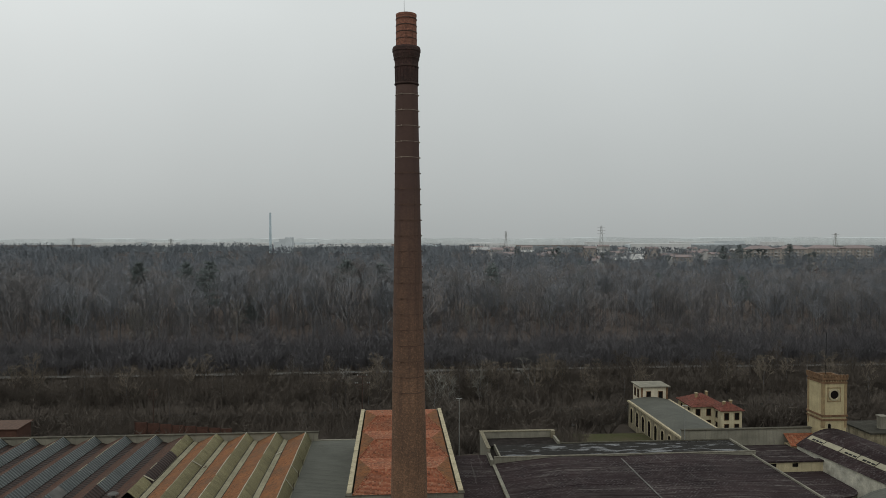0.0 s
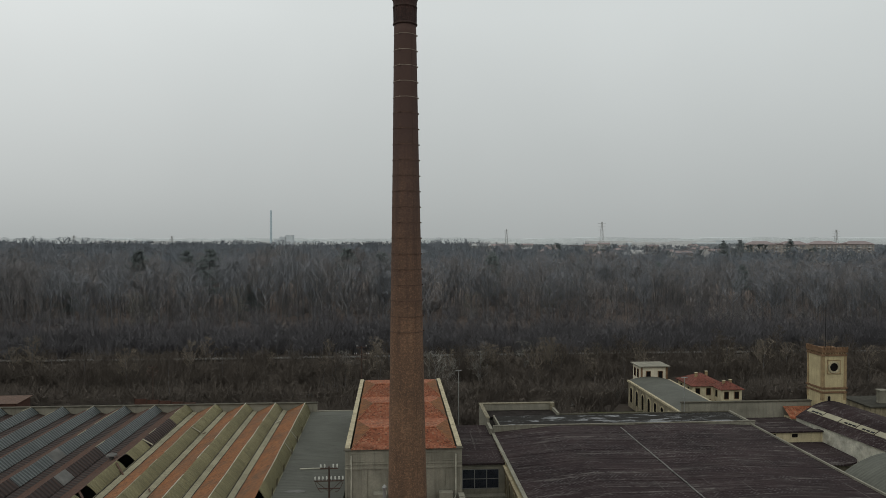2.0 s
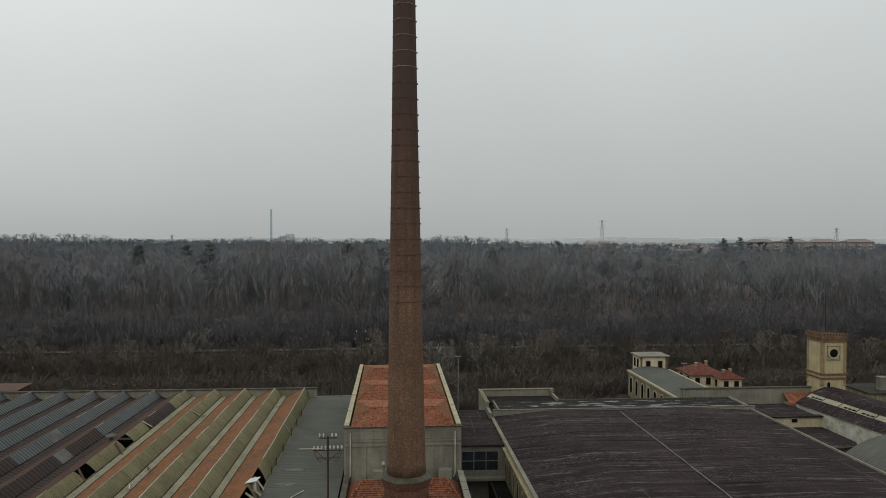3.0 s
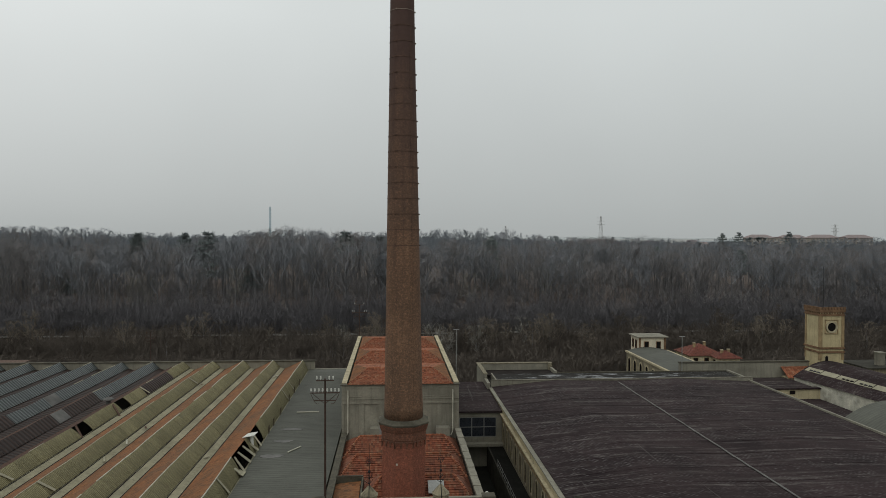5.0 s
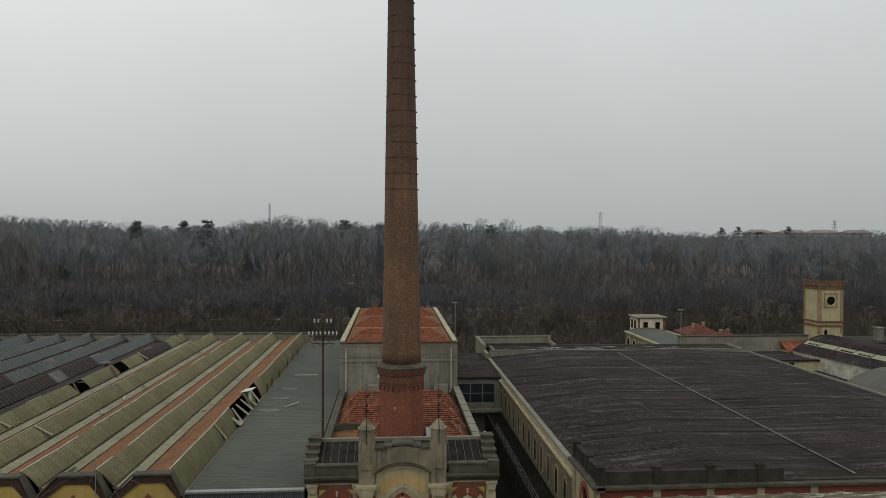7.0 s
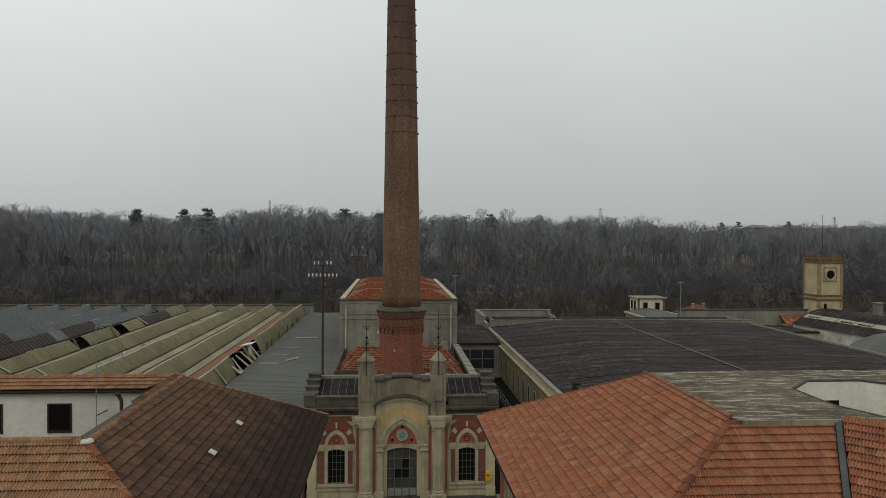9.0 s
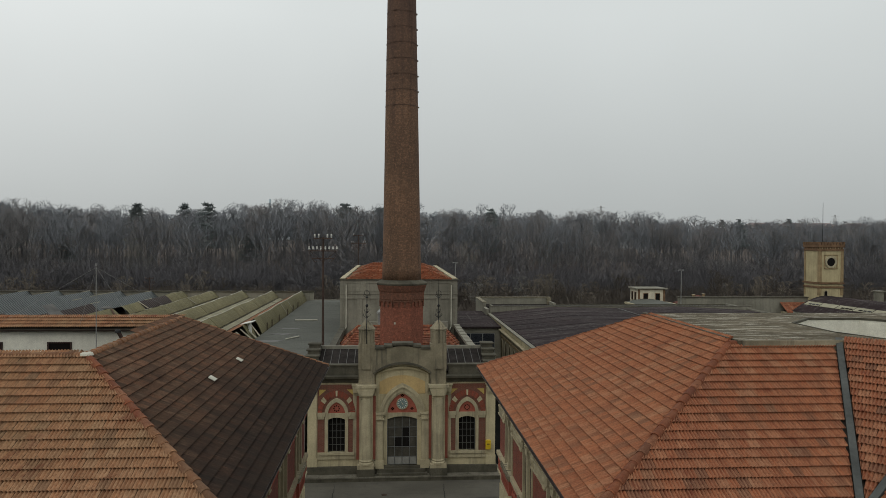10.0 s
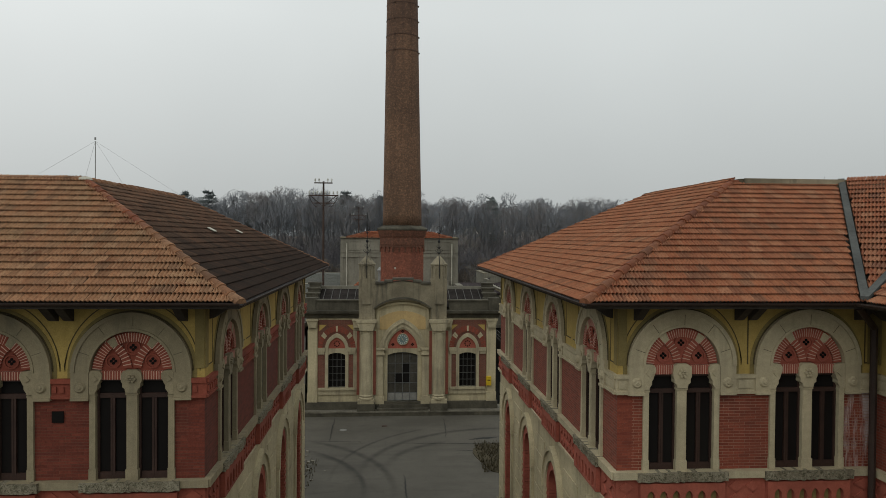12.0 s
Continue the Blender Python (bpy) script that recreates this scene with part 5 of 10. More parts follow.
        part("parapet", bm, M["stone_dark"], house, "stained parapet")
        for k in range(4):
            bm = bmesh.new()
            box(bm, xe - 0.55 + 0.03 * k, xe + 0.4, PY + 1.1 + 0.75 * k, PY + 1.95 + 0.75 * k, 7.6, 8.5 + 0.36 * k)
            box(bm, xe - 0.65 + 0.03 * k, xe + 0.5, PY + 1.05 + 0.75 * k, PY + 2.0 + 0.75 * k, 8.5 + 0.36 * k, 8.62 + 0.36 * k)
            part("stepped_block", bm, M["stone_dark"], house, "mossy stepped gable block")
        # lean-to sheet roof behind the parapet
        bm = bmesh.new()
        xa, xb = (PX - 6.5, PX - 2.2) if s < 0 else (PX + 2.2, PX + 6.5)
        slab(bm, [(xa, PY + 0.4, 8.0), (xb, PY + 0.4, 8.0), (xb, PY + 4.2, 9.1), (xa, PY + 4.2, 9.1)], 0.1)
        lean = part("lean_to_roof", bm, M["lean_sheet"], house, "dark seamed metal roof")
        for k in range(7):
            bm = bmesh.new()
            u = xa + (xb - xa) * (k + 0.5) / 7
            slab(bm, [(u - 0.02, PY + 0.42, 8.06), (u + 0.02, PY + 0.42, 8.06), (u + 0.02, PY + 4.18, 9.16), (u - 0.02, PY + 4.18, 9.16)], 0.07)
            part("seam", bm, M["flashing_dull"], lean)
    bm = bmesh.new()
    slab(bm, [(PX - 2.2, PY + 0.6, 8.2), (PX + 2.2, PY + 0.6, 8.2), (PX + 2.2, PY + 4.2, 9.1), (PX - 2.2, PY + 4.2, 9.1)], 0.1)
    part("lean_to_roof", bm, M["lean_sheet"], house)
    # stepped coping on the portal block
    for x0, x1, z in ((-2.08, -1.35, 9.8), (-1.4, -0.75, 9.95), (-0.8, 0.8, 10.1), (0.75, 1.4, 9.95), (1.35, 2.08, 9.8)):
        bm = bmesh.new()
        box(bm, PX + x0, PX + x1, PY - 0.45, PY + 0.65, z, z + 0.16)
        part("coping", bm, M["stone_dark"], house)
    bm = bmesh.new()
    box(bm, PX - 7.3, PX + 7.3, PY + 4.2, PY + 4.5, 7.0, 9.35)
    part("back_parapet", bm, M["concrete"], house)
    bm = bmesh.new()
    box(bm, PX - 7.25, PX + 7.25, PY - 0.25, PY + 0.6, 0.35, 0.9)
    part("plinth", bm, M["stone_dark"], house, "damp stone plinth")
    bm = bmesh.new()
    box(bm, PX - 7.4, PX + 7.4, PY - 0.94, PY + 0.6, 0.0, 0.27)
    kerb = part("kerb_step", bm, M["stone_dark"], house, "damp dark kerb step")
    rk = random.Random(6)
    for k in range(12):
        bm = bmesh.new()
        xa = PX - 7.42 + 14.84 * k / 12
        box(bm, xa + 0.01, xa + 14.84 / 12 - 0.01, PY - 0.98 + rk.uniform(-0.02, 0.03), PY + 0.6, 0.27, 0.35 + rk.uniform(-0.012, 0.012))
        part("kerb_slab", bm, M["kerb"], kerb, "worn pale kerb slab")
    for k, (w, z, y) in enumerate(((1.9, 0.52, -0.8), (1.75, 0.75, -0.5))):
        bm = bmesh.new()
        box(bm, PX - w, PX + w, PY + y, PY + 0.2, 0.355 if k == 0 else 0.52, z)
        part("step", bm, M["stone_dark"], house)
    for s in (-1, 1):
        bm = bmesh.new()
        x = PX + s * 6.9
        box(bm, x - 0.2, x + 0.2, PY + 0.6, PY + 4.3, 0.0, 7.85)
        part("wall", bm, M["stucco"], house)
    bm = bmesh.new()
    box(bm, PX - 7.0, PX + 7.0, PY + 0.65, PY + 4.4, 6.9, 7.3)
    part("deck", bm, M["concrete"], house)
    bm = bmesh.new()
    lathe(bm, PX + 6.9, PY + 4.6, [(0.1, 8.6), (0.1, 9.3), (0.22, 9.4), (0.22, 9.5), (0.05, 9.65)], 10)
    part("vent_cap", bm, M["white"], house, "white mushroom vent")


build_portal()


# ---- tiled halls behind the portal ----
def hipped_bay(house, x0, x1, y0, y1, ze, rise, rows, inset=1.7, front="clay_x", side="clay_y"):
    """One cross roof: tiled slopes to front and back with hipped ends."""
    ym = (y0 + y1) / 2
    bm = bmesh.new()
    A, B, C, D = (x0, y0, ze), (x1, y0, ze), (x1, y1, ze), (x0, y1, ze)
    P, Q = (x0 + inset, ym, ze + rise), (x1 - inset, ym, ze + rise)
    courses(bm, A, B, Q, P, rows, 0.06)
    courses(bm, C, D, P, Q, rows, 0.06)
    roof = part("roof", bm, M[front], house, "weathered orange clay tiles")
    for a, b, apex in ((B, C, Q), (D, A, P)):
        bm = bmesh.new()
        courses(bm, a, b, apex, apex, rows, 0.06)
        part("hip_slope", bm, M[side], roof)
    for a, b in ((A, P), (B, Q), (P, Q)):
        bm = bmesh.new()
        n = max(6, int((Vector(b) - Vector(a)).length / 0.42))
        for k in range(n):
            p, q = Vector(a).lerp(Vector(b), k / n), Vector(a).lerp(Vector(b), (k + 0.96) / n)
            tube(bm, p + Vector((0, 0, 0.06)), q + Vector((0, 0, 0.02)), 0.14, 0.11, 6)
        part("ridge_tiles", bm, M["clay_x"], roof)


def build_engine_house():
    house = thing("engine_house", (1.4, 82, 0), "grey rendered hall with parapets and orange tiled roof", "building")
    x0, x1, y0, y1, zt = -5.6, 8.4, 81.5, 121.4, 13.2
    bm = bmesh.new()
    box(bm, x0, x1, y0, y0 + 0.5, 0, zt)
    box(bm, x0, x1, y1 - 0.5, y1, 0, zt)
    box(bm, x0, x0 + 0.5, y0 + 0.5, y1 - 0.5, 0, zt)
    box(bm, x1 - 0.5, x1, y0 + 0.5, y1 - 0.5, 0, zt)
    wall = part("wall", bm, M["concrete"], house, "stained grey render")
    bm = bmesh.new()
    box(bm, x0 - 0.02, x1 + 0.02, y0 - 0.12, y0 - 0.002, 10.95, 11.12)
    box(bm, x0 - 0.02, x1 + 0.02, y0 - 0.08, y0 - 0.002, 11.5, 11.6)
    part("string_course", bm, M["concrete"], wall)
    for k in range(6):
        bm = bmesh.new()
        u = x0 + 0.5 + 13.0 * (k + 0.5) / 6
        for a, b, c, d in ((-0.85, 0.85, 11.8, 11.88), (-0.85, 0.85, 12.8, 12.88), (-0.85, -0.77, 11.88, 12.8), (0.77, 0.85, 11.88, 12.8)):
            box(bm, u + a, u + b, y0 - 0.05, y0 - 0.002, c, d)
        part("panel_frame", bm, M["concrete"], wall)
    for k in range(7):
        bm = bmesh.new()
        u = x0 + 14.0 * k / 6
        box(bm, max(x0, u - 0.3), min(x1, u + 0.3), y0 - 0.09, y0 - 0.002, 6.8, 10.95)
        part("pilaster_strip", bm, M["concrete"], wall)
    bm = bmesh.new()
    box(bm, x0 - 0.15, x1 + 0.15, y0 - 0.16, y0 + 0.55, zt, zt + 0.07)
    part("eave_band", bm, M["stone_dark"], house)
    for x in (x0, x1 - 0.5):
        for k in range(12):
            bm = bmesh.new()
            ya = y0 + (y1 - y0) * k / 12
            box(bm, x - 0.05, x + 0.55, max(y0 + 0.56, ya + 0.02), ya + (y1 - y0) / 12 - 0.02, zt, zt + 0.16 + 0.02 * (k % 2))
            part("coping", bm, M["stone"], house, "pale stone coping")
    for k in range(3):
        ya = y0 - 0.1 if k == 0 else y0 + 13.1 * k
        hipped_bay(house, x0 + 0.8, x1 - 0.8, ya, y0 + 13.1 * (k + 1), zt + 0.08, 0.68, 20, 2.1)
    for x in (x0 + 0.75, x1 - 0.75):
        bm = bmesh.new()
        tube(bm, (x, y0 - 0.14, zt - 0.6), (x, y0 - 0.14, 7.6), 0.08, 0.08, 8)
        tube(bm, (x, y0 - 0.14, 7.6), (x - 0.25, y0 - 0.5, 7.2), 0.07, 0.07, 8)
        part("downpipe", bm, M["ridge_white"], house, "pale downpipe")


def build_boiler_house():
    house = thing("boiler_house", (1.4, 68, 0), "low tiled hall round the foot of the chimney", "building")
    x0, x1, y0, y1 = -5.5, 8.5, 56.0, 81.4
    bm = bmesh.new()
    box(bm, x0, x0 + 0.45, y0, y1, 0, 7.4)
    box(bm, x0 + 0.45, x1 - 0.45, y0, y0 + 0.4, 0, 7.2)
    part("wall", bm, M["concrete"], house, "stained grey render")
    # lane side darker than the other walls, shade put into its colour
    bm = bmesh.new()
    box(bm, x1 - 0.45, x1, y0, y1, 0, 7.6)
    part("wall", bm, M["damp"], house, "lane wall darkened for the lane's shade")
    for k in range(20):
        bm = bmesh.new()
        ya = y0 + (y1 - y0) * k / 20
        box(bm, x1 - 0.58, x1 + 0.12, ya, ya + 1.24, 7.6, 7.86 + 0.05 * (k % 2))
        part("coping_block", bm, M["concrete"], house, "mossy coping stone")
    bm = bmesh.new()
    box(bm, x0 - 0.1, x0 + 0.55, y0, y1, 7.4, 7.55)
    part("coping", bm, M["stone_dark"], house, "dark stained coping")
    for k, (a, b) in enumerate(((56.3, 61.5), (61.5, 68.0), (68.0, 74.6), (74.6, 81.4))):
        hipped_bay(house, x0 + (0.5 if k > 1 else 3.2), x1 - 0.5, a, b, 6.6, 1.5, 11, 1.7, "clay_boiler", "clay_boiler_side")
    bm = bmesh.new()
    slab(bm, [(x0 + 0.5, 57.0, 7.0), (x0 + 2.9, 57.0, 7.25), (x0 + 2.9, 66.0, 7.25), (x0 + 0.5, 66.0, 7.0)], 0.1)
    part("side_roof", bm, M["clay_y"], house, "plain reddish sheet roof")
    bm = bmesh.new()
    box(bm, x0 + 0.5, x0 + 3.1, 66.1, 66.3, 6.6, 7.7)
    box(bm, x0 + 3.0, x0 + 3.15, 57.0, 66.1, 6.6, 7.6)
    part("upstand", bm, M["stone_dark"], house)
    bm = bmesh.new()
    slab(bm, [(CX + 2.3, 62.2, 7.35), (CX + 3.8, 62.2, 7.35), (CX + 3.8, 63.9, 7.9), (CX + 2.3, 63.9, 7.9)], 0.12)
    part("skylight", bm, M["zinc"], house, "grey glazed skylight")
    bm = bmesh.new()
    lathe(bm, -0.9, 79.2, [(0.18, 7.0), (0.18, 9.4), (0.3, 9.4), (0.3, 9.6), (0.05, 9.9)], 10)
    part("flue_pipe", bm, M["zinc"], house, "metal flue pipe with a cowl")
    for x in (-2.2, 5.6):
        bm = bmesh.new()
        box(bm, x, x + 1.6, 80.3, 81.3, 7.2, 8.3)
        part("roof_box", bm, M["concrete"], house)


build_engine_house()
build_boiler_house()


# ---- the saw-tooth weaving shed ----
SX, SP, SY0, SY1 = -14.75, 5.3, 51.0, 125.2


def build_shed():
    shed = thing("weaving_shed", (-40, 86, 0), "long weaving shed with decaying saw-tooth roof and yellow gables", "building")
    rng = random.Random(4)
    bm = bmesh.new()
    box(bm, SX - 13 * SP, SX, SY0 + 0.4, SY0 + 0.8, 0, 6.5)
    part("wall", bm, M["stucco"], shed)
    bm = bmesh.new()
    box(bm, SX - 13 * SP, SX + 1.1, SY1, SY1 + 0.4, 0, 8.3)
    part("wall", bm, M["concrete"], shed, "stained back wall")
    bm = bmesh.new()
    box(bm, SX + 1.1, SX + 9.2, SY1, SY1 + 0.4, 0, 6.9)
    part("wall", bm, M["concrete"], shed)
    bm = bmesh.new()
    box(bm, SX - 13 * SP, SX + 1.2, SY1 - 0.15, SY1 + 0.55, 8.3, 8.48)
    part("coping", bm, M["stone_dark"], shed)
    for k in range(13):
        b = SX - k * SP
        gx, rx, tx = b + (0.15 if k else -0.1), b - 1.1, b - 4.2
        zg, zr, zt = (7.28 if k else 6.65), 8.45, 6.98
        sag = [(0.06 * math.sin(j * 1.3 + k) + rng.uniform(-0.035, 0.035)) for j in range(25)]
        ys = [SY0 + 0.6 + (SY1 - SY0 - 0.6) * j / 24 for j in range(25)]
        # tiled slope
        bm = bmesh.new()
        for j in range(24):
            za, zb = zr + sag[j] * 0.7, zr + sag[j + 1] * 0.7
            courses(bm, (tx, ys[j + 1], zt), (tx, ys[j], zt), (rx, ys[j], za), (rx, ys[j + 1], zb), 11, 0.03)
        part("tiled_slope", bm, M["clay_y"] if k < 4 else M["clay_sooty"], shed, "worn orange tiled slope" if k < 4 else "dark sooted tiled slope")
        # sheets
        for j in range(24):
            if k == 0 and 6 <= j <= 9 and j != 8:
                continue
            if k == 4 and j in (10, 14):
                continue
            mat = "olive_sheet"
            if k in (5, 6):
                mat = "rust_sheet" if j < (16 if k == 5 else 12) else "blue_sheet"
            elif k > 6:
                mat = "rust_sheet" if j < 11 else "blue_sheet"
            if k == 4 and 17 <= j <= 20:
                mat = "rust_sheet"
            # two sheets coloured paler to stand in for glints of the sky
            if (k, j) in ((5, 12), (6, 15)):
                mat = "flashing_dull"
            tilt = rng.uniform(-0.02, 0.03)
            drop = rng.uniform(0.0, 0.03)
            bm = bmesh.new()
            za, zb = zr + sag[j] * 0.7, zr + sag[j + 1] * 0.7
            gap = 0.004 if rng.random() < 0.85 else 0.03
            near, far = ys[j] + gap, ys[j + 1] - gap
            rows = []
            for f, out in ((0.0, 0.0), (0.3, 0.07), (0.62, 0.09), (0.86, 0.06), (1.0, 0.0)):
                out *= 1.0 if k < 5 else 0.15
                px, pz = gx + (rx + 0.02 - gx) * f + out, zg + 0.1 - drop
                rows.append([bm.verts.new((px + tilt, near, pz + (za + 0.04 - pz) * f + out * 0.5)), bm.verts.new((px, far, pz + (zb + 0.04 - pz) * f + out * 0.5))])
            low = [[bm.verts.new(v.co - Vector((0.045, 0, 0.025))) for v in row] for row in rows]
            for q in range(4):
                bm.faces.new((rows[q][0], rows[q][1], rows[q + 1][1], rows[q + 1][0]))
                bm.faces.new((low[q][0], low[q + 1][0], low[q + 1][1], low[q][1]))
                for e in (0, 1):
                    bm.faces.new((rows[q][e], rows[q + 1][e], low[q + 1][e], low[q][e]))
            bm.faces.new((rows[0][0], rows[0][1], low[0][1], low[0][0])), bm.faces.new((rows[4][0], rows[4][1], low[4][1], low[4][0]))
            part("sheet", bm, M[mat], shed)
            if k < 5 and rng.random() < 0.06:
                bm = bmesh.new()
                slab(bm, [(gx + 0.12, ys[j] + 0.5, zg + 0.3), (gx + 0.12, ys[j] + 0.85, zg + 0.3), (rx + 0.12, ys[j] + 0.25, za + 0.16), (rx + 0.12, ys[j] - 0.1, za + 0.16)], 0.05)
                part("cover_strip", bm, M["flashing"], shed, "slipped cover strip")
            if k < 5 and rng.random() < 0.09:
                # a plank or broken strip lying in the gutter
                a, ln = rng.uniform(-0.5, 0.5), rng.uniform(0.7, 1.8)
                q = Vector((gx + 0.5, ys[j] + 1.2, zg + 0.0))
                d, w = Vector((math.sin(a), math.cos(a), 0.0)) * ln / 2, Vector((math.cos(a), -math.sin(a), 0.1)) * 0.09
                bm = bmesh.new()
                slab(bm, [q - d - w, q - d + w, q + d + w, q + d - w], 0.04)
                part("fallen_strip", bm, M[rng.choice(("ridge_white", "flashing", "hoop"))], shed, "fallen strip in the gutter")
        # gutter apron, ridge cap
        bm = bmesh.new()
        w, lift = (0.97, -0.3) if k else (0.1, 0.0)
        slab(bm, [(gx - 0.06, SY0 + 0.8, zg), (gx + w, SY0 + 0.8, zg + lift), (gx + w, SY1, zg + lift), (gx - 0.06, SY1, zg)], 0.2)
        part("gutter", bm, M["gutter_lining" if k < 5 else "rust_sheet"], shed, "dirty pale gutter lining" if k < 5 else "dark rusted gutter lining")
        # dark strips on both gutter edges stand in for the shade of open gaps
        if 0 < k < 5:
            for u0, u1 in ((0.02, 0.1), (0.84, 0.96)):
                bm = bmesh.new()
                z0, z1 = zg + lift * (u0 + 0.06) / (w + 0.06) + 0.006, zg + lift * (u1 + 0.06) / (w + 0.06) + 0.006
                for j in range(24):
                    q = rng.uniform(-0.03, 0.03)
                    slab(bm, [(gx + u0 + q, ys[j], z0 + 0.01), (gx + u1 + q * 0.5, ys[j], z1 + 0.01), (gx + u1 - q * 0.4, ys[j + 1], z1 + 0.01), (gx + u0 + q * 0.3, ys[j + 1], z0 + 0.01)], 0.012)
                part("tarred_seam", bm, M["lean_sheet"], shed, "dark strip for the gap's shade along the gutter")
        for j in range(24):
            if k == 0 and 6 <= j <= 9 or rng.random() < (0.1 if k < 3 else 0.3 if k == 3 else 0.75):
                continue
            bm = bmesh.new()
            tube(bm, (rx, ys[j], zr + sag[j] * 0.7 + 0.05), (rx, ys[j + 1], zr + sag[j + 1] * 0.7 + 0.03), 0.06, 0.06, 5)
            part("ridge_cap", bm, M["ridge_white" if k < 3 else "flashing"], shed)
        # front gable
        bm = bmesh.new()
        pts = [(b - 5.3, 0.0), (b, 0.0), (b, 6.35), (b - 0.15, 6.5), (b - 1.0, 8.2), (b - 3.3, 8.2), (b - 4.9, 6.5), (b - 5.3, 6.35)]
        prism(bm, pts, "y", SY0, SY0 + 0.4)
        gable = part("gable", bm, M["yellow"], shed, "yellow plaster gable")
        bm = bmesh.new()
        prism(bm, [(b - 0.1, 6.3), (b - 0.1, 6.75), (b - 0.95, 8.3), (b - 3.4, 8.3), (b - 4.95, 6.75), (b - 4.95, 6.3), (b - 3.05, 7.75), (b - 1.3, 7.75)], "y", SY0 - 0.14, SY0 + 0.5)
        part("brick_edge", bm, M["crown_brick"], gable, "dark brick gable edge")
        bm = bmesh.new()
        box(bm, b - 3.5, b - 0.8, SY0 - 0.25, SY0 + 0.6, 8.3, 8.44)
        prism(bm, [(b - 0.05, 6.75), (b - 0.8, 8.3), (b - 0.8, 8.46), (b + 0.1, 6.8)], "y", SY0 - 0.22, SY0 + 0.58)
        prism(bm, [(b - 5.0, 6.75), (b - 3.5, 8.3), (b - 3.5, 8.46), (b - 5.15, 6.8)], "y", SY0 - 0.22, SY0 + 0.58)
        part("gable_coping", bm, M["stone_dark"], gable)
        bm = bmesh.new()
        prism(bm, [(b - 3.1, 6.3), (b - 1.8, 6.3), (b - 1.8, 6.55), (b - 2.15, 6.6), (b - 2.45, 6.95), (b - 2.75, 6.6), (b - 3.1, 6.55)], "y", SY0 - 0.1, SY0 - 0.002)
        part("brick_ornament", bm, M["red_brick"], gable)
        # rear gable triangle
        bm = bmesh.new()
        prism(bm, [(b - 4.4, 6.5), (b + 0.25, 6.5), (rx, 8.55)], "y", SY1 - 0.2, SY1 - 0.02)
        part("rear_gable", bm, M["concrete"], shed)
    for x, y, z, label in ((-36.3, 80.9, 6.95, "dark leaning board"), (-36.1, 82.6, 6.95, "dark leaning board"), (-35.9, 92.9, 7.0, "dark leaning board")):
        bm = bmesh.new()
        slab(bm, [(x + 0.5, y - 0.55, z + 0.1), (x + 0.55, y - 0.2, z + 0.1), (x - 0.75, y + 0.75, z + 1.55), (x - 0.8, y + 0.35, z + 1.55)], 0.06)
        part("broken_board", bm, M["hoop"], shed, label)
    bm = bmesh.new()
    lathe(bm, -38.95, 97.7, [(0.3, 7.0), (0.3, 8.1), (0.75, 8.15), (0.7, 8.3), (0.1, 8.55)], 12)
    part("roof_cowl", bm, M["flashing_dull"], shed, "dull grey metal roof cowl")
    for y, s in ((68.5, 1), (70.8, -1), (72.4, 1), (74.6, 1), (76.5, 1), (79.6, -1)):
        bm = bmesh.new()
        slab(bm, [(SX - 1.0, y, 8.25), (SX - 1.0, y + 0.55, 8.2), (SX + 0.2, y + 0.55 + 0.7 * s, 6.95), (SX + 0.2, y + 0.7 * s, 6.9)], 0.06)
        part("broken_sheet", bm, M["flashing"], shed, "broken dangling sheet")
    bm = bmesh.new()
    slab(bm, [(SX - 0.9, 69.3, 7.4), (SX + 0.3, 69.0, 6.95), (SX + 0.35, 70.3, 6.95), (SX - 0.8, 70.5, 7.3)], 0.05)
    part("broken_sheet", bm, M["flashing"], shed)
    # black sheet added below the missing sheets, for the shade inside
    bm = bmesh.new()
    box(bm, SX - 4.4, SX - 0.4, 66.5, 80.5, 6.3, 6.4)
    part("dark_gap", bm, M["glass"], shed)
    bm = bmesh.new()
    slab(bm, [(SX - 1.5, 77.0, 8.5), (SX - 0.2, 76.9, 8.75), (SX + 0.05, 78.0, 8.85), (SX - 1.1, 78.3, 8.6)], 0.07)
    tube(bm, (SX - 0.5, 77.5, 6.9), (SX - 0.6, 77.6, 8.65), 0.22, 0.2, 8)
    part("broken_cowl", bm, M["white"], shed, "white lid tilted on a broken ventilator")
    for y in (84.6, 88.0, 93.5, 101.0, 106.5, 112.0):
        for dy in (0.0, 0.5):
            bm = bmesh.new()
            tube(bm, (SX + 0.05, y + dy, 6.6), (SX + 0.05, y + dy, 7.7), 0.035, 0.03, 5)
            part("iron_stub", bm, M["iron"], shed, "rusty pipe stub")
    for k, y in ((0, 98.0), (1, 92.0), (2, 93.0), (3, 92.5)):
        bm = bmesh.new()
        x = SX - k * SP - 0.55
        for i in range(10):
            a, c = math.pi * i / 10, math.pi * (i + 1) / 10
            tube(bm, (x + 0.12, y + 0.5 * math.cos(a), 7.5 - 0.5 * math.sin(a)), (x + 0.12, y + 0.5 * math.cos(c), 7.5 - 0.5 * math.sin(c)), 0.05, 0.05, 5)
        part("vent_ring", bm, M["flashing"], shed)
    return shed


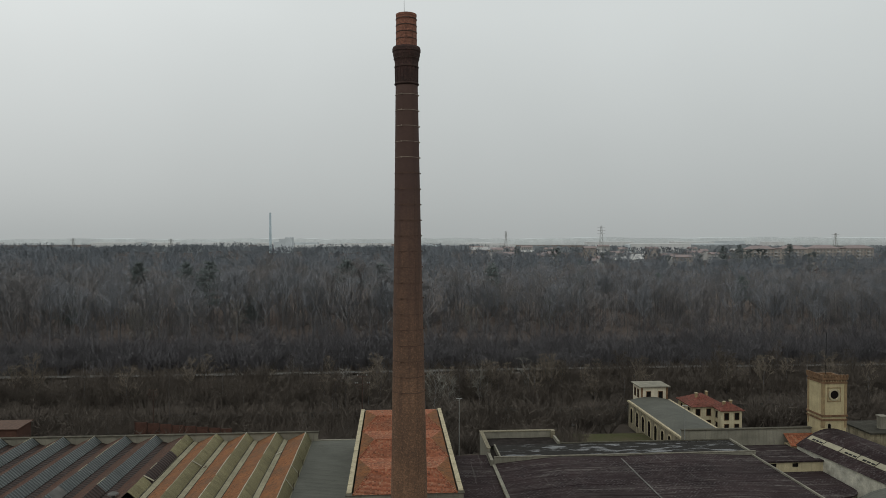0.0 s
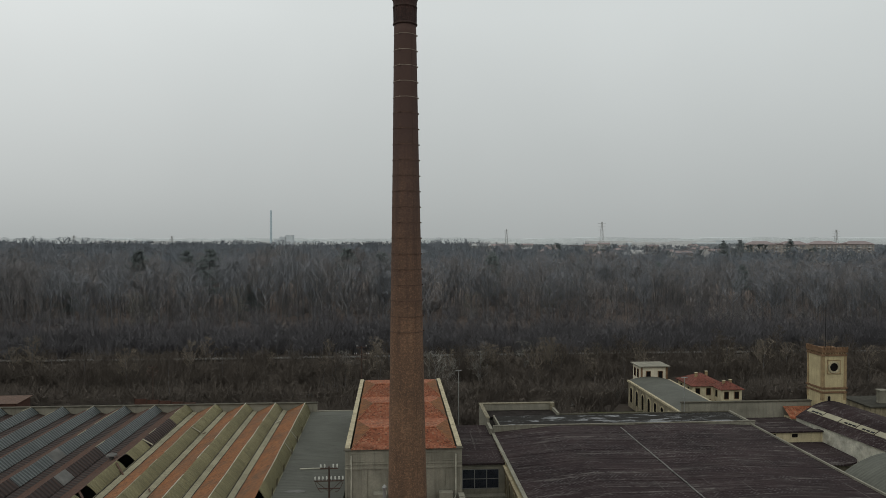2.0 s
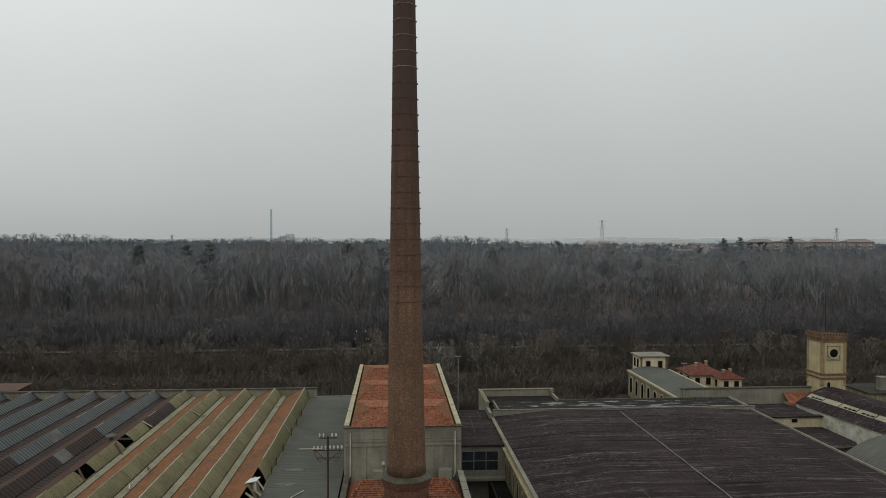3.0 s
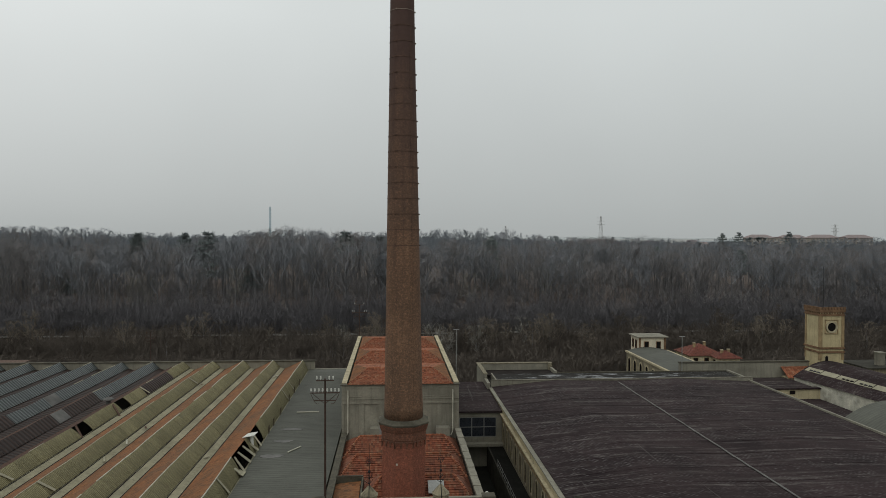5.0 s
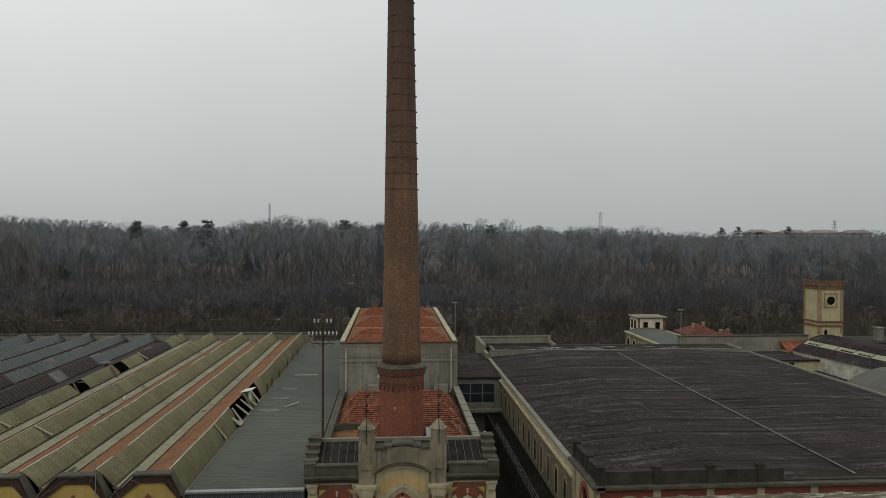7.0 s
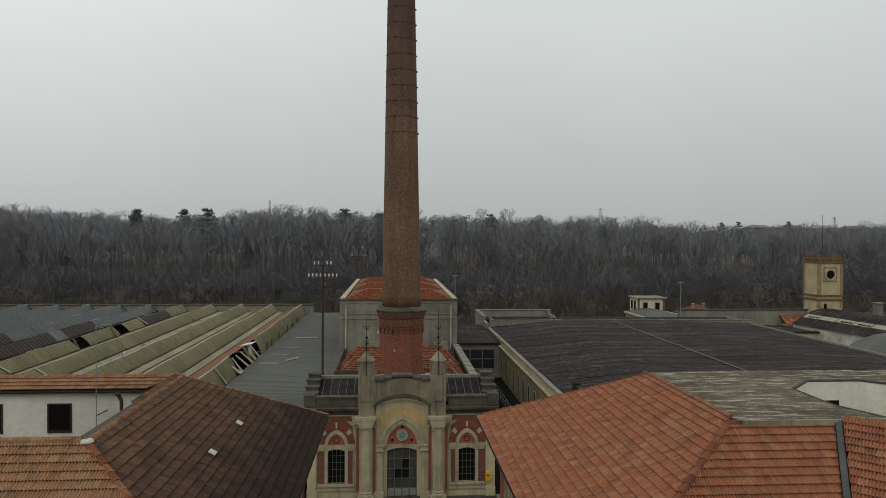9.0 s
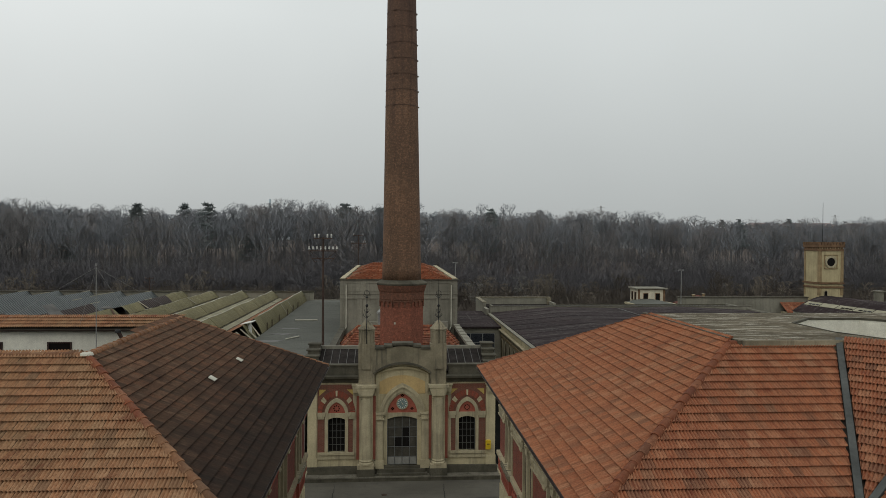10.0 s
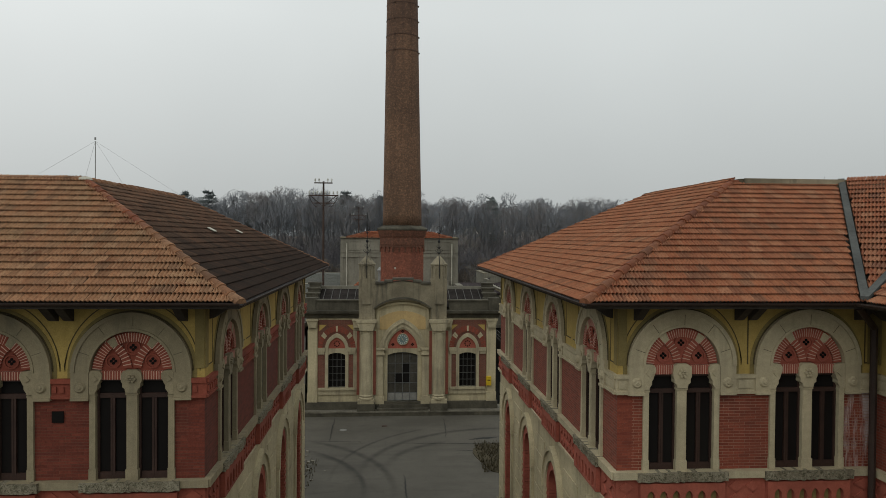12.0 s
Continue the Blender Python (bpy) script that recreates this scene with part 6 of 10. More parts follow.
def build_strip():
    """The lower sheet-roofed aisle between the shed and the tiled halls."""
    hall = thing("side_aisle", (-10, 86, 0), "low aisle with grey-green ribbed metal roof", "building")
    x0, x1 = SX + 0.1, -5.95
    bm = bmesh.new()
    box(bm, x0, x1, SY0 + 0.6, SY1, 6.4, 6.8)
    part("roof", bm, M["strip_roof"], hall, "grey-green ribbed metal roof")
    for k in range(124):
        bm = bmesh.new()
        y = SY0 + 1.2 + 0.57 * k
        box(bm, x0 + 0.1, x1 - 0.1, y - 0.015, y + 0.015, 6.8, 6.811)
        part("roof_rib", bm, M["strip_roof"], hall)
    bm = bmesh.new()
    box(bm, x0, x1, SY0 + 0.3, SY0 + 0.6, 5.9, 6.75)
    part("fascia", bm, ribbed("blue_grey_fascia_sheet", (0.14, 0.165, 0.18), 0, 0.18, (0.08, 0.08, 0.08), 0.2, 0.6, 0.3), hall, "blue-grey corrugated fascia")
    bm = bmesh.new()
    box(bm, x0, x1, SY0 + 0.15, SY0 + 0.65, 6.75, 6.9)
    part("edge_trim", bm, M["zinc"], hall, "pale metal edge")
    bm = bmesh.new()
    box(bm, x0, x1, SY0 + 0.5, SY0 + 0.8, 0, 2.2)
    part("wall", bm, M["stucco"], hall)
    for k in range(9):
        bm = bmesh.new()
        u = x0 + (x1 - x0) * k / 8
        box(bm, u - 0.05, u + 0.05, SY0 + 0.5, SY0 + 0.62, 2.2, 5.9)
        part("mullion", bm, M["zinc"], hall)
    panes(hall, x0, x1, 2.2, 5.9, 8, 2, SY0 + 0.6)
    # puddles as pale plates: the reflected sky is in their colour
    for x, y, r, q in ((-12.0, 86.0, 1.5, 0.9), (-12.4, 81.0, 1.2, 1.1), (-12.8, 75.5, 1.4, 1.3)):
        bm = bmesh.new()
        pts = [(x + r * (0.9 + 0.12 * math.sin(3 * a + y) + 0.1 * math.sin(8 * a + x)) * math.cos(a), y + 0.75 * q * (0.8 + 0.15 * math.cos(2 * a + x) + 0.12 * math.sin(7 * a + y)) * math.sin(a)) for a in [2 * math.pi * i / 40 for i in range(40)]]
        prism(bm, pts, "z", 6.802, 6.832)
        part("bare_patch", bm, M["flashing_dull"], hall, "pale puddle patch, reflection in its colour")
    bm = bmesh.new()
    tube(bm, (-12.6, 94.0, 6.92), (-9.6, 94.1, 6.92), 0.1, 0.1, 6)
    part("loose_pipe", bm, M["ridge_white"], hall, "pale loose pipe on the roof")
    bm = bmesh.new()
    tube(bm, (-11.2, 76.5, 6.9), (-10.0, 78.6, 6.9), 0.07, 0.07, 6)
    part("loose_pipe", bm, M["ridge_white"], hall)


build_shed()
build_strip()


# ---- the spinning hall ----
HX0, HX1, HY0, HY1 = 16.7, 61.8, 51.5, 113.4
HM = 38.2


def build_hall():
    hall = thing("spinning_hall", (37, 79, 0), "vast low spinning hall with dark patched sheet roof", "building")
    # west wall with its row of narrow windows
    bm = bmesh.new()
    edges = [60.5 + 3.35 * k for k in range(15)]
    box(bm, HX0, HX0 + 0.5, HY0, edges[0], 0, 5.0)
    part("wall", bm, M["dirty_stucco"], hall, "dirty cream rendered wall")
    for k in range(14):
        bm = bmesh.new()
        bay(bm, edges[k], edges[k + 1], 0, 5.0, edges[k] + 1.675, 0.6, 2.85, 0.58, 0.5, HX0, HX0 + 0.5, "x")
        wall = part("wall_bay", bm, M["dirty_stucco"], hall, "dirty cream rendered wall")
        c = edges[k] + 1.675
        bm = bmesh.new()
        hood(bm, c, 0.6, 2.85, 0.58, 0.5, 0.78, 0.72, HX0 - 0.06, HX0 + 0.1, "x", 8)
        win = part("window", bm, M["stone"], wall, "narrow arched window")
        bm = bmesh.new()
        arch_fill(bm, c, 0.6, 2.85, 0.58, 0.5, HX0 + 0.12, HX0 + 0.15, "x")
        part("pane", bm, M["dusty_pane"], win)
    bm = bmesh.new()
    box(bm, HX0 - 0.1, HX0 - 0.002, 60.5, HY1, 3.75, 4.0)
    part("frieze", bm, M["tower_edge"], hall, "faded ochre frieze")
    bm = bmesh.new()
    prism(bm, [(HX0 + 0.5, 4.5), (HX0 - 0.2, 4.5), (HX0 - 0.4, 4.68), (HX0 - 0.4, 4.82), (HX0 + 0.5, 4.9)], "y", 58.5, HY1)
    part("cornice", bm, M["stone"], hall, "stained cornice")
    bm = bmesh.new()
    box(bm, HX0 - 0.05, HX0 + 0.4, 58.5, HY1, 4.9, 5.6)
    part("parapet", bm, M["stucco"], hall, "low rendered parapet")
    for k in range(18):
        bm = bmesh.new()
        ya = 58.5 + (HY1 - 58.5) * k / 18
        box(bm, HX0 - 0.15, HX0 + 0.55, ya + 0.02, ya + (HY1 - 58.5) / 18 - 0.02, 5.6, 5.72)
        part("coping_sheet", bm, M["concrete"], hall, "grey stained coping")
    # roof in bays
    rid = 6.6
    for k in range(14):
        ya, yb = HY0 + 0.3 + (HY1 - HY0 - 0.3) * k / 14, HY0 + 0.3 + (HY1 - HY0 - 0.3) * (k + 1) / 14
        for j, (xa, xb, za, zb) in enumerate(((HX0 + 0.4, 27.5, 5.8, 6.78), (27.5, HM, 6.78, rid), (HM, 49.0, rid, 6.85), (49.0, HX1, 6.85, 6.2))):
            for i in range(2):
                bm = bmesh.new()
                u0, u1 = i / 2, (i + 1) / 2
                lift = 0.015 * ((k * 3 + i + j) % 3)
                slab(bm, [(xa + (xb - xa) * u0, ya, za + (zb - za) * u0 + 0.025), (xa + (xb - xa) * u1, ya, za + (zb - za) * u1 + 0.025 + lift * 0.3),
                          (xa + (xb - xa) * u1, yb + 0.1, za + (zb - za) * u1), (xa + (xb - xa) * u0, yb + 0.1, za + (zb - za) * u0)], 0.12)
                part("roof_sheet", bm, M["hall_roof"], hall)
    rng = random.Random(3)
    for k in range(18):
        ya, yb = HY0 + 1.0 + 3.3 * k, HY0 + 4.2 + 3.3 * k
        bm = bmesh.new()
        kink = rng.uniform(-0.06, 0.06)
        slab(bm, [(HM - 0.12 + kink, ya, rid + 0.13), (HM + 0.12 + kink, ya, rid + 0.14), (HM + 0.12, yb, rid + 0.13), (HM - 0.12, yb, rid + 0.14)], 0.05)
        part("ridge_flashing", bm, M["flashing_dull"], hall, "pale ridge flashing in uneven lengths")
    bm = bmesh.new()
    box(bm, HX0, HX1, HY0, HY0 + 0.3, 0.0, 6.2)
    part("wall", bm, M["red_brick"], hall, "red brick front wall")
    bm = bmesh.new()
    box(bm, HX1 - 0.4, HX1, HY0 + 0.3, HY1, 0.0, 6.2)
    part("wall", bm, M["stucco"], hall)
    bm = bmesh.new()
    box(bm, HX1 - 0.14, HX1 + 0.14, HY0, HY1, 6.2, 6.48)
    part("edge_trim", bm, M["concrete"], hall)
    # front corner pavilion and parapet with posts
    bm = bmesh.new()
    bay(bm, HY0, 58.5, 0, 6.2, 54.8, 1.2, 4.1, 1.0, 1.2, HX0 - 0.25, HX0 - 0.002, "x")
    pav = part("corner_pavilion", bm, M["stucco"], hall, "corner bay with brick-arched window")
    bm = bmesh.new()
    hood(bm, 54.8, 1.2, 4.1, 1.0, 1.2, 1.45, 1.65, HX0 - 0.32, HX0 - 0.252, "x")
    part("brick_arch", bm, M["terracotta"], pav, "red brick arch")
    bm = bmesh.new()
    arch_fill(bm, 54.8, 1.2, 4.1, 1.0, 1.2, HX0 - 0.12, HX0 - 0.08, "x")
    part("pane", bm, M["glass"], pav)
    for y in (52.0, 57.9):
        bm = bmesh.new()
        box(bm, HX0 - 0.42, HX0 - 0.253, y - 0.35, y + 0.35, 0, 6.18)
        part("pilaster", bm, M["stone"], pav)
    bm = bmesh.new()
    prism(bm, [(HX0 + 0.2, 6.2), (HX0 - 0.4, 6.2), (HX0 - 0.7, 6.38), (HX0 - 0.7, 6.58), (HX0 + 0.2, 6.64)], "y", HY0 - 0.6, 58.6)
    prism(bm, [(HY0 + 0.3, 6.2), (HY0 - 0.2, 6.2), (HY0 - 0.6, 6.38), (HY0 - 0.6, 6.58), (HY0 + 0.3, 6.64)], "x", HX0 - 0.4, HX1)
    part("cornice", bm, M["stone_dark"], hall, "sooty stone cornice")
    bm = bmesh.new()
    box(bm, HX0 - 0.2, HX0 + 0.2, HY0 - 0.1, 58.5, 6.64, 7.85)
    box(bm, HX0 + 0.2, 31.5, HY0 - 0.1, HY0 + 0.3, 6.64, 7.65)
    box(bm, 31.5, HX1, HY0 - 0.05, HY0 + 0.3, 6.64, 6.72)
    part("parapet", bm, M["damp"], hall, "mossy blackened parapet")
    for x, y in ((HX0, 58.3), (HX0, 54.6), (HX0, HY0 + 0.1), (21.2, HY0 + 0.1), (25.5, HY0 + 0.1), (29.6, HY0 + 0.1)):
        bm = bmesh.new()
        box(bm, x - 0.29, x + 0.29, y - 0.29, y + 0.29, 6.64, 7.95)
        box(bm, x - 0.36, x + 0.36, y - 0.36, y + 0.36, 7.95, 8.05)
        lathe(bm, x, y, [(0.36, 8.05), (0.2, 8.2), (0.02, 8.22)], 4, 0.5)
        part("parapet_post", bm, M["damp"], hall)
    for x in (19.0, 23.3, 27.6, 31.9, 36.2, 40.5, 44.8):
        bm = bmesh.new()
        hood(bm, x, 4.4, 4.4, 1.1, 0.9, 1.45, 1.3, HY0 - 0.08, HY0 - 0.002)
        part("brick_arch", bm, M["stone"], hall)
    for x in (21.2, 25.5, 29.6, 34.0):
        bm = bmesh.new()
        box(bm, x - 0.3, x + 0.3, HY0 - 0.12, HY0 - 0.002, 0.0, 6.2)
        part("pilaster", bm, M["stone"], hall)
    # lower back range with wet felt roof
    bm = bmesh.new()
    box(bm, HX0 + 0.2, 62.5, HY1, HY1 + 0.35, 5.0, 6.82)
    part("back_upstand", bm, M["concrete"], hall, "concrete upstand")
    bm = bmesh.new()
    box(bm, HX0 + 0.2, 62.6, HY1 - 0.06, HY1 + 0.41, 6.82, 6.91)
    part("upstand_cap", bm, M["kerb"], hall, "worn concrete upstand cap")
    bm = bmesh.new()
    box(bm, HX0 + 1.7, 62.2, HY1 + 0.35, 122.3, 5.9, 6.15)
    part("felt_roof", bm, M["felt"], hall, "flat felt roof under puddles")
    bm = bmesh.new()
    box(bm, HX0 + 0.1, HX0 + 1.6, HY1 + 0.35, 122.3, 5.2, 5.5)
    box(bm, HX0 + 0.1, 30.0, 122.6, 127.3, 5.7, 5.9)
    part("felt_roof", bm, M["lean_sheet"], hall, "sunken dark felt roof")
    for b, m in (((30.4, 62.6, 122.3, 122.6, 0, 6.33), "stone_dark"), ((62.2, 62.6, HY1 + 0.41, 122.3, 0, 6.45), "concrete"), ((HX0 - 0.4, 30.4, 127.3, 127.9, 0, 7.1), "concrete"), ((30.0, 30.4, 122.6, 127.3, 0, 6.5), "concrete"),
                 ((HX0 - 0.4, HX0 + 0.1, HY1 + 4.0, 127.3, 0, 7.1), "concrete"), ((HX0 - 0.4, HX0 + 0.1, HY1, HY1 + 4.0, 0, 6.4), "concrete"), ((HX0 + 1.45, HX0 + 1.7, HY1 + 0.41, 122.3, 5.2, 6.35), "concrete")):
        bm = bmesh.new()
        box(bm, *b)
        part("back_parapet", bm, M[m], hall, "weathered back parapet")
    bm = bmesh.new()
    box(bm, HX0 - 0.5, 30.5, 127.2, 128.0, 7.1, 7.25)
    box(bm, HX0 - 0.5, HX0 + 0.2, HY1 + 4.0, 127.2, 7.1, 7.25)
    part("back_coping", bm, M["sill_stone"], hall, "lichened stone coping")
    bm = bmesh.new()
    box(bm, 29.7, 30.45, 126.6, 127.19, 5.9, 7.3)
    part("end_post", bm, M["sill_stone"], hall)


def build_link():
    """Glazed bridge building between the tiled hall and the spinning hall, and the lane walkway."""
    link = thing("link_building", (12.5, 96, 0), "dark-roofed link with a large gridded window", "building")
    x0, x1, y0, y1 = 8.5, HX0 - 0.02, 100.0, 119.0
    bm = bmesh.new()
    slab(bm, [(x0, y0 - 0.3, 5.2), (x1, y0 - 0.3, 5.2), (x1, y1, 5.5), (x0, y1, 5.5)], 0.25)
    part("roof", bm, M["hall_roof"], link, "dark felt roof")
    bm = bmesh.new()
    box(bm, x0, x1, y0, y0 + 0.3, 4.25, 4.93)
    box(bm, x0, x1, y0, y0 + 0.3, 0.6, 1.3)
    box(bm, x1 - 0.9, x1, y0, y0 + 0.3, 1.3, 4.25)
    part("wall", bm, M["concrete"], link)
    bm = bmesh.new()
    for k in range(5):
        u = x0 + (x1 - 0.9 - x0) * k / 4
        box(bm, u - 0.06, u + 0.06, y0 + 0.05, y0 + 0.18, 1.3, 4.25)
    for z in (1.36, 2.78, 4.19):
        box(bm, x0, x1 - 0.9, y0 + 0.055, y0 + 0.175, z - 0.05, z + 0.05)
    win = part("window", bm, M["zinc"], link, "gridded metal window")
    panes(win, x0, x1 - 0.9, 1.3, 4.25, 4, 2, y0 + 0.1, "pane", M["blue_pane"])
    bm = bmesh.new()
    box(bm, x0, x1, y0 - 1.2, y0 + 0.05, 0.2, 0.58)
    part("landing", bm, M["concrete"], link)
    way = thing("walkway", (14.5, 74, 0), "raised concrete walkway with thin steel railing and weeds", "walkway")
    bm = bmesh.new()
    box(bm, 14.6, HX0 - 0.02, 58.0, y0 - 0.1, 0.002, 0.05)
    part("deck", bm, M["lane_floor"], way, "dark mossy walkway deck")
    bm = bmesh.new()
    box(bm, 14.4, 14.598, 54.0, y0 - 0.1, -3.4, 0.1)
    part("retaining_wall", bm, M["damp"], way)
    for k in range(17):
        bm = bmesh.new()
        y = 58.2 + 2.0 * k
        tube(bm, (14.5, y, 0.1), (14.5, y, 1.1), 0.025, 0.025, 5)
        part("railing_post", bm, M["zinc"], way)
    for z in (0.58, 1.07):
        bm = bmesh.new()
        tube(bm, (14.5, 58.2, z), (14.5, 90.2, z), 0.022, 0.022, 5)
        part("rail", bm, M["zinc"], way)


build_hall()
build_link()


# ---- buildings on the mill's east side ----
def build_tower():
    t = thing("water_tower", (82.7, 125.5, 0), "cream crenellated tower with a round window", "tower")
    x0, x1, y0, y1, zt = 80.35, 85.0, 122.3, 126.95, 17.0
    w = 0.5
    bm = bmesh.new()
    box(bm, x0, x1, y0, y0 + w, 0, zt)
    box(bm, x0, x1, y1 - w, y1, 0, zt)
    box(bm, x0, x0 + w, y0 + w, y1 - w, 0, zt)
    box(bm, x1 - w, x1, y0 + w, y1 - w, 0, zt)
    box(bm, x0 + w, x1 - w, y0 + w, y1 - w, zt - 1.2, zt - 1.0)
    part("wall", bm, M["tower_cream"], t, "stained ochre-cream plaster")
    for z, o in ((9.35, 0.16), (10.1, 0.2), (16.35, 0.14)):
        bm = bmesh.new()
        box(bm, x0 - o, x1 + o, y0 - o, y1 + o, z, z + 0.35)
        part("string_course", bm, M["tower_brown"], t)
    for k in range(9):
        bm = bmesh.new()
        u = x0 + (x1 - x0) * (k + 0.5) / 9
        box(bm, u - 0.12, u + 0.12, y0 - 0.15, y0, 16.7, 17.0)
        part("corbel", bm, M["tower_brown"], t)
        bm = bmesh.new()
        v = y0 + (y1 - y0) * (k + 0.5) / 9
        box(bm, x0 - 0.15, x0, v - 0.12, v + 0.12, 16.7, 17.0)
        part("corbel", bm, M["tower_brown"], t)
    bm = bmesh.new()
    box(bm, x0 - 0.2, x1 + 0.2, y0 - 0.2, y0 + 0.15, 17.0, 17.45)
    box(bm, x0 - 0.2, x0 + 0.15, y0 + 0.15, y1 + 0.2, 17.0, 17.45)
    box(bm, x1 - 0.15, x1 + 0.2, y0 + 0.15, y1 + 0.2, 17.0, 17.45)
    box(bm, x0 + 0.15, x1 - 0.15, y1 - 0.15, y1 + 0.2, 17.0, 17.45)
    part("parapet", bm, M["tower_brown"], t, "brown brick parapet")
    for xs, ys in ((x0, y0), (x1, y0), (x0, y1)):
        bm = bmesh.new()
        for z0, z1 in ((8.0, 9.34), (10.46, 16.34)):
            if ys == y0:
                box(bm, xs - (0.08 if xs == x0 else 0.45), xs + (0.45 if xs == x0 else 0.08), y0 - 0.08, y0 - 0.002, z0, z1)
            if xs == x0:
                box(bm, x0 - 0.08, x0 - 0.002, ys - (0.0 if ys == y0 else 0.45), ys + (0.45 if ys == y0 else 0.0), z0, z1)
        part("corner_strip", bm, M["tower_edge"], t, "stained brown corner strip")
    for k in range(9):
        u = x0 - 0.1 + (x1 - x0 + 0.2) * k / 8
        bm = bmesh.new()
        box(bm, u - 0.17, u + 0.17, y0 - 0.2, y0 + 0.15, 17.45, 18.0)
        part("merlon", bm, M["tower_brown"], t)
        v = y0 - 0.1 + (y1 - y0 + 0.2) * k / 8
        if k:
            bm = bmesh.new()
            box(bm, x0 - 0.2, x0 + 0.15, v - 0.17, v + 0.17, 17.45, 18.0)
            part("merlon", bm, M["tower_brown"], t)
    xc, zc = (x0 + x1) / 2 - 0.1, 14.25
    bm = bmesh.new()
    for a, b, c, d in ((-1.3, 1.3, 12.95, 13.08), (-1.3, 1.3, 15.5, 15.63), (-1.3, -1.17, 12.95, 15.63), (1.17, 1.3, 12.95, 15.63)):
        box(bm, xc + a, xc + b, y0 - 0.1, y0 - 0.002, c, d)
    part("square_frame", bm, M["tower_edge"], t)
    bm = bmesh.new()
    for k in range(24):
        a, b = 2 * math.pi * k / 24, 2 * math.pi * (k + 1) / 24
        prism(bm, [(xc + 0.8 * math.cos(a), zc + 0.8 * math.sin(a)), (xc + 1.15 * math.cos(a), zc + 1.15 * math.sin(a)), (xc + 1.15 * math.cos(b), zc + 1.15 * math.sin(b)), (xc + 0.8 * math.cos(b), zc + 0.8 * math.sin(b))], "y", y0 - 0.16, y0 - 0.003)
    ring = part("round_window", bm, M["stone"], t, "round window ring")
    bm = bmesh.new()
    tube(bm, (xc, y0 - 0.02, zc), (xc, y0 + 0.02, zc), 0.8, 0.8, 24)
    part("pane", bm, M["glass"], ring)
    bm = bmesh.new()
    hood(bm, xc - 0.9, 7.4, 8.5, 0.3, 0.3, 0.45, 0.45, y0 - 0.08, y0 - 0.002)
    low = part("window", bm, M["stone"], t)
    bm = bmesh.new()
    arch_fill(bm, xc - 0.9, 7.4, 8.5, 0.3, 0.3, y0 - 0.03, y0 - 0.004)
    part("pane", bm, M["glass"], low)
    bm = bmesh.new()
    tube(bm, (x0 + 2.2, y0 + 2.5, 15.6), (x0 + 2.2, y0 + 2.5, 25.5), 0.07, 0.03, 6)
    part("mast", bm, M["black_iron"], t, "thin mast")


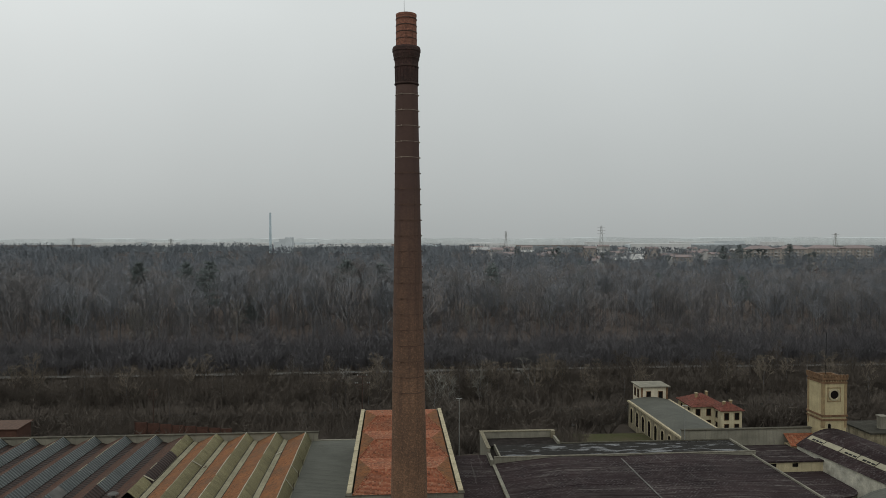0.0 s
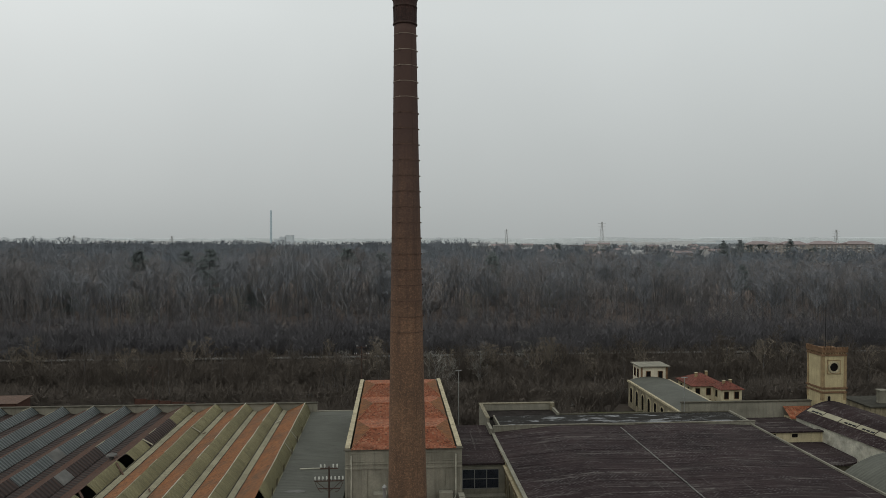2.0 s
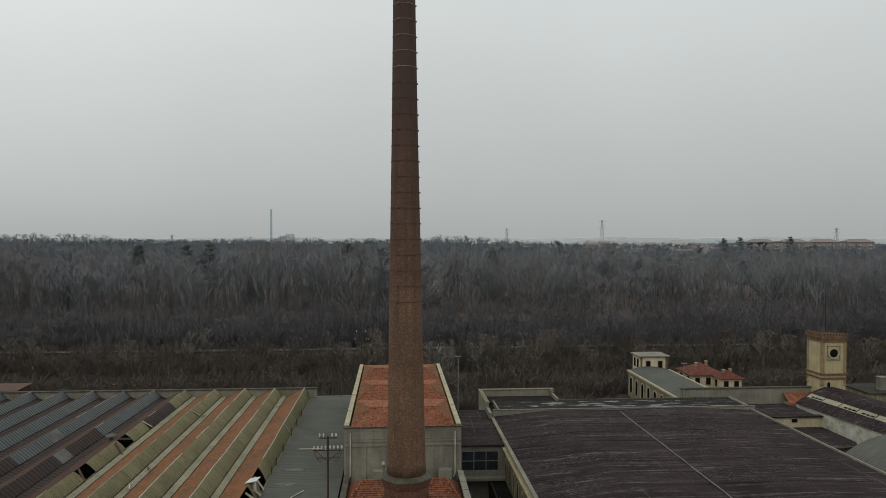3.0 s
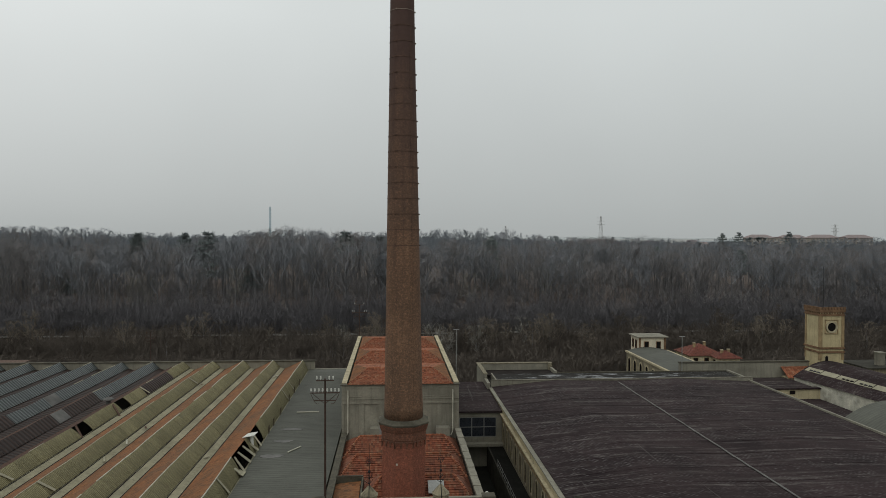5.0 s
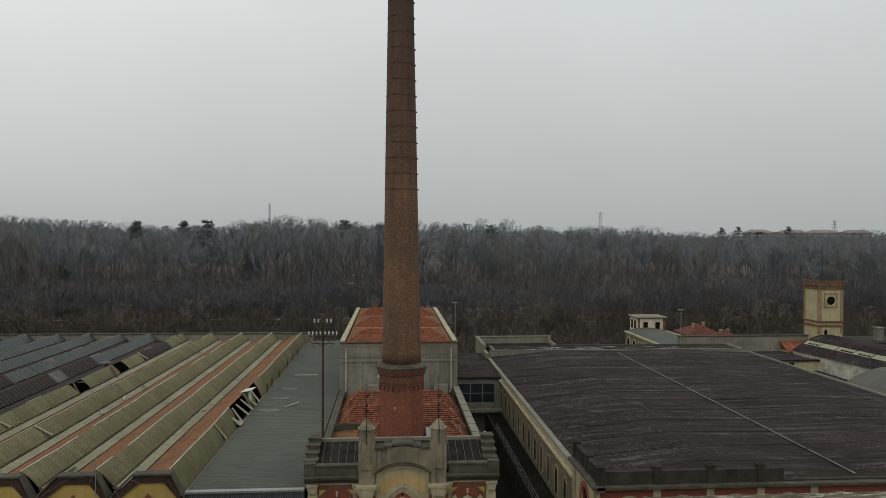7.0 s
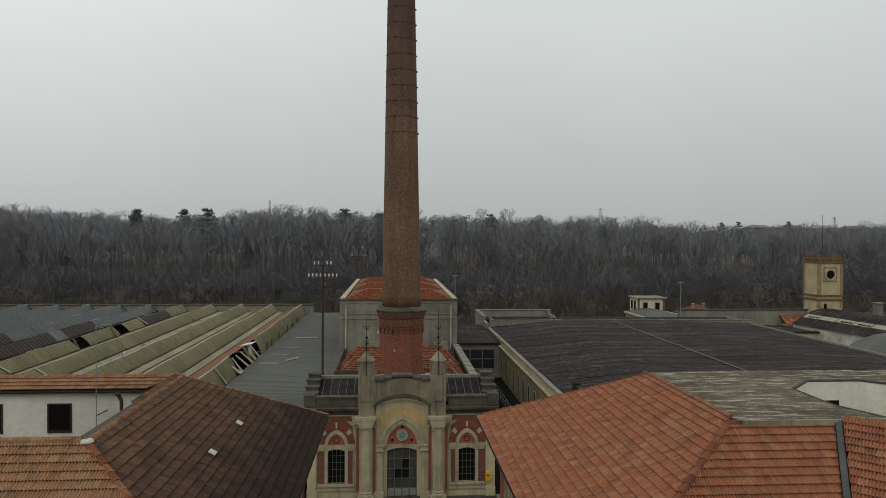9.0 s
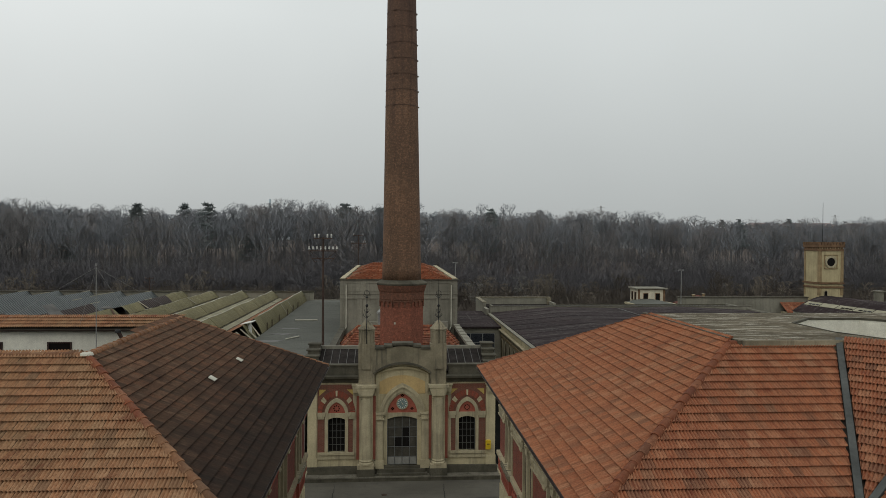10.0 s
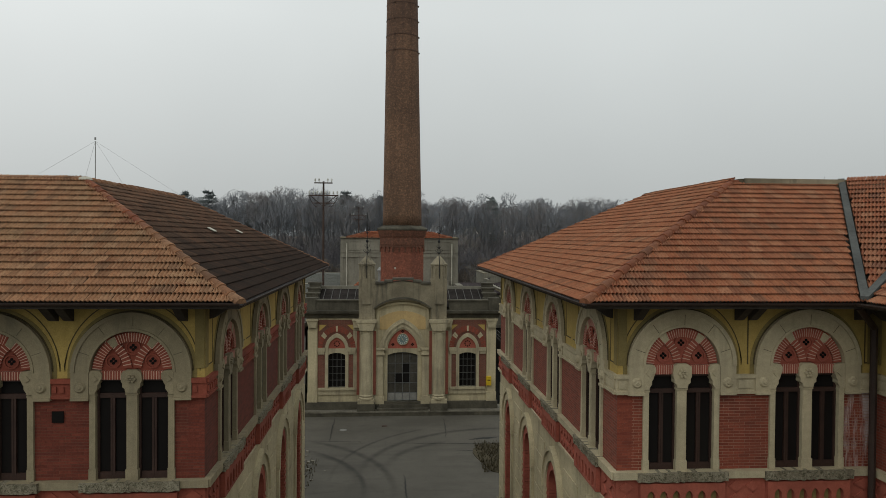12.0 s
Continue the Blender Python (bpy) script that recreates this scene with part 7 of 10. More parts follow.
def plain_house(name, label, x0, x1, y0, y1, zb, ze, rise, roof_mat, wall_mat, wins, category="house", overhang=0.5):
    """A rendered house with a hipped roof and separate windows: wins = rows of (z0, z1, count)."""
    h = thing(name, ((x0 + x1) / 2, (y0 + y1) / 2, zb), label, category)
    bm = bmesh.new()
    box(bm, x0, x1, y0, y0 + 0.4, zb, ze)
    box(bm, x0, x1, y1 - 0.4, y1, zb, ze)
    box(bm, x0, x0 + 0.4, y0 + 0.4, y1 - 0.4, zb, ze)
    box(bm, x1 - 0.4, x1, y0 + 0.4, y1 - 0.4, zb, ze)
    wall = part("wall", bm, wall_mat, h)
    o = overhang
    A, B, C, D = (x0 - o, y0 - o, ze), (x1 + o, y0 - o, ze), (x1 + o, y1 + o, ze), (x0 - o, y1 + o, ze)
    if (x1 - x0) >= (y1 - y0):
        k = (y1 - y0) / 2 + o
        P, Q = (x0 - o + k, (y0 + y1) / 2, ze + rise), (x1 + o - k, (y0 + y1) / 2, ze + rise)
        faces = ((A, B, Q, P), (C, D, P, Q), (B, C, Q, Q), (D, A, P, P))
    else:
        k = (x1 - x0) / 2 + o
        P, Q = ((x0 + x1) / 2, y0 - o + k, ze + rise), ((x0 + x1) / 2, y1 + o - k, ze + rise)
        faces = ((A, B, P, P), (B, C, Q, P), (C, D, Q, Q), (D, A, P, Q))
    bm = bmesh.new()
    for f in faces:
        courses(bm, *f, 12, 0.05)
    box(bm, x0 - o, x1 + o, y0 - o, y1 + o, ze - 0.15, ze - 0.004)
    part("roof", bm, roof_mat, h)
    for u, v in ((0.3, 0.4), (0.72, 0.6)):
        bm = bmesh.new()
        cx, cy = x0 + (x1 - x0) * u, y0 + (y1 - y0) * v
        box(bm, cx - 0.28, cx + 0.28, cy - 0.28, cy + 0.28, ze + rise * 0.3, ze + rise + 0.15)
        stack = part("chimney", bm, M["tower_edge"], h, "short rendered chimney")
        bm = bmesh.new()
        box(bm, cx - 0.36, cx + 0.36, cy - 0.36, cy + 0.36, ze + rise + 0.151, ze + rise + 0.25)
        part("cap", bm, M["stone"], stack, "pale chimney cap")
    for z0, z1, n in wins:
        for i in range(n):
            u = x0 + (x1 - x0) * (i + 0.5) / n
            bm = bmesh.new()
            for a, b, c, d in ((-0.62, 0.62, z0 - 0.14, z0), (-0.62, 0.62, z1, z1 + 0.12), (-0.62, -0.5, z0, z1), (0.5, 0.62, z0, z1)):
                box(bm, u + a, u + b, y0 - 0.07, y0 - 0.002, c, d)
            win = part("window", bm, M["tower_brown"] if name == "villa" else M["stone"], wall)
            bm = bmesh.new()
            box(bm, u - 0.5, u + 0.5, y0 - 0.03, y0 - 0.004, z0, z1)
            part("pane", bm, M["glass"], win)
        m = max(1, int((y1 - y0) / 4))
        for i in range(m):
            v = y0 + (y1 - y0) * (i + 0.5) / m
            bm = bmesh.new()
            box(bm, x0 - 0.06, x0 - 0.002, v - 0.6, v + 0.6, z0 - 0.1, z1 + 0.1)
            win = part("window", bm, M["stone"], wall)
            bm = bmesh.new()
            box(bm, x0 - 0.08, x0 - 0.062, v - 0.5, v + 0.5, z0, z1)
            part("pane", bm, M["glass"], win)
    return h


def build_power_house():
    """The hall with the barrel roof and the small cream turret at its far end."""
    h = thing("power_house", (64, 158, -4), "pale stone hall with arched windows and a curved grey roof", "building")
    x0, x1, y0, y1 = 59.2, 69.6, 136.0, 168.0
    bm = bmesh.new()
    box(bm, x0, x1, y0, y0 + 0.5, -4, 2.2)
    box(bm, x0, x0 + 0.5, y0 + 0.5, y1, -4, 2.2)
    box(bm, x1 - 0.5, x1, y0 + 0.5, y1, -4, 2.2)
    box(bm, x0 + 0.5, x1 - 0.5, y1 - 0.5, y1, -4, 2.2)
    wall = part("wall", bm, M["dirty_stucco"], h)
    for k in range(8):
        v = y0 + 2.3 + 3.9 * k
        bm = bmesh.new()
        hood(bm, v, -2.5, 0.3, 0.8, 0.8, 1.1, 1.1, x0 - 0.12, x0 - 0.003, "x", 8)
        win = part("window", bm, M["stone"], wall, "tall arched window")
        bm = bmesh.new()
        arch_fill(bm, v, -2.5, 0.3, 0.8, 0.8, x0 - 0.05, x0 - 0.01, "x")
        part("pane", bm, M["glass"], win)
    bm = bmesh.new()
    box(bm, x0 - 0.35, x1 + 0.35, y0 - 0.35, y1, 2.2, 2.6)
    part("cornice", bm, M["stone"], h)
    bm = bmesh.new()
    pts = [(x0 + 0.2, 2.6)] + [(x0 + 0.2 + (x1 - x0 - 0.4) * i / 12, 2.6 + 0.75 * math.sin(math.pi * i / 12)) for i in range(1, 12)] + [(x1 - 0.2, 2.6)]
    prism(bm, pts, "y", y0, y1)
    part("roof", bm, M["strip_roof"], h, "curved grey-green sheet roof")
    t = thing("turret_house", (66, 171, -4), "small cream block with flat grey roof and dark windows", "building")
    a0, a1, b0, b1 = 62.4, 69.4, 168.1, 173.6
    bm = bmesh.new()
    box(bm, a0, a1, b0, b1, -4, 5.75)
    wall = part("wall", bm, worn("pale_cream_render", (0.66, 0.59, 0.45), 0.8, 1.1, 0.5, 6, 0.9, 0.2, 0.01, streak=0.3, dirt=(0.2, 0.16, 0.1)), t, "pale cream render")
    bm = bmesh.new()
    box(bm, a0 - 0.5, a1 + 0.5, b0 - 0.5, b1 + 0.5, 5.75, 6.0)
    part("roof", bm, M["concrete"], t, "flat grey roof")
    bm = bmesh.new()
    for u in (a0 + 0.25, a1 - 0.25):
        box(bm, u - 0.25, u + 0.25, b0 - 0.1, b0 - 0.003, 2.4, 5.74)
    box(bm, a0, a1, b0 - 0.09, b0 - 0.004, 5.6, 5.74)
    part("brick_quoin", bm, M["tower_brown"], t)
    for u in (64.4, 67.5):
        bm = bmesh.new()
        box(bm, u - 0.62, u + 0.62, b0 - 0.12, b0 - 0.005, 2.8, 4.75)
        win = part("window", bm, M["tower_brown"], wall)
        bm = bmesh.new()
        box(bm, u - 0.48, u + 0.48, b0 - 0.15, b0 - 0.121, 2.95, 4.62)
        part("pane", bm, M["glass"], win)
    for v in (169.8, 172.0):
        bm = bmesh.new()
        box(bm, a0 - 0.1, a0 - 0.005, v - 0.6, v + 0.6, 2.8, 5.0)
        win = part("window", bm, M["tower_brown"], wall)
        bm = bmesh.new()
        box(bm, a0 - 0.13, a0 - 0.101, v - 0.45, v + 0.45, 2.95, 4.85)
        part("pane", bm, M["glass"], win)


def build_east_sheds():
    w = thing("boundary_wall", (62, 123, 0), "long weathered rendered yard wall with coping", "wall")
    bm = bmesh.new()
    box(bm, 54.3, 79.7, 124.6, 125.1, -1, 7.35)
    part("wall", bm, M["concrete"], w)
    for k in range(8):
        bm = bmesh.new()
        box(bm, 54.2 + 3.2 * k, 57.36 + 3.2 * k, 124.45, 125.25, 7.35, 7.55)
        part("coping", bm, M["stone_dark"], w)
    s = thing("low_shed", (64, 113, 0), "low outbuilding with dark flat roof", "building")
    bm = bmesh.new()
    box(bm, 62.3, 77.0, 114.8, 115.3, 0, 4.35)
    box(bm, 62.3, 74.0, 123.0, 123.5, 0, 4.35)
    box(bm, 73.5, 74.0, 115.3, 123.0, 0, 4.35)
    wall = part("wall", bm, M["stucco"], s)
    bm = bmesh.new()
    box(bm, 62.1, 74.6, 114.5, 123.7, 4.35, 4.6)
    box(bm, 74.6, 77.0, 114.5, 115.6, 4.35, 4.6)
    part("roof", bm, M["hall_roof"], s, "dark felt roof")
    for u in (66.5, 70.5):
        bm = bmesh.new()
        box(bm, u - 0.5, u + 0.5, 114.7, 114.797, 3.5, 4.1)
        part("window", bm, M["glass"], wall)
    p = thing("round_cornered_shed", (66, 103, 0), "dark-roofed outbuilding with a rounded corner", "building")
    bm = bmesh.new()
    pts = [(62.2, 103.0), (72.0, 103.0)] + [(72.0 + 3.2 * math.sin(radians(a)), 106.2 - 3.2 * math.cos(radians(a))) for a in range(15, 91, 15)] + [(75.2, 114.4), (62.2, 114.4)]
    prism(bm, pts, "z", 0, 2.4)
    part("wall", bm, M["stone_dark"], p)
    bm = bmesh.new()
    prism(bm, [(x + 0.2 * (1 if x > 63 else 0), y + 0.2 * (1 if y > 103 else -1)) for x, y in pts], "z", 2.4, 2.65)
    part("roof", bm, M["hall_roof"], p)
    a = thing("arched_shed", (84, 112, 0), "long shed with flaking white wall and skylit dark arched roof", "building")
    x0, x1, y0, y1 = 74.9, 88.4, 97.0, 121.5
    bm = bmesh.new()
    box(bm, x0, x0 + 0.4, y0, y1, 0, 5.2)
    box(bm, x1 - 0.4, x1, y0, y1, 0, 5.2)
    box(bm, x0 + 0.4, x1 - 0.4, y0, y0 + 0.4, 0, 5.2)
    part("wall", bm, M["flaking"], a, "flaking white wall")
    bm = bmesh.new()
    arcp = [(x0 - 0.3 + (x1 - x0 + 0.6) * i / 14, 5.2 + 2.75 * math.sin(math.pi * i / 14)) for i in range(15)]
    prism(bm, arcp, "y", y0 - 0.3, y1)
    roof = part("roof", bm, M["hall_roof"], a, "dark arched sheet roof")
    for k in range(6):
        bm = bmesh.new()
        ya = 97.5 + 3.95 * k
        i0, i1 = 2, 3
        slab(bm, [(arcp[i0][0], ya, arcp[i0][1] + 0.09), (arcp[i1][0], ya, arcp[i1][1] + 0.09), (arcp[i1][0], ya + 3.7, arcp[i1][1] + 0.09), (arcp[i0][0], ya + 3.7, arcp[i0][1] + 0.09)], 0.06)
        light = part("skylight", bm, M["flashing"], roof, "milky rooflight strip")
        for q in range(4):
            if k not in (2, 3, 5) or q == 3:
                continue
            ya2 = ya + 0.92 * q + 0.1
            bm = bmesh.new()
            f0, f1 = 0.12, 0.45
            pa = [arcp[i0][0] + (arcp[i1][0] - arcp[i0][0]) * f for f in (f0, f1)]
            pz = [arcp[i0][1] + (arcp[i1][1] - arcp[i0][1]) * f + 0.115 for f in (f0, f1)]
            slab(bm, [(pa[0], ya2, pz[0]), (pa[1], ya2, pz[1]), (pa[1], ya2 + 0.75, pz[1]), (pa[0], ya2 + 0.75, pz[0])], 0.02)
            part("broken_pane", bm, M["glass"], roof)
    a.matrix_basis = Matrix.Translation((74.9, 121.5, 0)) @ Matrix.Rotation(radians(6), 4, "Z") @ Matrix.Translation((-74.9 + 84, -121.5 + 112, 0))
    b = thing("vaulted_shed", (80, 85, 0), "shed with a rounded grey-green sheet roof", "building")
    bm = bmesh.new()
    prism(bm, [(64.0, 0), (64.0, 2.5)] + [(64.0 + 19.0 * i / 16, 2.5 + 4.6 * math.sin(math.pi * i / 16) ** 0.8) for i in range(1, 16)] + [(83.0, 2.5), (83.0, 0)], "y", 68.0, 95.0)
    part("roof", bm, M["strip_roof"], b)
    c = thing("flat_shed", (96, 122, 0), "low rendered shed beside the tower", "building")
    bm = bmesh.new()
    box(bm, 92.6, 112.0, 126.0, 134.0, 0, 5.5)
    part("wall", bm, M["dirty_stucco"], c)
    bm = bmesh.new()
    box(bm, 92.3, 112.4, 125.6, 134.4, 5.5, 5.8)
    part("roof", bm, M["damp"], c, "blackened flat roof")
    bm = bmesh.new()
    box(bm, 96.2, 97.5, 128.0, 129.2, 5.8, 8.2)
    box(bm, 96.0, 97.7, 127.8, 129.4, 8.2, 8.4)
    part("chimney_block", bm, M["concrete"], c)
    d = thing("tiled_shed", (79, 121, 0), "small shed with orange tiled roof", "building")
    bm = bmesh.new()
    box(bm, 74.2, 79.5, 122.0, 124.4, 0, 4.8)
    part("wall", bm, M["stucco"], d)
    bm = bmesh.new()
    courses(bm, (74.0, 121.8, 4.8), (79.7, 121.8, 4.8), (79.7, 124.5, 6.5), (74.0, 124.5, 6.5), 10, 0.04)
    part("roof", bm, M["clay_x"], d, "orange tiles")
    e = thing("tiled_shed", (100, 113, 0), "lean-to with orange tiled roof", "building")
    bm = bmesh.new()
    box(bm, 93.6, 108.0, 112.0, 118.0, 0, 5.2)
    part("wall", bm, M["stucco"], e)
    bm = bmesh.new()
    courses(bm, (93.4, 111.6, 5.2), (108.4, 111.6, 5.2), (108.4, 118.2, 6.6), (93.4, 118.2, 6.6), 18, 0.04)
    part("roof", bm, M["clay_x"], e, "orange tiles")
    bm = bmesh.new()
    box(bm, 35.0, 130.0, 125.0, 158.0, -4.6, -2.2)
    bmesh.ops.rotate(bm, verts=bm.verts, cent=(80, 140, -2.2), matrix=Matrix.Rotation(radians(-2.0), 3, "X"))
    single("lawn", bm, M["grass"], "thin winter lawn sloping behind the tower", "lawn", "structure")


build_tower()
build_power_house()
plain_house("villa", "two-storey ochre villa with dull red hipped roof", 73.4, 81.5, 162.5, 171.0, -4.2, 2.1, 2.3, M["clay_red"], M["cream"], ((-0.2, 1.4, 3), (-3.2, -1.4, 3)))
plain_house("villa", "small ochre wing with dull red hipped roof", 78.8, 83.9, 158.6, 163.4, -4.2, 2.0, 1.5, M["clay_red"], M["cream"], ((-0.3, 1.3, 2), (-3.2, -1.4, 2)))
build_east_sheds()


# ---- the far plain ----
# far windows kept pale: haze put into their colour
M["far_pane"] = worn("haze_tinted_far_pane", (0.22, 0.215, 0.21), 0.8, 1.2, 0.2, 2, 0.6, 0.0, 0.01)


def build_distance():
    rng = random.Random(9)
    # far renders, tiles and cladding paled and greyed, haze mixed into each colour
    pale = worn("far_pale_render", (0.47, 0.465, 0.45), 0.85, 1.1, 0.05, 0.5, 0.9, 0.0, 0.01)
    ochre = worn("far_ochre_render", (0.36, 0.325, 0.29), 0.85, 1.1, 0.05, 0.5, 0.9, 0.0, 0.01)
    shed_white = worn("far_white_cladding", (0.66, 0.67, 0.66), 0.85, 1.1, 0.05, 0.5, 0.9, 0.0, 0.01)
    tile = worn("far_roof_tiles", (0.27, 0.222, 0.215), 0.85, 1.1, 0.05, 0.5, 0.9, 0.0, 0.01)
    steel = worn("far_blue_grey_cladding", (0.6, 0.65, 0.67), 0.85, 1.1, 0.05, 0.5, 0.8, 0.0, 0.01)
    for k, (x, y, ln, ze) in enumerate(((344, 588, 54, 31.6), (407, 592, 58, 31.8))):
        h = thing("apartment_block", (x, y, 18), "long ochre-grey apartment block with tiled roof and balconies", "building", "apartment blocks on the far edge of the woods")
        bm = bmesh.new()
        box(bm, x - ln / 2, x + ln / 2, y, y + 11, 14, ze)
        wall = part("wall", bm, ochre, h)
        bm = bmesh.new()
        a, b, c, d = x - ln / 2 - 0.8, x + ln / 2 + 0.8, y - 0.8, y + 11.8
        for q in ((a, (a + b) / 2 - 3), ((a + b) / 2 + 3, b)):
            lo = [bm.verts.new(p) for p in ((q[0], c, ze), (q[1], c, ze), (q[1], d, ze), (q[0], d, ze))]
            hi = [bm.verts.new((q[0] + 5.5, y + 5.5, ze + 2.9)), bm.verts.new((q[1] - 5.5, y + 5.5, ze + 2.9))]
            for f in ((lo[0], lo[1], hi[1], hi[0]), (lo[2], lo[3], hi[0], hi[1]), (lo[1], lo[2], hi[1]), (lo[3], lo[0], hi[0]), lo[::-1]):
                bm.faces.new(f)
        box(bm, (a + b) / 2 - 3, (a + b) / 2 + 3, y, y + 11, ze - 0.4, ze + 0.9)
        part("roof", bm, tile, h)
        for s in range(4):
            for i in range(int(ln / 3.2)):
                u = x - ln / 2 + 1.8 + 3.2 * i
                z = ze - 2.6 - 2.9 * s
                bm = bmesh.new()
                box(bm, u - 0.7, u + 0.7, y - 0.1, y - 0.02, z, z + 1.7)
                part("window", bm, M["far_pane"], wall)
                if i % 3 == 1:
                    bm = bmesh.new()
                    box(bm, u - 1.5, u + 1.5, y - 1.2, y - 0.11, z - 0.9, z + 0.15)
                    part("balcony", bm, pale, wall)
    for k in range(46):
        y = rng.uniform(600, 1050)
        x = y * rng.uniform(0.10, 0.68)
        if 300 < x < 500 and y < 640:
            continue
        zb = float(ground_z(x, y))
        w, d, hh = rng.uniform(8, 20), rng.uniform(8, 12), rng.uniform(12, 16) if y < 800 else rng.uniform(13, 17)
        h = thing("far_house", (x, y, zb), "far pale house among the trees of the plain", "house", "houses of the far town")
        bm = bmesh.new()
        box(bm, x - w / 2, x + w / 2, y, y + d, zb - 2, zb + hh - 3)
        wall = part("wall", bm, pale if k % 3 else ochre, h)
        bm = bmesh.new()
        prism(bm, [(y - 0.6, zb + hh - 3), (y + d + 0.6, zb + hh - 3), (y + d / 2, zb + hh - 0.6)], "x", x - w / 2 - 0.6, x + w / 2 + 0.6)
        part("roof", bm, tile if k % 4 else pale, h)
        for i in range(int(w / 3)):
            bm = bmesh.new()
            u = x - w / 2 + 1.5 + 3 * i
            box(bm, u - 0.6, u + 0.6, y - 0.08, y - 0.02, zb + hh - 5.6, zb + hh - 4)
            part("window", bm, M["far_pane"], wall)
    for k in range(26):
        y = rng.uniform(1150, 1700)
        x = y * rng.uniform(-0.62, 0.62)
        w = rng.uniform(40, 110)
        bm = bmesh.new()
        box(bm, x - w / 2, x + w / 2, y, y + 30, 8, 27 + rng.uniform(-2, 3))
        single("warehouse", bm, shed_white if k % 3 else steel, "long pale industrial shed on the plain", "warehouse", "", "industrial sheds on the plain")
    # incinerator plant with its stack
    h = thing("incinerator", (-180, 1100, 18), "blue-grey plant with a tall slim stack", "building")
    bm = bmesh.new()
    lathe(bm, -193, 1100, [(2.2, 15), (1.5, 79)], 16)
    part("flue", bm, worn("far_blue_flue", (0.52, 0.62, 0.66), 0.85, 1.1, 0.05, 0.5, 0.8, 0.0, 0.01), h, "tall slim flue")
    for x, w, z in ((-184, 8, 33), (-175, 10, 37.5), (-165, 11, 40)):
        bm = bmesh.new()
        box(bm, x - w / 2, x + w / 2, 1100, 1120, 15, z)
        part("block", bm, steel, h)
    # pylons
    for x, y, ht in ((465, 689, 46), (219, 707, 53.8), (183, 1100, 50), (-449, 1000, 39), (-346, 1100, 38)):
        p = thing("pylon", (x, y, 15), "grey lattice power pylon on the plain", "pylon", "pylons on the plain")
        zb = float(ground_z(x, y))
        bm = bmesh.new()
        r = 0.12 * y / 600
        for sx in (-1, 1):
            for sy in (-1, 1):
                tube(bm, (x + 3 * sx, y + 3 * sy, zb), (x + 0.5 * sx, y + 0.5 * sy, ht), r, r, 4)
        n = 8
        for j in range(n):
            t0, t1 = j / n, (j + 1) / n
            w0, w1 = 3 - 2.5 * t0, 3 - 2.5 * t1
            z0, z1 = zb + (ht - zb) * t0, zb + (ht - zb) * t1
            tube(bm, (x - w0, y - w0, z0), (x + w1, y - w1, z1), r * 0.7, r * 0.7, 3)
            tube(bm, (x + w0, y - w0, z0), (x - w1, y - w1, z1), r * 0.7, r * 0.7, 3)
        part("mast", bm, M["zinc"], p)
        for z in (0.80, 0.88, 0.96):
            bm = bmesh.new()
            zz = zb + (ht - zb) * z
            tube(bm, (x - 4.2, y, zz), (x + 4.2, y, zz), r, r, 4)
            part("arm", bm, M["zinc"], p)


build_distance()
# two far strips whose grey and blue-grey colours hold the mist
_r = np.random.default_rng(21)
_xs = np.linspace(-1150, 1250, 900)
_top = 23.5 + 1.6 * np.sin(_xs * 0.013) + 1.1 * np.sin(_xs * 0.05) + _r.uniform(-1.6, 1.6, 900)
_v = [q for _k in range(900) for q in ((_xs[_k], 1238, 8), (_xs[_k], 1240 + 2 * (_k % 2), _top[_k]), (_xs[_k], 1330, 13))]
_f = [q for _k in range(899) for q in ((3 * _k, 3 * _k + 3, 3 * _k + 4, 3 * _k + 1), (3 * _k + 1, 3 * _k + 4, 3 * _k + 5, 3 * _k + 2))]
bulk("backdrop", np.array(_v), np.array(_f), worn("haze_tinted_treeline", (0.2, 0.215, 0.222), 0.7, 1.2, 0.03, 0.3, 1.0, 0.0, 0.01, spec=0.0), "far misty line of trees across the plain", "backdrop", "structure")
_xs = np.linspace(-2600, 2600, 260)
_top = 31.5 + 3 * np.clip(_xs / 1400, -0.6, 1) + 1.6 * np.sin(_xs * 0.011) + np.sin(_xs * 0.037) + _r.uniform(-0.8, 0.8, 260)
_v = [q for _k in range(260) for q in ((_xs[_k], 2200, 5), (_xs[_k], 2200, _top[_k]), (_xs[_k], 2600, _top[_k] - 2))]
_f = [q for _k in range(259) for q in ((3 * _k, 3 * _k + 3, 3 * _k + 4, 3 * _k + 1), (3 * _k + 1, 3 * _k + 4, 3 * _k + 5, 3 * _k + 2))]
bulk("backdrop", np.array(_v), np.array(_f), worn("haze_tinted_plain", (0.6, 0.63, 0.63), 0.85, 1.06, 0.004, 0.05, 1.0, 0.0, 0.01, spec=0.0), "far grey-blue plain fading into mist", "backdrop", "structure")


_round = [bare_tree(640 + k, 15, 9, 6, 6, 3, 0.4, 0.12, 0.04, 0.42) for k in range(3)]
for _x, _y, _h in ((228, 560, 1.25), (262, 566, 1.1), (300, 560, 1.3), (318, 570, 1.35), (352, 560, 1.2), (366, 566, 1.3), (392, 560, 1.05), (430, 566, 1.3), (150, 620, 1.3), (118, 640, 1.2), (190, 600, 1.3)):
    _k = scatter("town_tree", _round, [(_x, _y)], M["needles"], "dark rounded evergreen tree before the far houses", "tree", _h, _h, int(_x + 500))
    _k["kind"] = ""


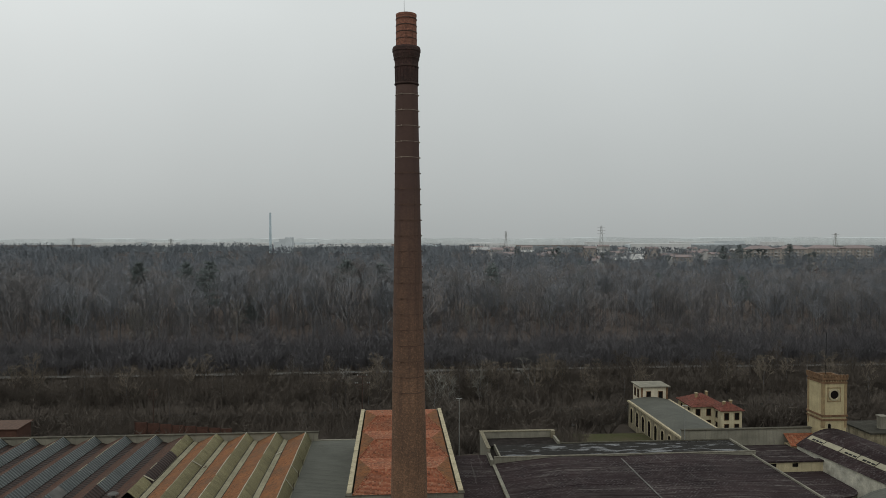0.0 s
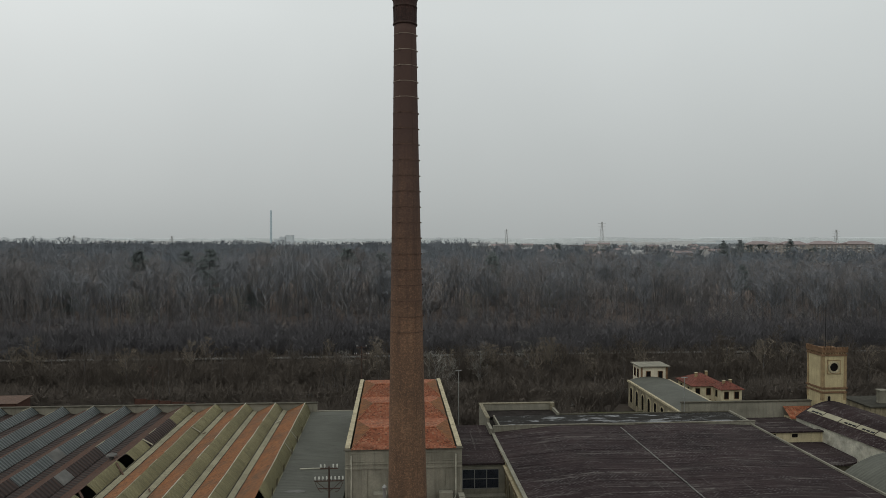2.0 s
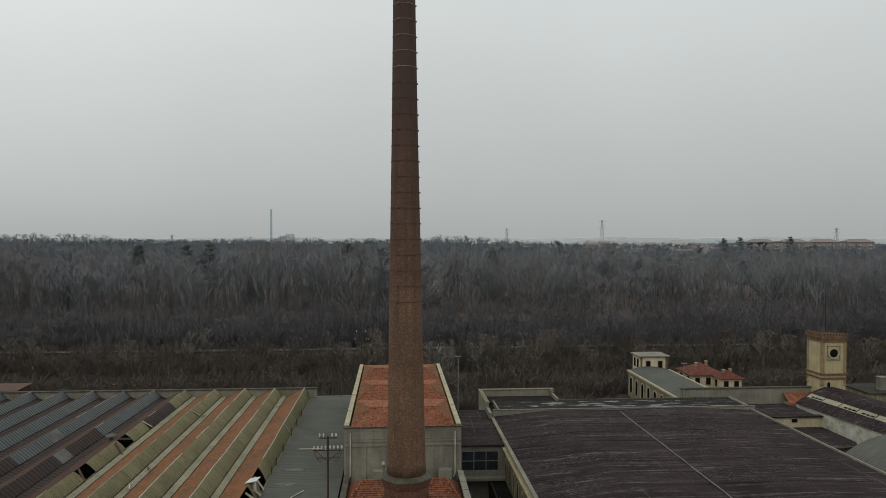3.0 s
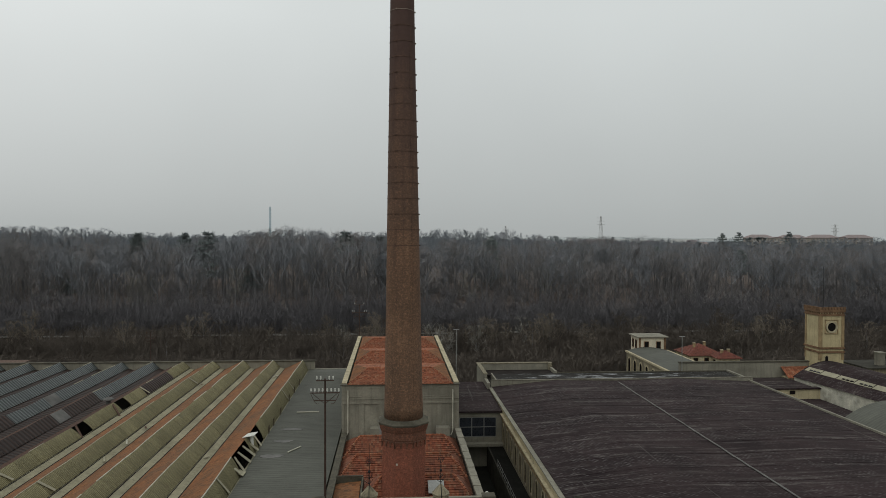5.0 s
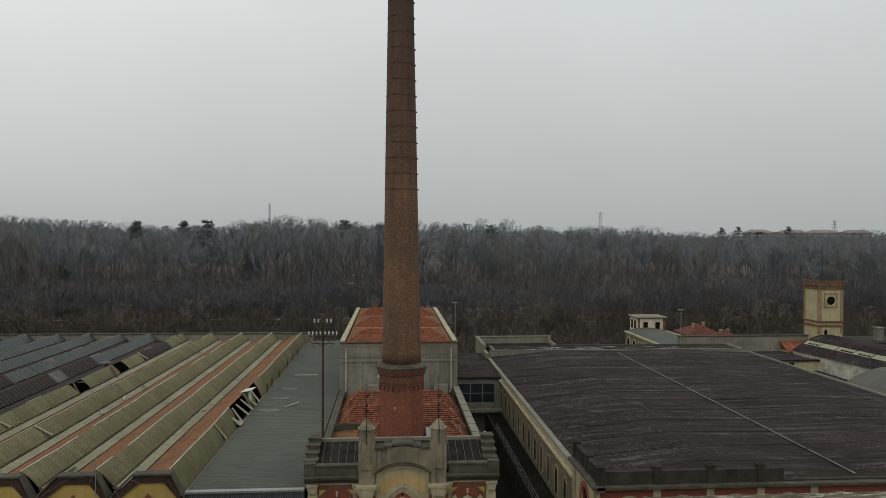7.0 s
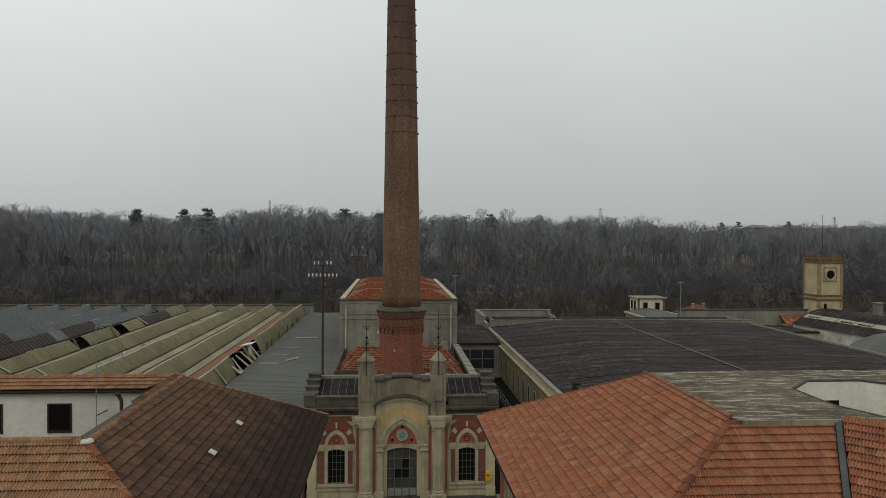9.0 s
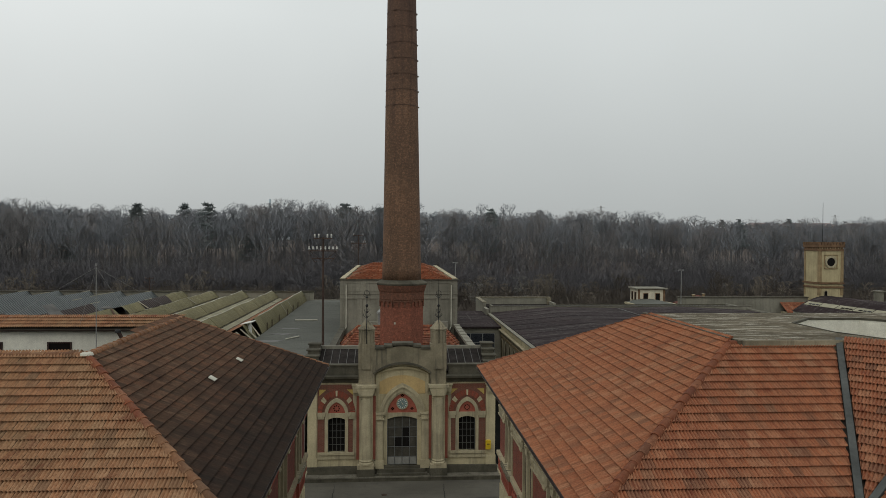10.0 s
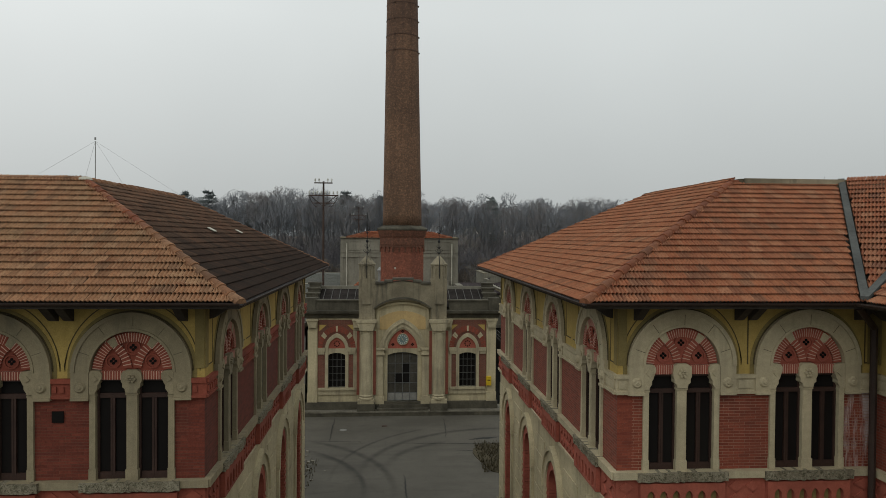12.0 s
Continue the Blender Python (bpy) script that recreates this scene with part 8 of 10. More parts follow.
# ---- the two office buildings ----
EZ = 11.95
M["line"] = worn("dark_painted_line", (0.09, 0.07, 0.035), 0.8, 1.2, 2, 15, 0.9, 0.1, 0.003)
M["stone_dim"] = worn("dim_carved_stone", (0.305, 0.255, 0.158), 0.7, 1.12, 0.9, 10, 0.9, 0.35, 0.01, streak=0.5, dirt=(0.10, 0.09, 0.07))
M["olive_line"] = worn("dark_stone_joint", (0.13, 0.11, 0.07), 0.6, 1.3, 2, 15, 0.95, 0.1, 0.003)
M["red_brick_dim"] = brickwork("dim_red_brick", (0.165, 0.04, 0.026), (0.13, 0.06, 0.042), stain_amount=0.35)
M["soffit"] = worn("dark_soffit_wood", (0.055, 0.045, 0.035), 0.7, 1.3, 1.0, 9, 0.85, 0.3, 0.01)
M["gutter_brown"] = worn("brown_painted_gutter", (0.045, 0.03, 0.024), 0.7, 1.3, 1.0, 9, 0.5, 0.1, 0.004, 0.2)
M["olive_post"] = worn("olive_plaster_post", (0.24, 0.185, 0.07), 0.7, 1.2, 1.0, 9, 0.9, 0.2, 0.006)
M["curtain"] = worn("dull_inner_curtain", (0.06, 0.055, 0.045), 0.6, 1.3, 1.5, 8, 0.9, 0.0, 0.01)
_made = {}


def shared(key, make, material):
    """A mesh made once and used by alike parts; the dim set of the west office sits a little lower above the capitals.
    """
    if key not in _made:
        bm = bmesh.new()
        make(bm)
        if "dim" in key:
            for v in bm.verts:
                v.co.z -= 0.06 * min(1.0, max(0.0, (v.co.z - 10.1) / 0.2))
        _made[key] = mesh_of(key, bm, material)
    return _made[key]


def put(name, me, parent, m, label=""):
    ob = new(name, me)
    ob.parent = parent
    ob.matrix_parent_inverse = parent.matrix_basis.inverted() if parent.type == "EMPTY" else Matrix()
    ob.matrix_basis = m if parent.type == "EMPTY" else Matrix()
    return tagged(ob, label) if label else ob


SPR = 10.41
SILL = 7.97          # top of the string course and the sills
HW, HO = 0.88, 1.28  # inner and outer half width of the stone arches


def w_surround(bm):
    hood(bm, 0, SPR, SPR, HW, HW + 0.01, HO, HO + 0.03, -0.1, 0.3, "y", 18)
    hood(bm, 0, SPR, SPR, HO - 0.09, HO - 0.06, HO, HO + 0.03, -0.13, -0.1, "y", 18)
    hood(bm, 0, SPR, SPR, HW, HW + 0.01, HW + 0.06, HW + 0.07, -0.12, -0.1, "y", 18)
    for s in (-1, 1):
        lo, hi = sorted((s * 0.775, s * 0.905))
        box(bm, lo, hi, -0.06, 0.2, 8.22, 9.86)
        box(bm, lo - 0.012, hi + 0.012, -0.07, 0.2, SILL, 8.22)
        box(bm, lo - 0.01, hi + 0.01, -0.068, 0.2, 9.8, 9.84)
        lo, hi = sorted((s * 0.905, s * HO))
        box(bm, lo, hi, -0.1, 0.3, 9.73, SPR)
        box(bm, lo, hi, -0.13, -0.1, 9.73, 9.79)
        prism(bm, [(s * 0.66, 10.2), (s * 0.69, 10.1), (s * 0.72, 10.06), (s * 0.72, 9.98), (s * 0.775, 9.9), (s * 0.775, 9.86), (s * 0.9, 9.86), (s * 0.9, SPR), (s * 0.86, SPR + 0.04), (s * 0.68, SPR + 0.02), (s * 0.63, SPR - 0.04), (s * 0.63, 10.27)], "y", -0.09, 0.2)
        tube(bm, (s * 1.08, -0.15, 10.02), (s * 1.08, -0.1, 10.02), 0.09, 0.125, 14)
        tube(bm, (s * 1.08, -0.17, 10.02), (s * 1.08, -0.15, 10.02), 0.03, 0.05, 8)
        prism(bm, [(s * 0.78, 10.15), (s * 0.86, 10.24), (s * 0.78, 10.33), (s * 0.7, 10.24)], "y", -0.115, -0.09)


def w_column(bm):
    box(bm, -0.115, 0.115, -0.06, 0.12, 8.2, 9.84)
    box(bm, -0.07, 0.07, -0.07, -0.06, 8.3, 9.7)
    box(bm, -0.135, 0.135, -0.075, 0.13, SILL, 8.2)
    box(bm, -0.135, 0.135, -0.075, 0.13, 9.84, 9.89)
    prism(bm, [(-0.12, 9.89), (0.12, 9.89), (0.14, 9.98), (0.19, 10.02), (0.19, 10.1), (0.22, 10.16), (0.22, 10.32), (0.2, 10.4), (0.12, 10.45), (-0.12, 10.45), (-0.2, 10.4), (-0.22, 10.32), (-0.22, 10.16), (-0.19, 10.1), (-0.19, 10.02), (-0.14, 9.98)], "y", -0.1, 0.13)
    for k in range(6):
        a = math.pi * k / 3
        tube(bm, (0.075 * math.cos(a), -0.15, 10.24 + 0.075 * math.sin(a)), (0.075 * math.cos(a), -0.1, 10.24 + 0.075 * math.sin(a)), 0.035, 0.05, 6)
    tube(bm, (0, -0.16, 10.24), (0, -0.1, 10.24), 0.025, 0.04, 6)


def w_tympanum(bm):
    arch_fill(bm, 0, 10.21, SPR, HW, HW + 0.01, 0.03, 0.26, "y", 16)


DISCS = ((-0.42, 10.63, 0.165), (0.42, 10.63, 0.165), (0.0, 10.93, 0.165))


def w_disc(x, z, r):
    def make(bm):
        rings = [[bm.verts.new((x + q * math.cos(2 * math.pi * k / 18), y, z + q * math.sin(2 * math.pi * k / 18))) for k in range(18)] for q, y in ((r - 0.035, 0.031), (r - 0.035, -0.005), (r, -0.005), (r, 0.031))]
        for q in range(3):
            for k in range(18):
                bm.faces.new((rings[q][k], rings[q][(k + 1) % 18], rings[q + 1][(k + 1) % 18], rings[q + 1][k]))
    return make


def w_joint(a):
    """A dark joint between two stones of the arch, at the angle a."""
    def make(bm):
        c, s = math.cos(radians(a)), math.sin(radians(a))
        r0, r1, w = HW + 0.065, HO - 0.095, 0.006
        prism(bm, [(r0 * c - w * s, SPR + r0 * s + w * c), (r0 * c + w * s, SPR + r0 * s - w * c), (r1 * c + w * s, SPR + r1 * s - w * c), (r1 * c - w * s, SPR + r1 * s + w * c)], "y", -0.104, -0.098)
    return make


def w_foil(x, z):
    def make(bm):
        for k in range(4):
            a = math.pi / 2 * k
            tube(bm, (x + 0.048 * math.cos(a), 0.012, z + 0.048 * math.sin(a)), (x + 0.048 * math.cos(a), 0.034, z + 0.048 * math.sin(a)), 0.033, 0.033, 8)
    return make


def wedge_shapes(which):
    """Outlines (and depth) of the bricks in the small arches. which 0: red bricks; 1: the pale joints between them."""
    def span(k, n):
        return (k / n, (k + 0.76) / n) if which == 0 else ((k + 0.77) / n, (k + 0.99) / n)
    out, o = [], (0.0 if which == 0 else -0.003)
    for a_lo, a_hi, n in ((4, 50, 10), (63, 117, 13), (130, 176, 10)):
        for k in range(n):
            a0, a1 = (radians(a_lo + (a_hi - a_lo) * t) for t in span(k, n))
            out.append(([(r * math.cos(a), SPR + r * math.sin(a)) for r, a in ((0.655, a0), (0.85, a0), (0.85, a1), (0.655, a1))], -0.03 + o))
    for s in (-1, 1):
        for k in range(10):
            a0, a1 = (radians(6 + 62 * t) for t in span(k, 10))
            out.append(([(s * 0.84 - s * r * math.cos(a), SPR + r * math.sin(a)) for r, a in ((0.655, a0), (0.83, a0), (0.83, a1), (0.655, a1))], -0.026 + o))
        for k in range(9):
            t0, t1 = span(k, 9)
            x0, x1 = s * 0.44 - 0.25 + 0.5 * t0, s * 0.44 - 0.25 + 0.5 * t1
            out.append(([(x0, 10.205), (x1, 10.205), (x1, 10.42), (x0, 10.42)], -0.04 + o))
    return out


def w_wedges(which):
    def make(bm):
        for pts, y in wedge_shapes(which):
            prism(bm, pts, "y", y, 0.04)
    return make


def w_wedge(pts, y):
    def make(bm):
        prism(bm, pts, "y", y, 0.04)
    return make


def w_block(c):
    """A pale stone set among the red voussoirs."""
    def make(bm):
        a0, a1 = radians(c - 6), radians(c + 6)
        prism(bm, [(r * math.cos(a), SPR + r * math.sin(a)) for r, a in ((0.66, a0), (0.855, a0), (0.855, a1), (0.66, a1))], "y", -0.034, 0.04)
    return make


def w_sill(bm):
    """A crumbling slab with a ragged front edge."""
    rng = random.Random(2)
    n = 26
    edge = [(-1.06 + 2.12 * k / n, -0.25 + rng.uniform(-0.02, 0.018)) for k in range(n + 1)]
    top = [bm.verts.new((x, y, SILL - 0.006 + rng.uniform(-0.012, 0.01))) for x, y in edge]
    low = [bm.verts.new((x, y + 0.015, 7.76 + rng.uniform(-0.02, 0.015))) for x, y in edge]
    back = [bm.verts.new((x, 0.3, SILL)) for x, y in edge]
    deep = [bm.verts.new((x, 0.0, 7.76)) for x, y in edge]
    for k in range(n):
        bm.faces.new((low[k], low[k + 1], top[k + 1], top[k]))
        bm.faces.new((top[k], top[k + 1], back[k + 1], back[k]))
        bm.faces.new((deep[k], deep[k + 1], low[k + 1], low[k]))
    bm.faces.new((low[0], top[0], back[0], deep[0])), bm.faces.new((deep[n], back[n], top[n], low[n]))


def w_frame(bm):
    for s in (-1, 1):
        c = s * 0.445
        for x in (c - 0.33, c + 0.285):
            box(bm, x, x + 0.045, 0.05, 0.15, SILL, 10.21)
        box(bm, c - 0.048, c - 0.004, 0.045, 0.14, SILL, 9.759)
        box(bm, c + 0.004, c + 0.048, 0.045, 0.14, SILL, 9.759)
        box(bm, c - 0.004, c + 0.004, 0.06, 0.14, SILL, 9.759)
        box(bm, c - 0.275, c + 0.275, 0.04, 0.145, 9.76, 9.86)
        for z0, z1 in ((SILL, 8.12), (10.14, 10.21)):
            box(bm, c - 0.275, c + 0.275, 0.05, 0.145, z0, z1)
        for x in (c - 0.16, c + 0.16):
            box(bm, x - 0.012, x + 0.012, 0.16, 0.165, 8.12, 9.76)


def w_pane(x0, x1, z0, z1):
    def make(bm):
        box(bm, x0, x1, 0.1, 0.11, z0, z1)
    return make


def w_back(bm):
    box(bm, -0.8, 0.8, 0.6, 0.62, SILL, 10.2)


def w_arcade(bm):
    """Little blind pointed arches below the sill."""
    top, foot = 7.72, 7.12
    box(bm, -1.0, 1.0, -0.2, -0.08, 7.66, top)
    box(bm, -1.0, 1.0, -0.2, -0.08, foot, 7.18)
    n = 6
    for k in range(n):
        c, h = -0.9 + 1.8 * (k + 0.5) / n, 1.8 / n / 2
        half = arch_left(c, 7.4, h * 0.6, h * 1.0, 5)
        prism(bm, [(c - h, 7.18)] + [(c - h * 0.6, 7.18)] + half + [(c, 7.66), (c - h, 7.66)], "y", -0.2, -0.08)
        prism(bm, [(2 * c - x, z) for x, z in [(c - h, 7.18)] + [(c - h * 0.6, 7.18)] + half + [(c, 7.66), (c - h, 7.66)]], "y", -0.2, -0.08)
    for s in (-1, 1):
        box(bm, s * 0.95 - 0.05, s * 0.95 + 0.05, -0.2, -0.08, 7.18, 7.66)


def w_niche(bm):
    box(bm, -0.9, 0.9, -0.085, -0.072, 7.18, 7.6)


def upper_window(house, m, stone="stone_light", red="terracotta", close=False):
    tag = stone
    win = put("window", shared("window_surround_" + tag, w_surround, M[stone]), house, m, "paired lancet window in a stone arch")
    for name, key, make, mat, label in (
            ("column", "window_column", w_column, stone, "slim stone column with a flower capital"),
            ("tympanum", "window_tympanum", w_tympanum, red, "red terracotta tympanum"),
            ("pale_jointing", "window_pale", w_wedges(1), "pale_voussoir", ""),
            ("arch_block", "window_block_0", w_block(56.5), stone, ""),
            ("arch_block", "window_block_1", w_block(123.5), stone, ""),
            ("sill", "window_sill", w_sill, "sill_stone", "crumbling stone sill"),
            ("frame", "window_frame", w_frame, "frame_dark", "dark brown wooden frame"),
            ("arcade", "window_arcade", w_arcade, red, "blind terracotta arcade"),
            ("niche", "window_niche", w_niche, "olive_post", ""),
            ("inner_dark", "window_back", w_back, "curtain", "")):
        put(name, shared(key + tag, make, M[mat]), win, None, label)
    for i, (x, z, r) in enumerate(DISCS):
        put("roundel", shared(f"roundel_{i}_{tag}", w_disc(x, z, r), M[red]), win, None)
        put("quatrefoil", shared(f"quatrefoil_{i}_{tag}", w_foil(x, z), M["glass"]), win, None)
    for a in (19, 52, 88, 127, 161):
        put("joint", shared(f"arch_joint_{a}", w_joint(a), M["olive_line"]), win, None)
    if close:
        for i, (pts, y) in enumerate(wedge_shapes(0)):
            put("voussoir", shared(f"voussoir_{i}_{tag}", w_wedge(pts, y), M[red]), win, None)
    else:
        put("brick_arch", shared("window_red" + tag, w_wedges(0), M[red]), win, None)
    for i, (a, b) in enumerate(((-0.73, -0.475), (-0.415, -0.16), (0.16, 0.415), (0.475, 0.73))):
        put("pane", shared(f"window_pane_{i}", w_pane(a, b, 8.12, 9.76), M["glass"]), win, None)
    for i, (a, b) in enumerate(((-0.73, -0.16), (0.16, 0.73))):
        put("fanlight", shared(f"window_fan_{i}", w_pane(a, b, 9.86, 10.14), M["glass"]), win, None)
    return win


def l_surround(bm):
    hood(bm, 0, 1.4, 5.15, 0.86, 1.05, 1.12, 1.38, -0.1, 0.2, "y", 14)
    hood(bm, 0, 5.0, 5.15, 1.12, 1.38, 1.26, 1.53, -0.16, 0.1, "y", 14)


def l_brick(bm):
    for k in range(34):
        z = 1.4 + 3.75 * k / 34
        for s in (-1, 1):
            o = 0.02 * (k % 2)
            box(bm, s * 0.73 - 0.13, s * 0.73 + 0.13, -0.02 - o, 0.3, z, z + 0.095)
    hood(bm, 0, 5.1, 5.15, 0.6, 0.75, 0.86, 1.04, -0.04, 0.3, "y", 12)


def l_glass(bm):
    arch_fill(bm, 0, 1.4, 5.15, 0.62, 0.76, 0.3, 0.33, "y", 12)


def l_frame(bm):
    box(bm, -0.03, 0.03, 0.24, 0.3, 1.4, 5.15)
    for z in (2.3, 3.2, 4.1, 5.12):
        box(bm, -0.6, 0.6, 0.245, 0.295, z - 0.025, z + 0.025)
    box(bm, -0.6, -0.54, 0.24, 0.3, 1.4, 5.15)
    box(bm, 0.54, 0.6, 0.24, 0.3, 1.4, 5.15)


def l_sill(bm):
    box(bm, -1.2, 1.2, -0.2, 0.2, 1.2, 1.4)


def lower_window(house, m):
    win = put("lower_window", shared("low_surround", l_surround, M["stucco"]), house, m, "tall arched window with red brick reveal")
    for name, key, make, mat in (("brick_reveal", "low_brick", l_brick, "terracotta"), ("pane", "low_glass", l_glass, "glass"), ("frame", "low_frame", l_frame, "frame_dark"), ("sill", "low_sill", l_sill, "sill_stone")):
        put(name, shared(key, make, M[mat]), win, None)


PIERS = []


def side_face(house, m, L, centres, left_style, lowers, close=False):
    """One elevation along local x from 0 to L, facing local -y; m lays it into the world."""
    def add(name, bm, mat, label=""):
        bmesh.ops.transform(bm, matrix=m, verts=bm.verts)
        return part(name, bm, M[mat], house, label)
    stops = [0.0] + [c for c in centres] + [L]
    # brick between the windows, impost band
    spans = [(stops[i] + (0.905 if i else 0.0), stops[i + 1] - (0.905 if i + 1 < len(stops) - 1 else 0.0)) for i in range(len(stops) - 1)]
    for a, b in spans:
        bm = bmesh.new()
        single_bricks = close and (not left_style or a > L - 5.5)
        box(bm, a, b, 0.006 if single_bricks else 0.0, 0.35, SILL, 9.75)
        pier = add("brick_pier", bm, ("mortar_dim" if left_style else "mortar") if single_bricks else ("red_brick_dim" if left_style else "red_brick"), "red brick wall pier")
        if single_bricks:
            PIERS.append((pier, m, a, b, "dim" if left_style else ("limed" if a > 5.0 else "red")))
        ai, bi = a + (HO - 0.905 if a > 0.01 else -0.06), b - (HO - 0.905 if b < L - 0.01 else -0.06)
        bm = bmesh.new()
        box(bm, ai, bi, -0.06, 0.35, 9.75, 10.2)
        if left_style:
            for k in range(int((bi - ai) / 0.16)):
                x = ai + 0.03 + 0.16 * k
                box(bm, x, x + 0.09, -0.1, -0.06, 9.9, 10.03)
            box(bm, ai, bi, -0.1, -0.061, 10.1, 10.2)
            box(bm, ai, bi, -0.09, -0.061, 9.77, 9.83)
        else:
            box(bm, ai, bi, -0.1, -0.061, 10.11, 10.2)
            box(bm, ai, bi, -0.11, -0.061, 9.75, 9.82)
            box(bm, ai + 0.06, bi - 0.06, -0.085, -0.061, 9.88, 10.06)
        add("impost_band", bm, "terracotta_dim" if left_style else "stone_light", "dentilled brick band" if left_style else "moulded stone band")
    # yellow plaster with arched openings
    for i, c in enumerate(centres):
        x0 = 0.0 if i == 0 else (centres[i - 1] + c) / 2
        x1 = L if i == len(centres) - 1 else (c + centres[i + 1]) / 2
        bm = bmesh.new()
        spr = SPR - (0.06 if left_style else 0.0)
        bay(bm, x0, x1, 10.2, EZ + 0.1, c, 10.2, spr, HO - 0.04, HO - 0.02, 0.0, 0.35)
        add("yellow_wall", bm, "yellow", "yellow plaster spandrel")
        bm = bmesh.new()
        hood(bm, c, 10.2, spr, HO, HO + 0.03, HO + 0.1, HO + 0.13, -0.012, -0.002, "y", 16)
        add("olive_border", bm, "olive_post", "olive painted band round the arch")
        bm = bmesh.new()
        hood(bm, c, spr + 0.02, spr, HO, HO + 0.03, HO + 0.03, HO + 0.06, -0.03, -0.0125, "y", 16)
        lim = min(c - x0, x1 - c)
        if lim > 1.5:
            top = 11.82
            for s in (-1, 1):
                e = x0 if s < 0 else x1
                inner = c + s * 1.42
                for q0, q1, r0, r1 in ((min(inner, inner + s * 0.03), max(inner, inner + s * 0.03), 10.42, top),):
                    box(bm, q0, q1, -0.008, -0.002, r0, r1)
                box(bm, min(inner, e - s * 0.1), max(inner, e - s * 0.1), -0.008, -0.002, 10.42, 10.45)
                box(bm, min(inner, e - s * 0.1), max(inner, e - s * 0.1), -0.008, -0.002, top - 0.03, top)
        else:
            hood(bm, c, spr + 0.16, spr, 1.43, 1.62, 1.452, 1.645, -0.008, -0.002, "y", 16)
        add("painted_border", bm, "line")
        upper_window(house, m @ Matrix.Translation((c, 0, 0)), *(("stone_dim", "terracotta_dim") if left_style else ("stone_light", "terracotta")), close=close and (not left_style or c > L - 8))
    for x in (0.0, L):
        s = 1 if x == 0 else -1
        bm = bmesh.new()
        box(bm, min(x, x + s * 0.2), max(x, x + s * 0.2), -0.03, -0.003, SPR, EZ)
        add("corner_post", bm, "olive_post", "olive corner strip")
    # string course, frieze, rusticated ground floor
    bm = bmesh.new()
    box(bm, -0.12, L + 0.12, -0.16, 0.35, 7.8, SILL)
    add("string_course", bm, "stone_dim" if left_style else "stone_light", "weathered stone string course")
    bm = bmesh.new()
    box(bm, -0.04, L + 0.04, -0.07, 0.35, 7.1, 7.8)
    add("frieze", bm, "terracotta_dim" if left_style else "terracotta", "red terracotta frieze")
    for a, b in spans:
        a2, b2 = (a + 0.2 if a > 0.01 else a), (b - 0.2 if b < L - 0.01 else b)
        n = max(1, int((b2 - a2) / 0.3))
        w = (b2 - a2) / n
        for k in range(n):
            for r in range(2):
                x, z = a2 + w * (k + 0.5), 7.29 + 0.31 * r
                bm = bmesh.new()
                prism(bm, [(x - w * 0.42, z), (x, z - 0.135), (x + w * 0.42, z), (x, z + 0.135)], "y", -0.105, -0.068)
                add("lozenge", bm, "terracotta_dim" if left_style else "terracotta")
    bm = bmesh.new()
    box(bm, -0.1, L + 0.1, -0.12, 0.35, 7.02, 7.1)
    add("lower_band", bm, "stone_light")
    if lowers:
        for i, c in enumerate(centres):
            x0 = 0.0 if i == 0 else (centres[i - 1] + c) / 2
            x1 = L if i == len(centres) - 1 else (c + centres[i + 1]) / 2
            bm = bmesh.new()
            bay(bm, x0, x1, 0.0, 7.02, c, 1.4, 5.15, 0.9, 1.1, 0.0, 0.35)
            add("ground_floor_wall", bm, "stucco", "grooved cream-grey render")
            for k in range(9):
                z = 0.9 + 0.62 * k
                for a, b in ((x0, c - (1.3 if z < 6.4 else 0)), (c + (1.3 if z < 6.4 else 0), x1)):
                    if b - a > 0.1:
                        bm = bmesh.new()
                        box(bm, a, b, -0.03, -0.002, z, z + 0.55)
                        add("render_block", bm, "stucco")
            lower_window(house, m @ Matrix.Translation((c, 0, 0)))
    else:
        bm = bmesh.new()
        box(bm, 0.0, L, 0.0, 0.35, 0.0, 7.02)
        add("ground_floor_wall", bm, "stucco", "cream-grey render")
    bm = bmesh.new()
    box(bm, -0.1, L + 0.1, -0.12, 0.3, 0.0, 0.85)
    add("plinth", bm, "sill_stone", "rough stone plinth")
    # eaves brackets
    for i in range(len(centres) + 1):
        u = (stops[i] + stops[i + 1]) / 2 if 0 < i < len(centres) else (0.45 if i == 0 else L - 0.45)
        for du in ((-0.16, 0.16) if 0 < i < len(centres) else (0.0,)):
            bm = bmesh.new()
            prism(bm, [(-0.002, 11.45), (-0.12, 11.48), (-0.55, 11.78), (-0.8, 11.8), (-0.8, 11.9), (-0.002, 11.9)], "x", u + du - 0.09, u + du + 0.09)
            add("eaves_bracket", bm, "soffit")


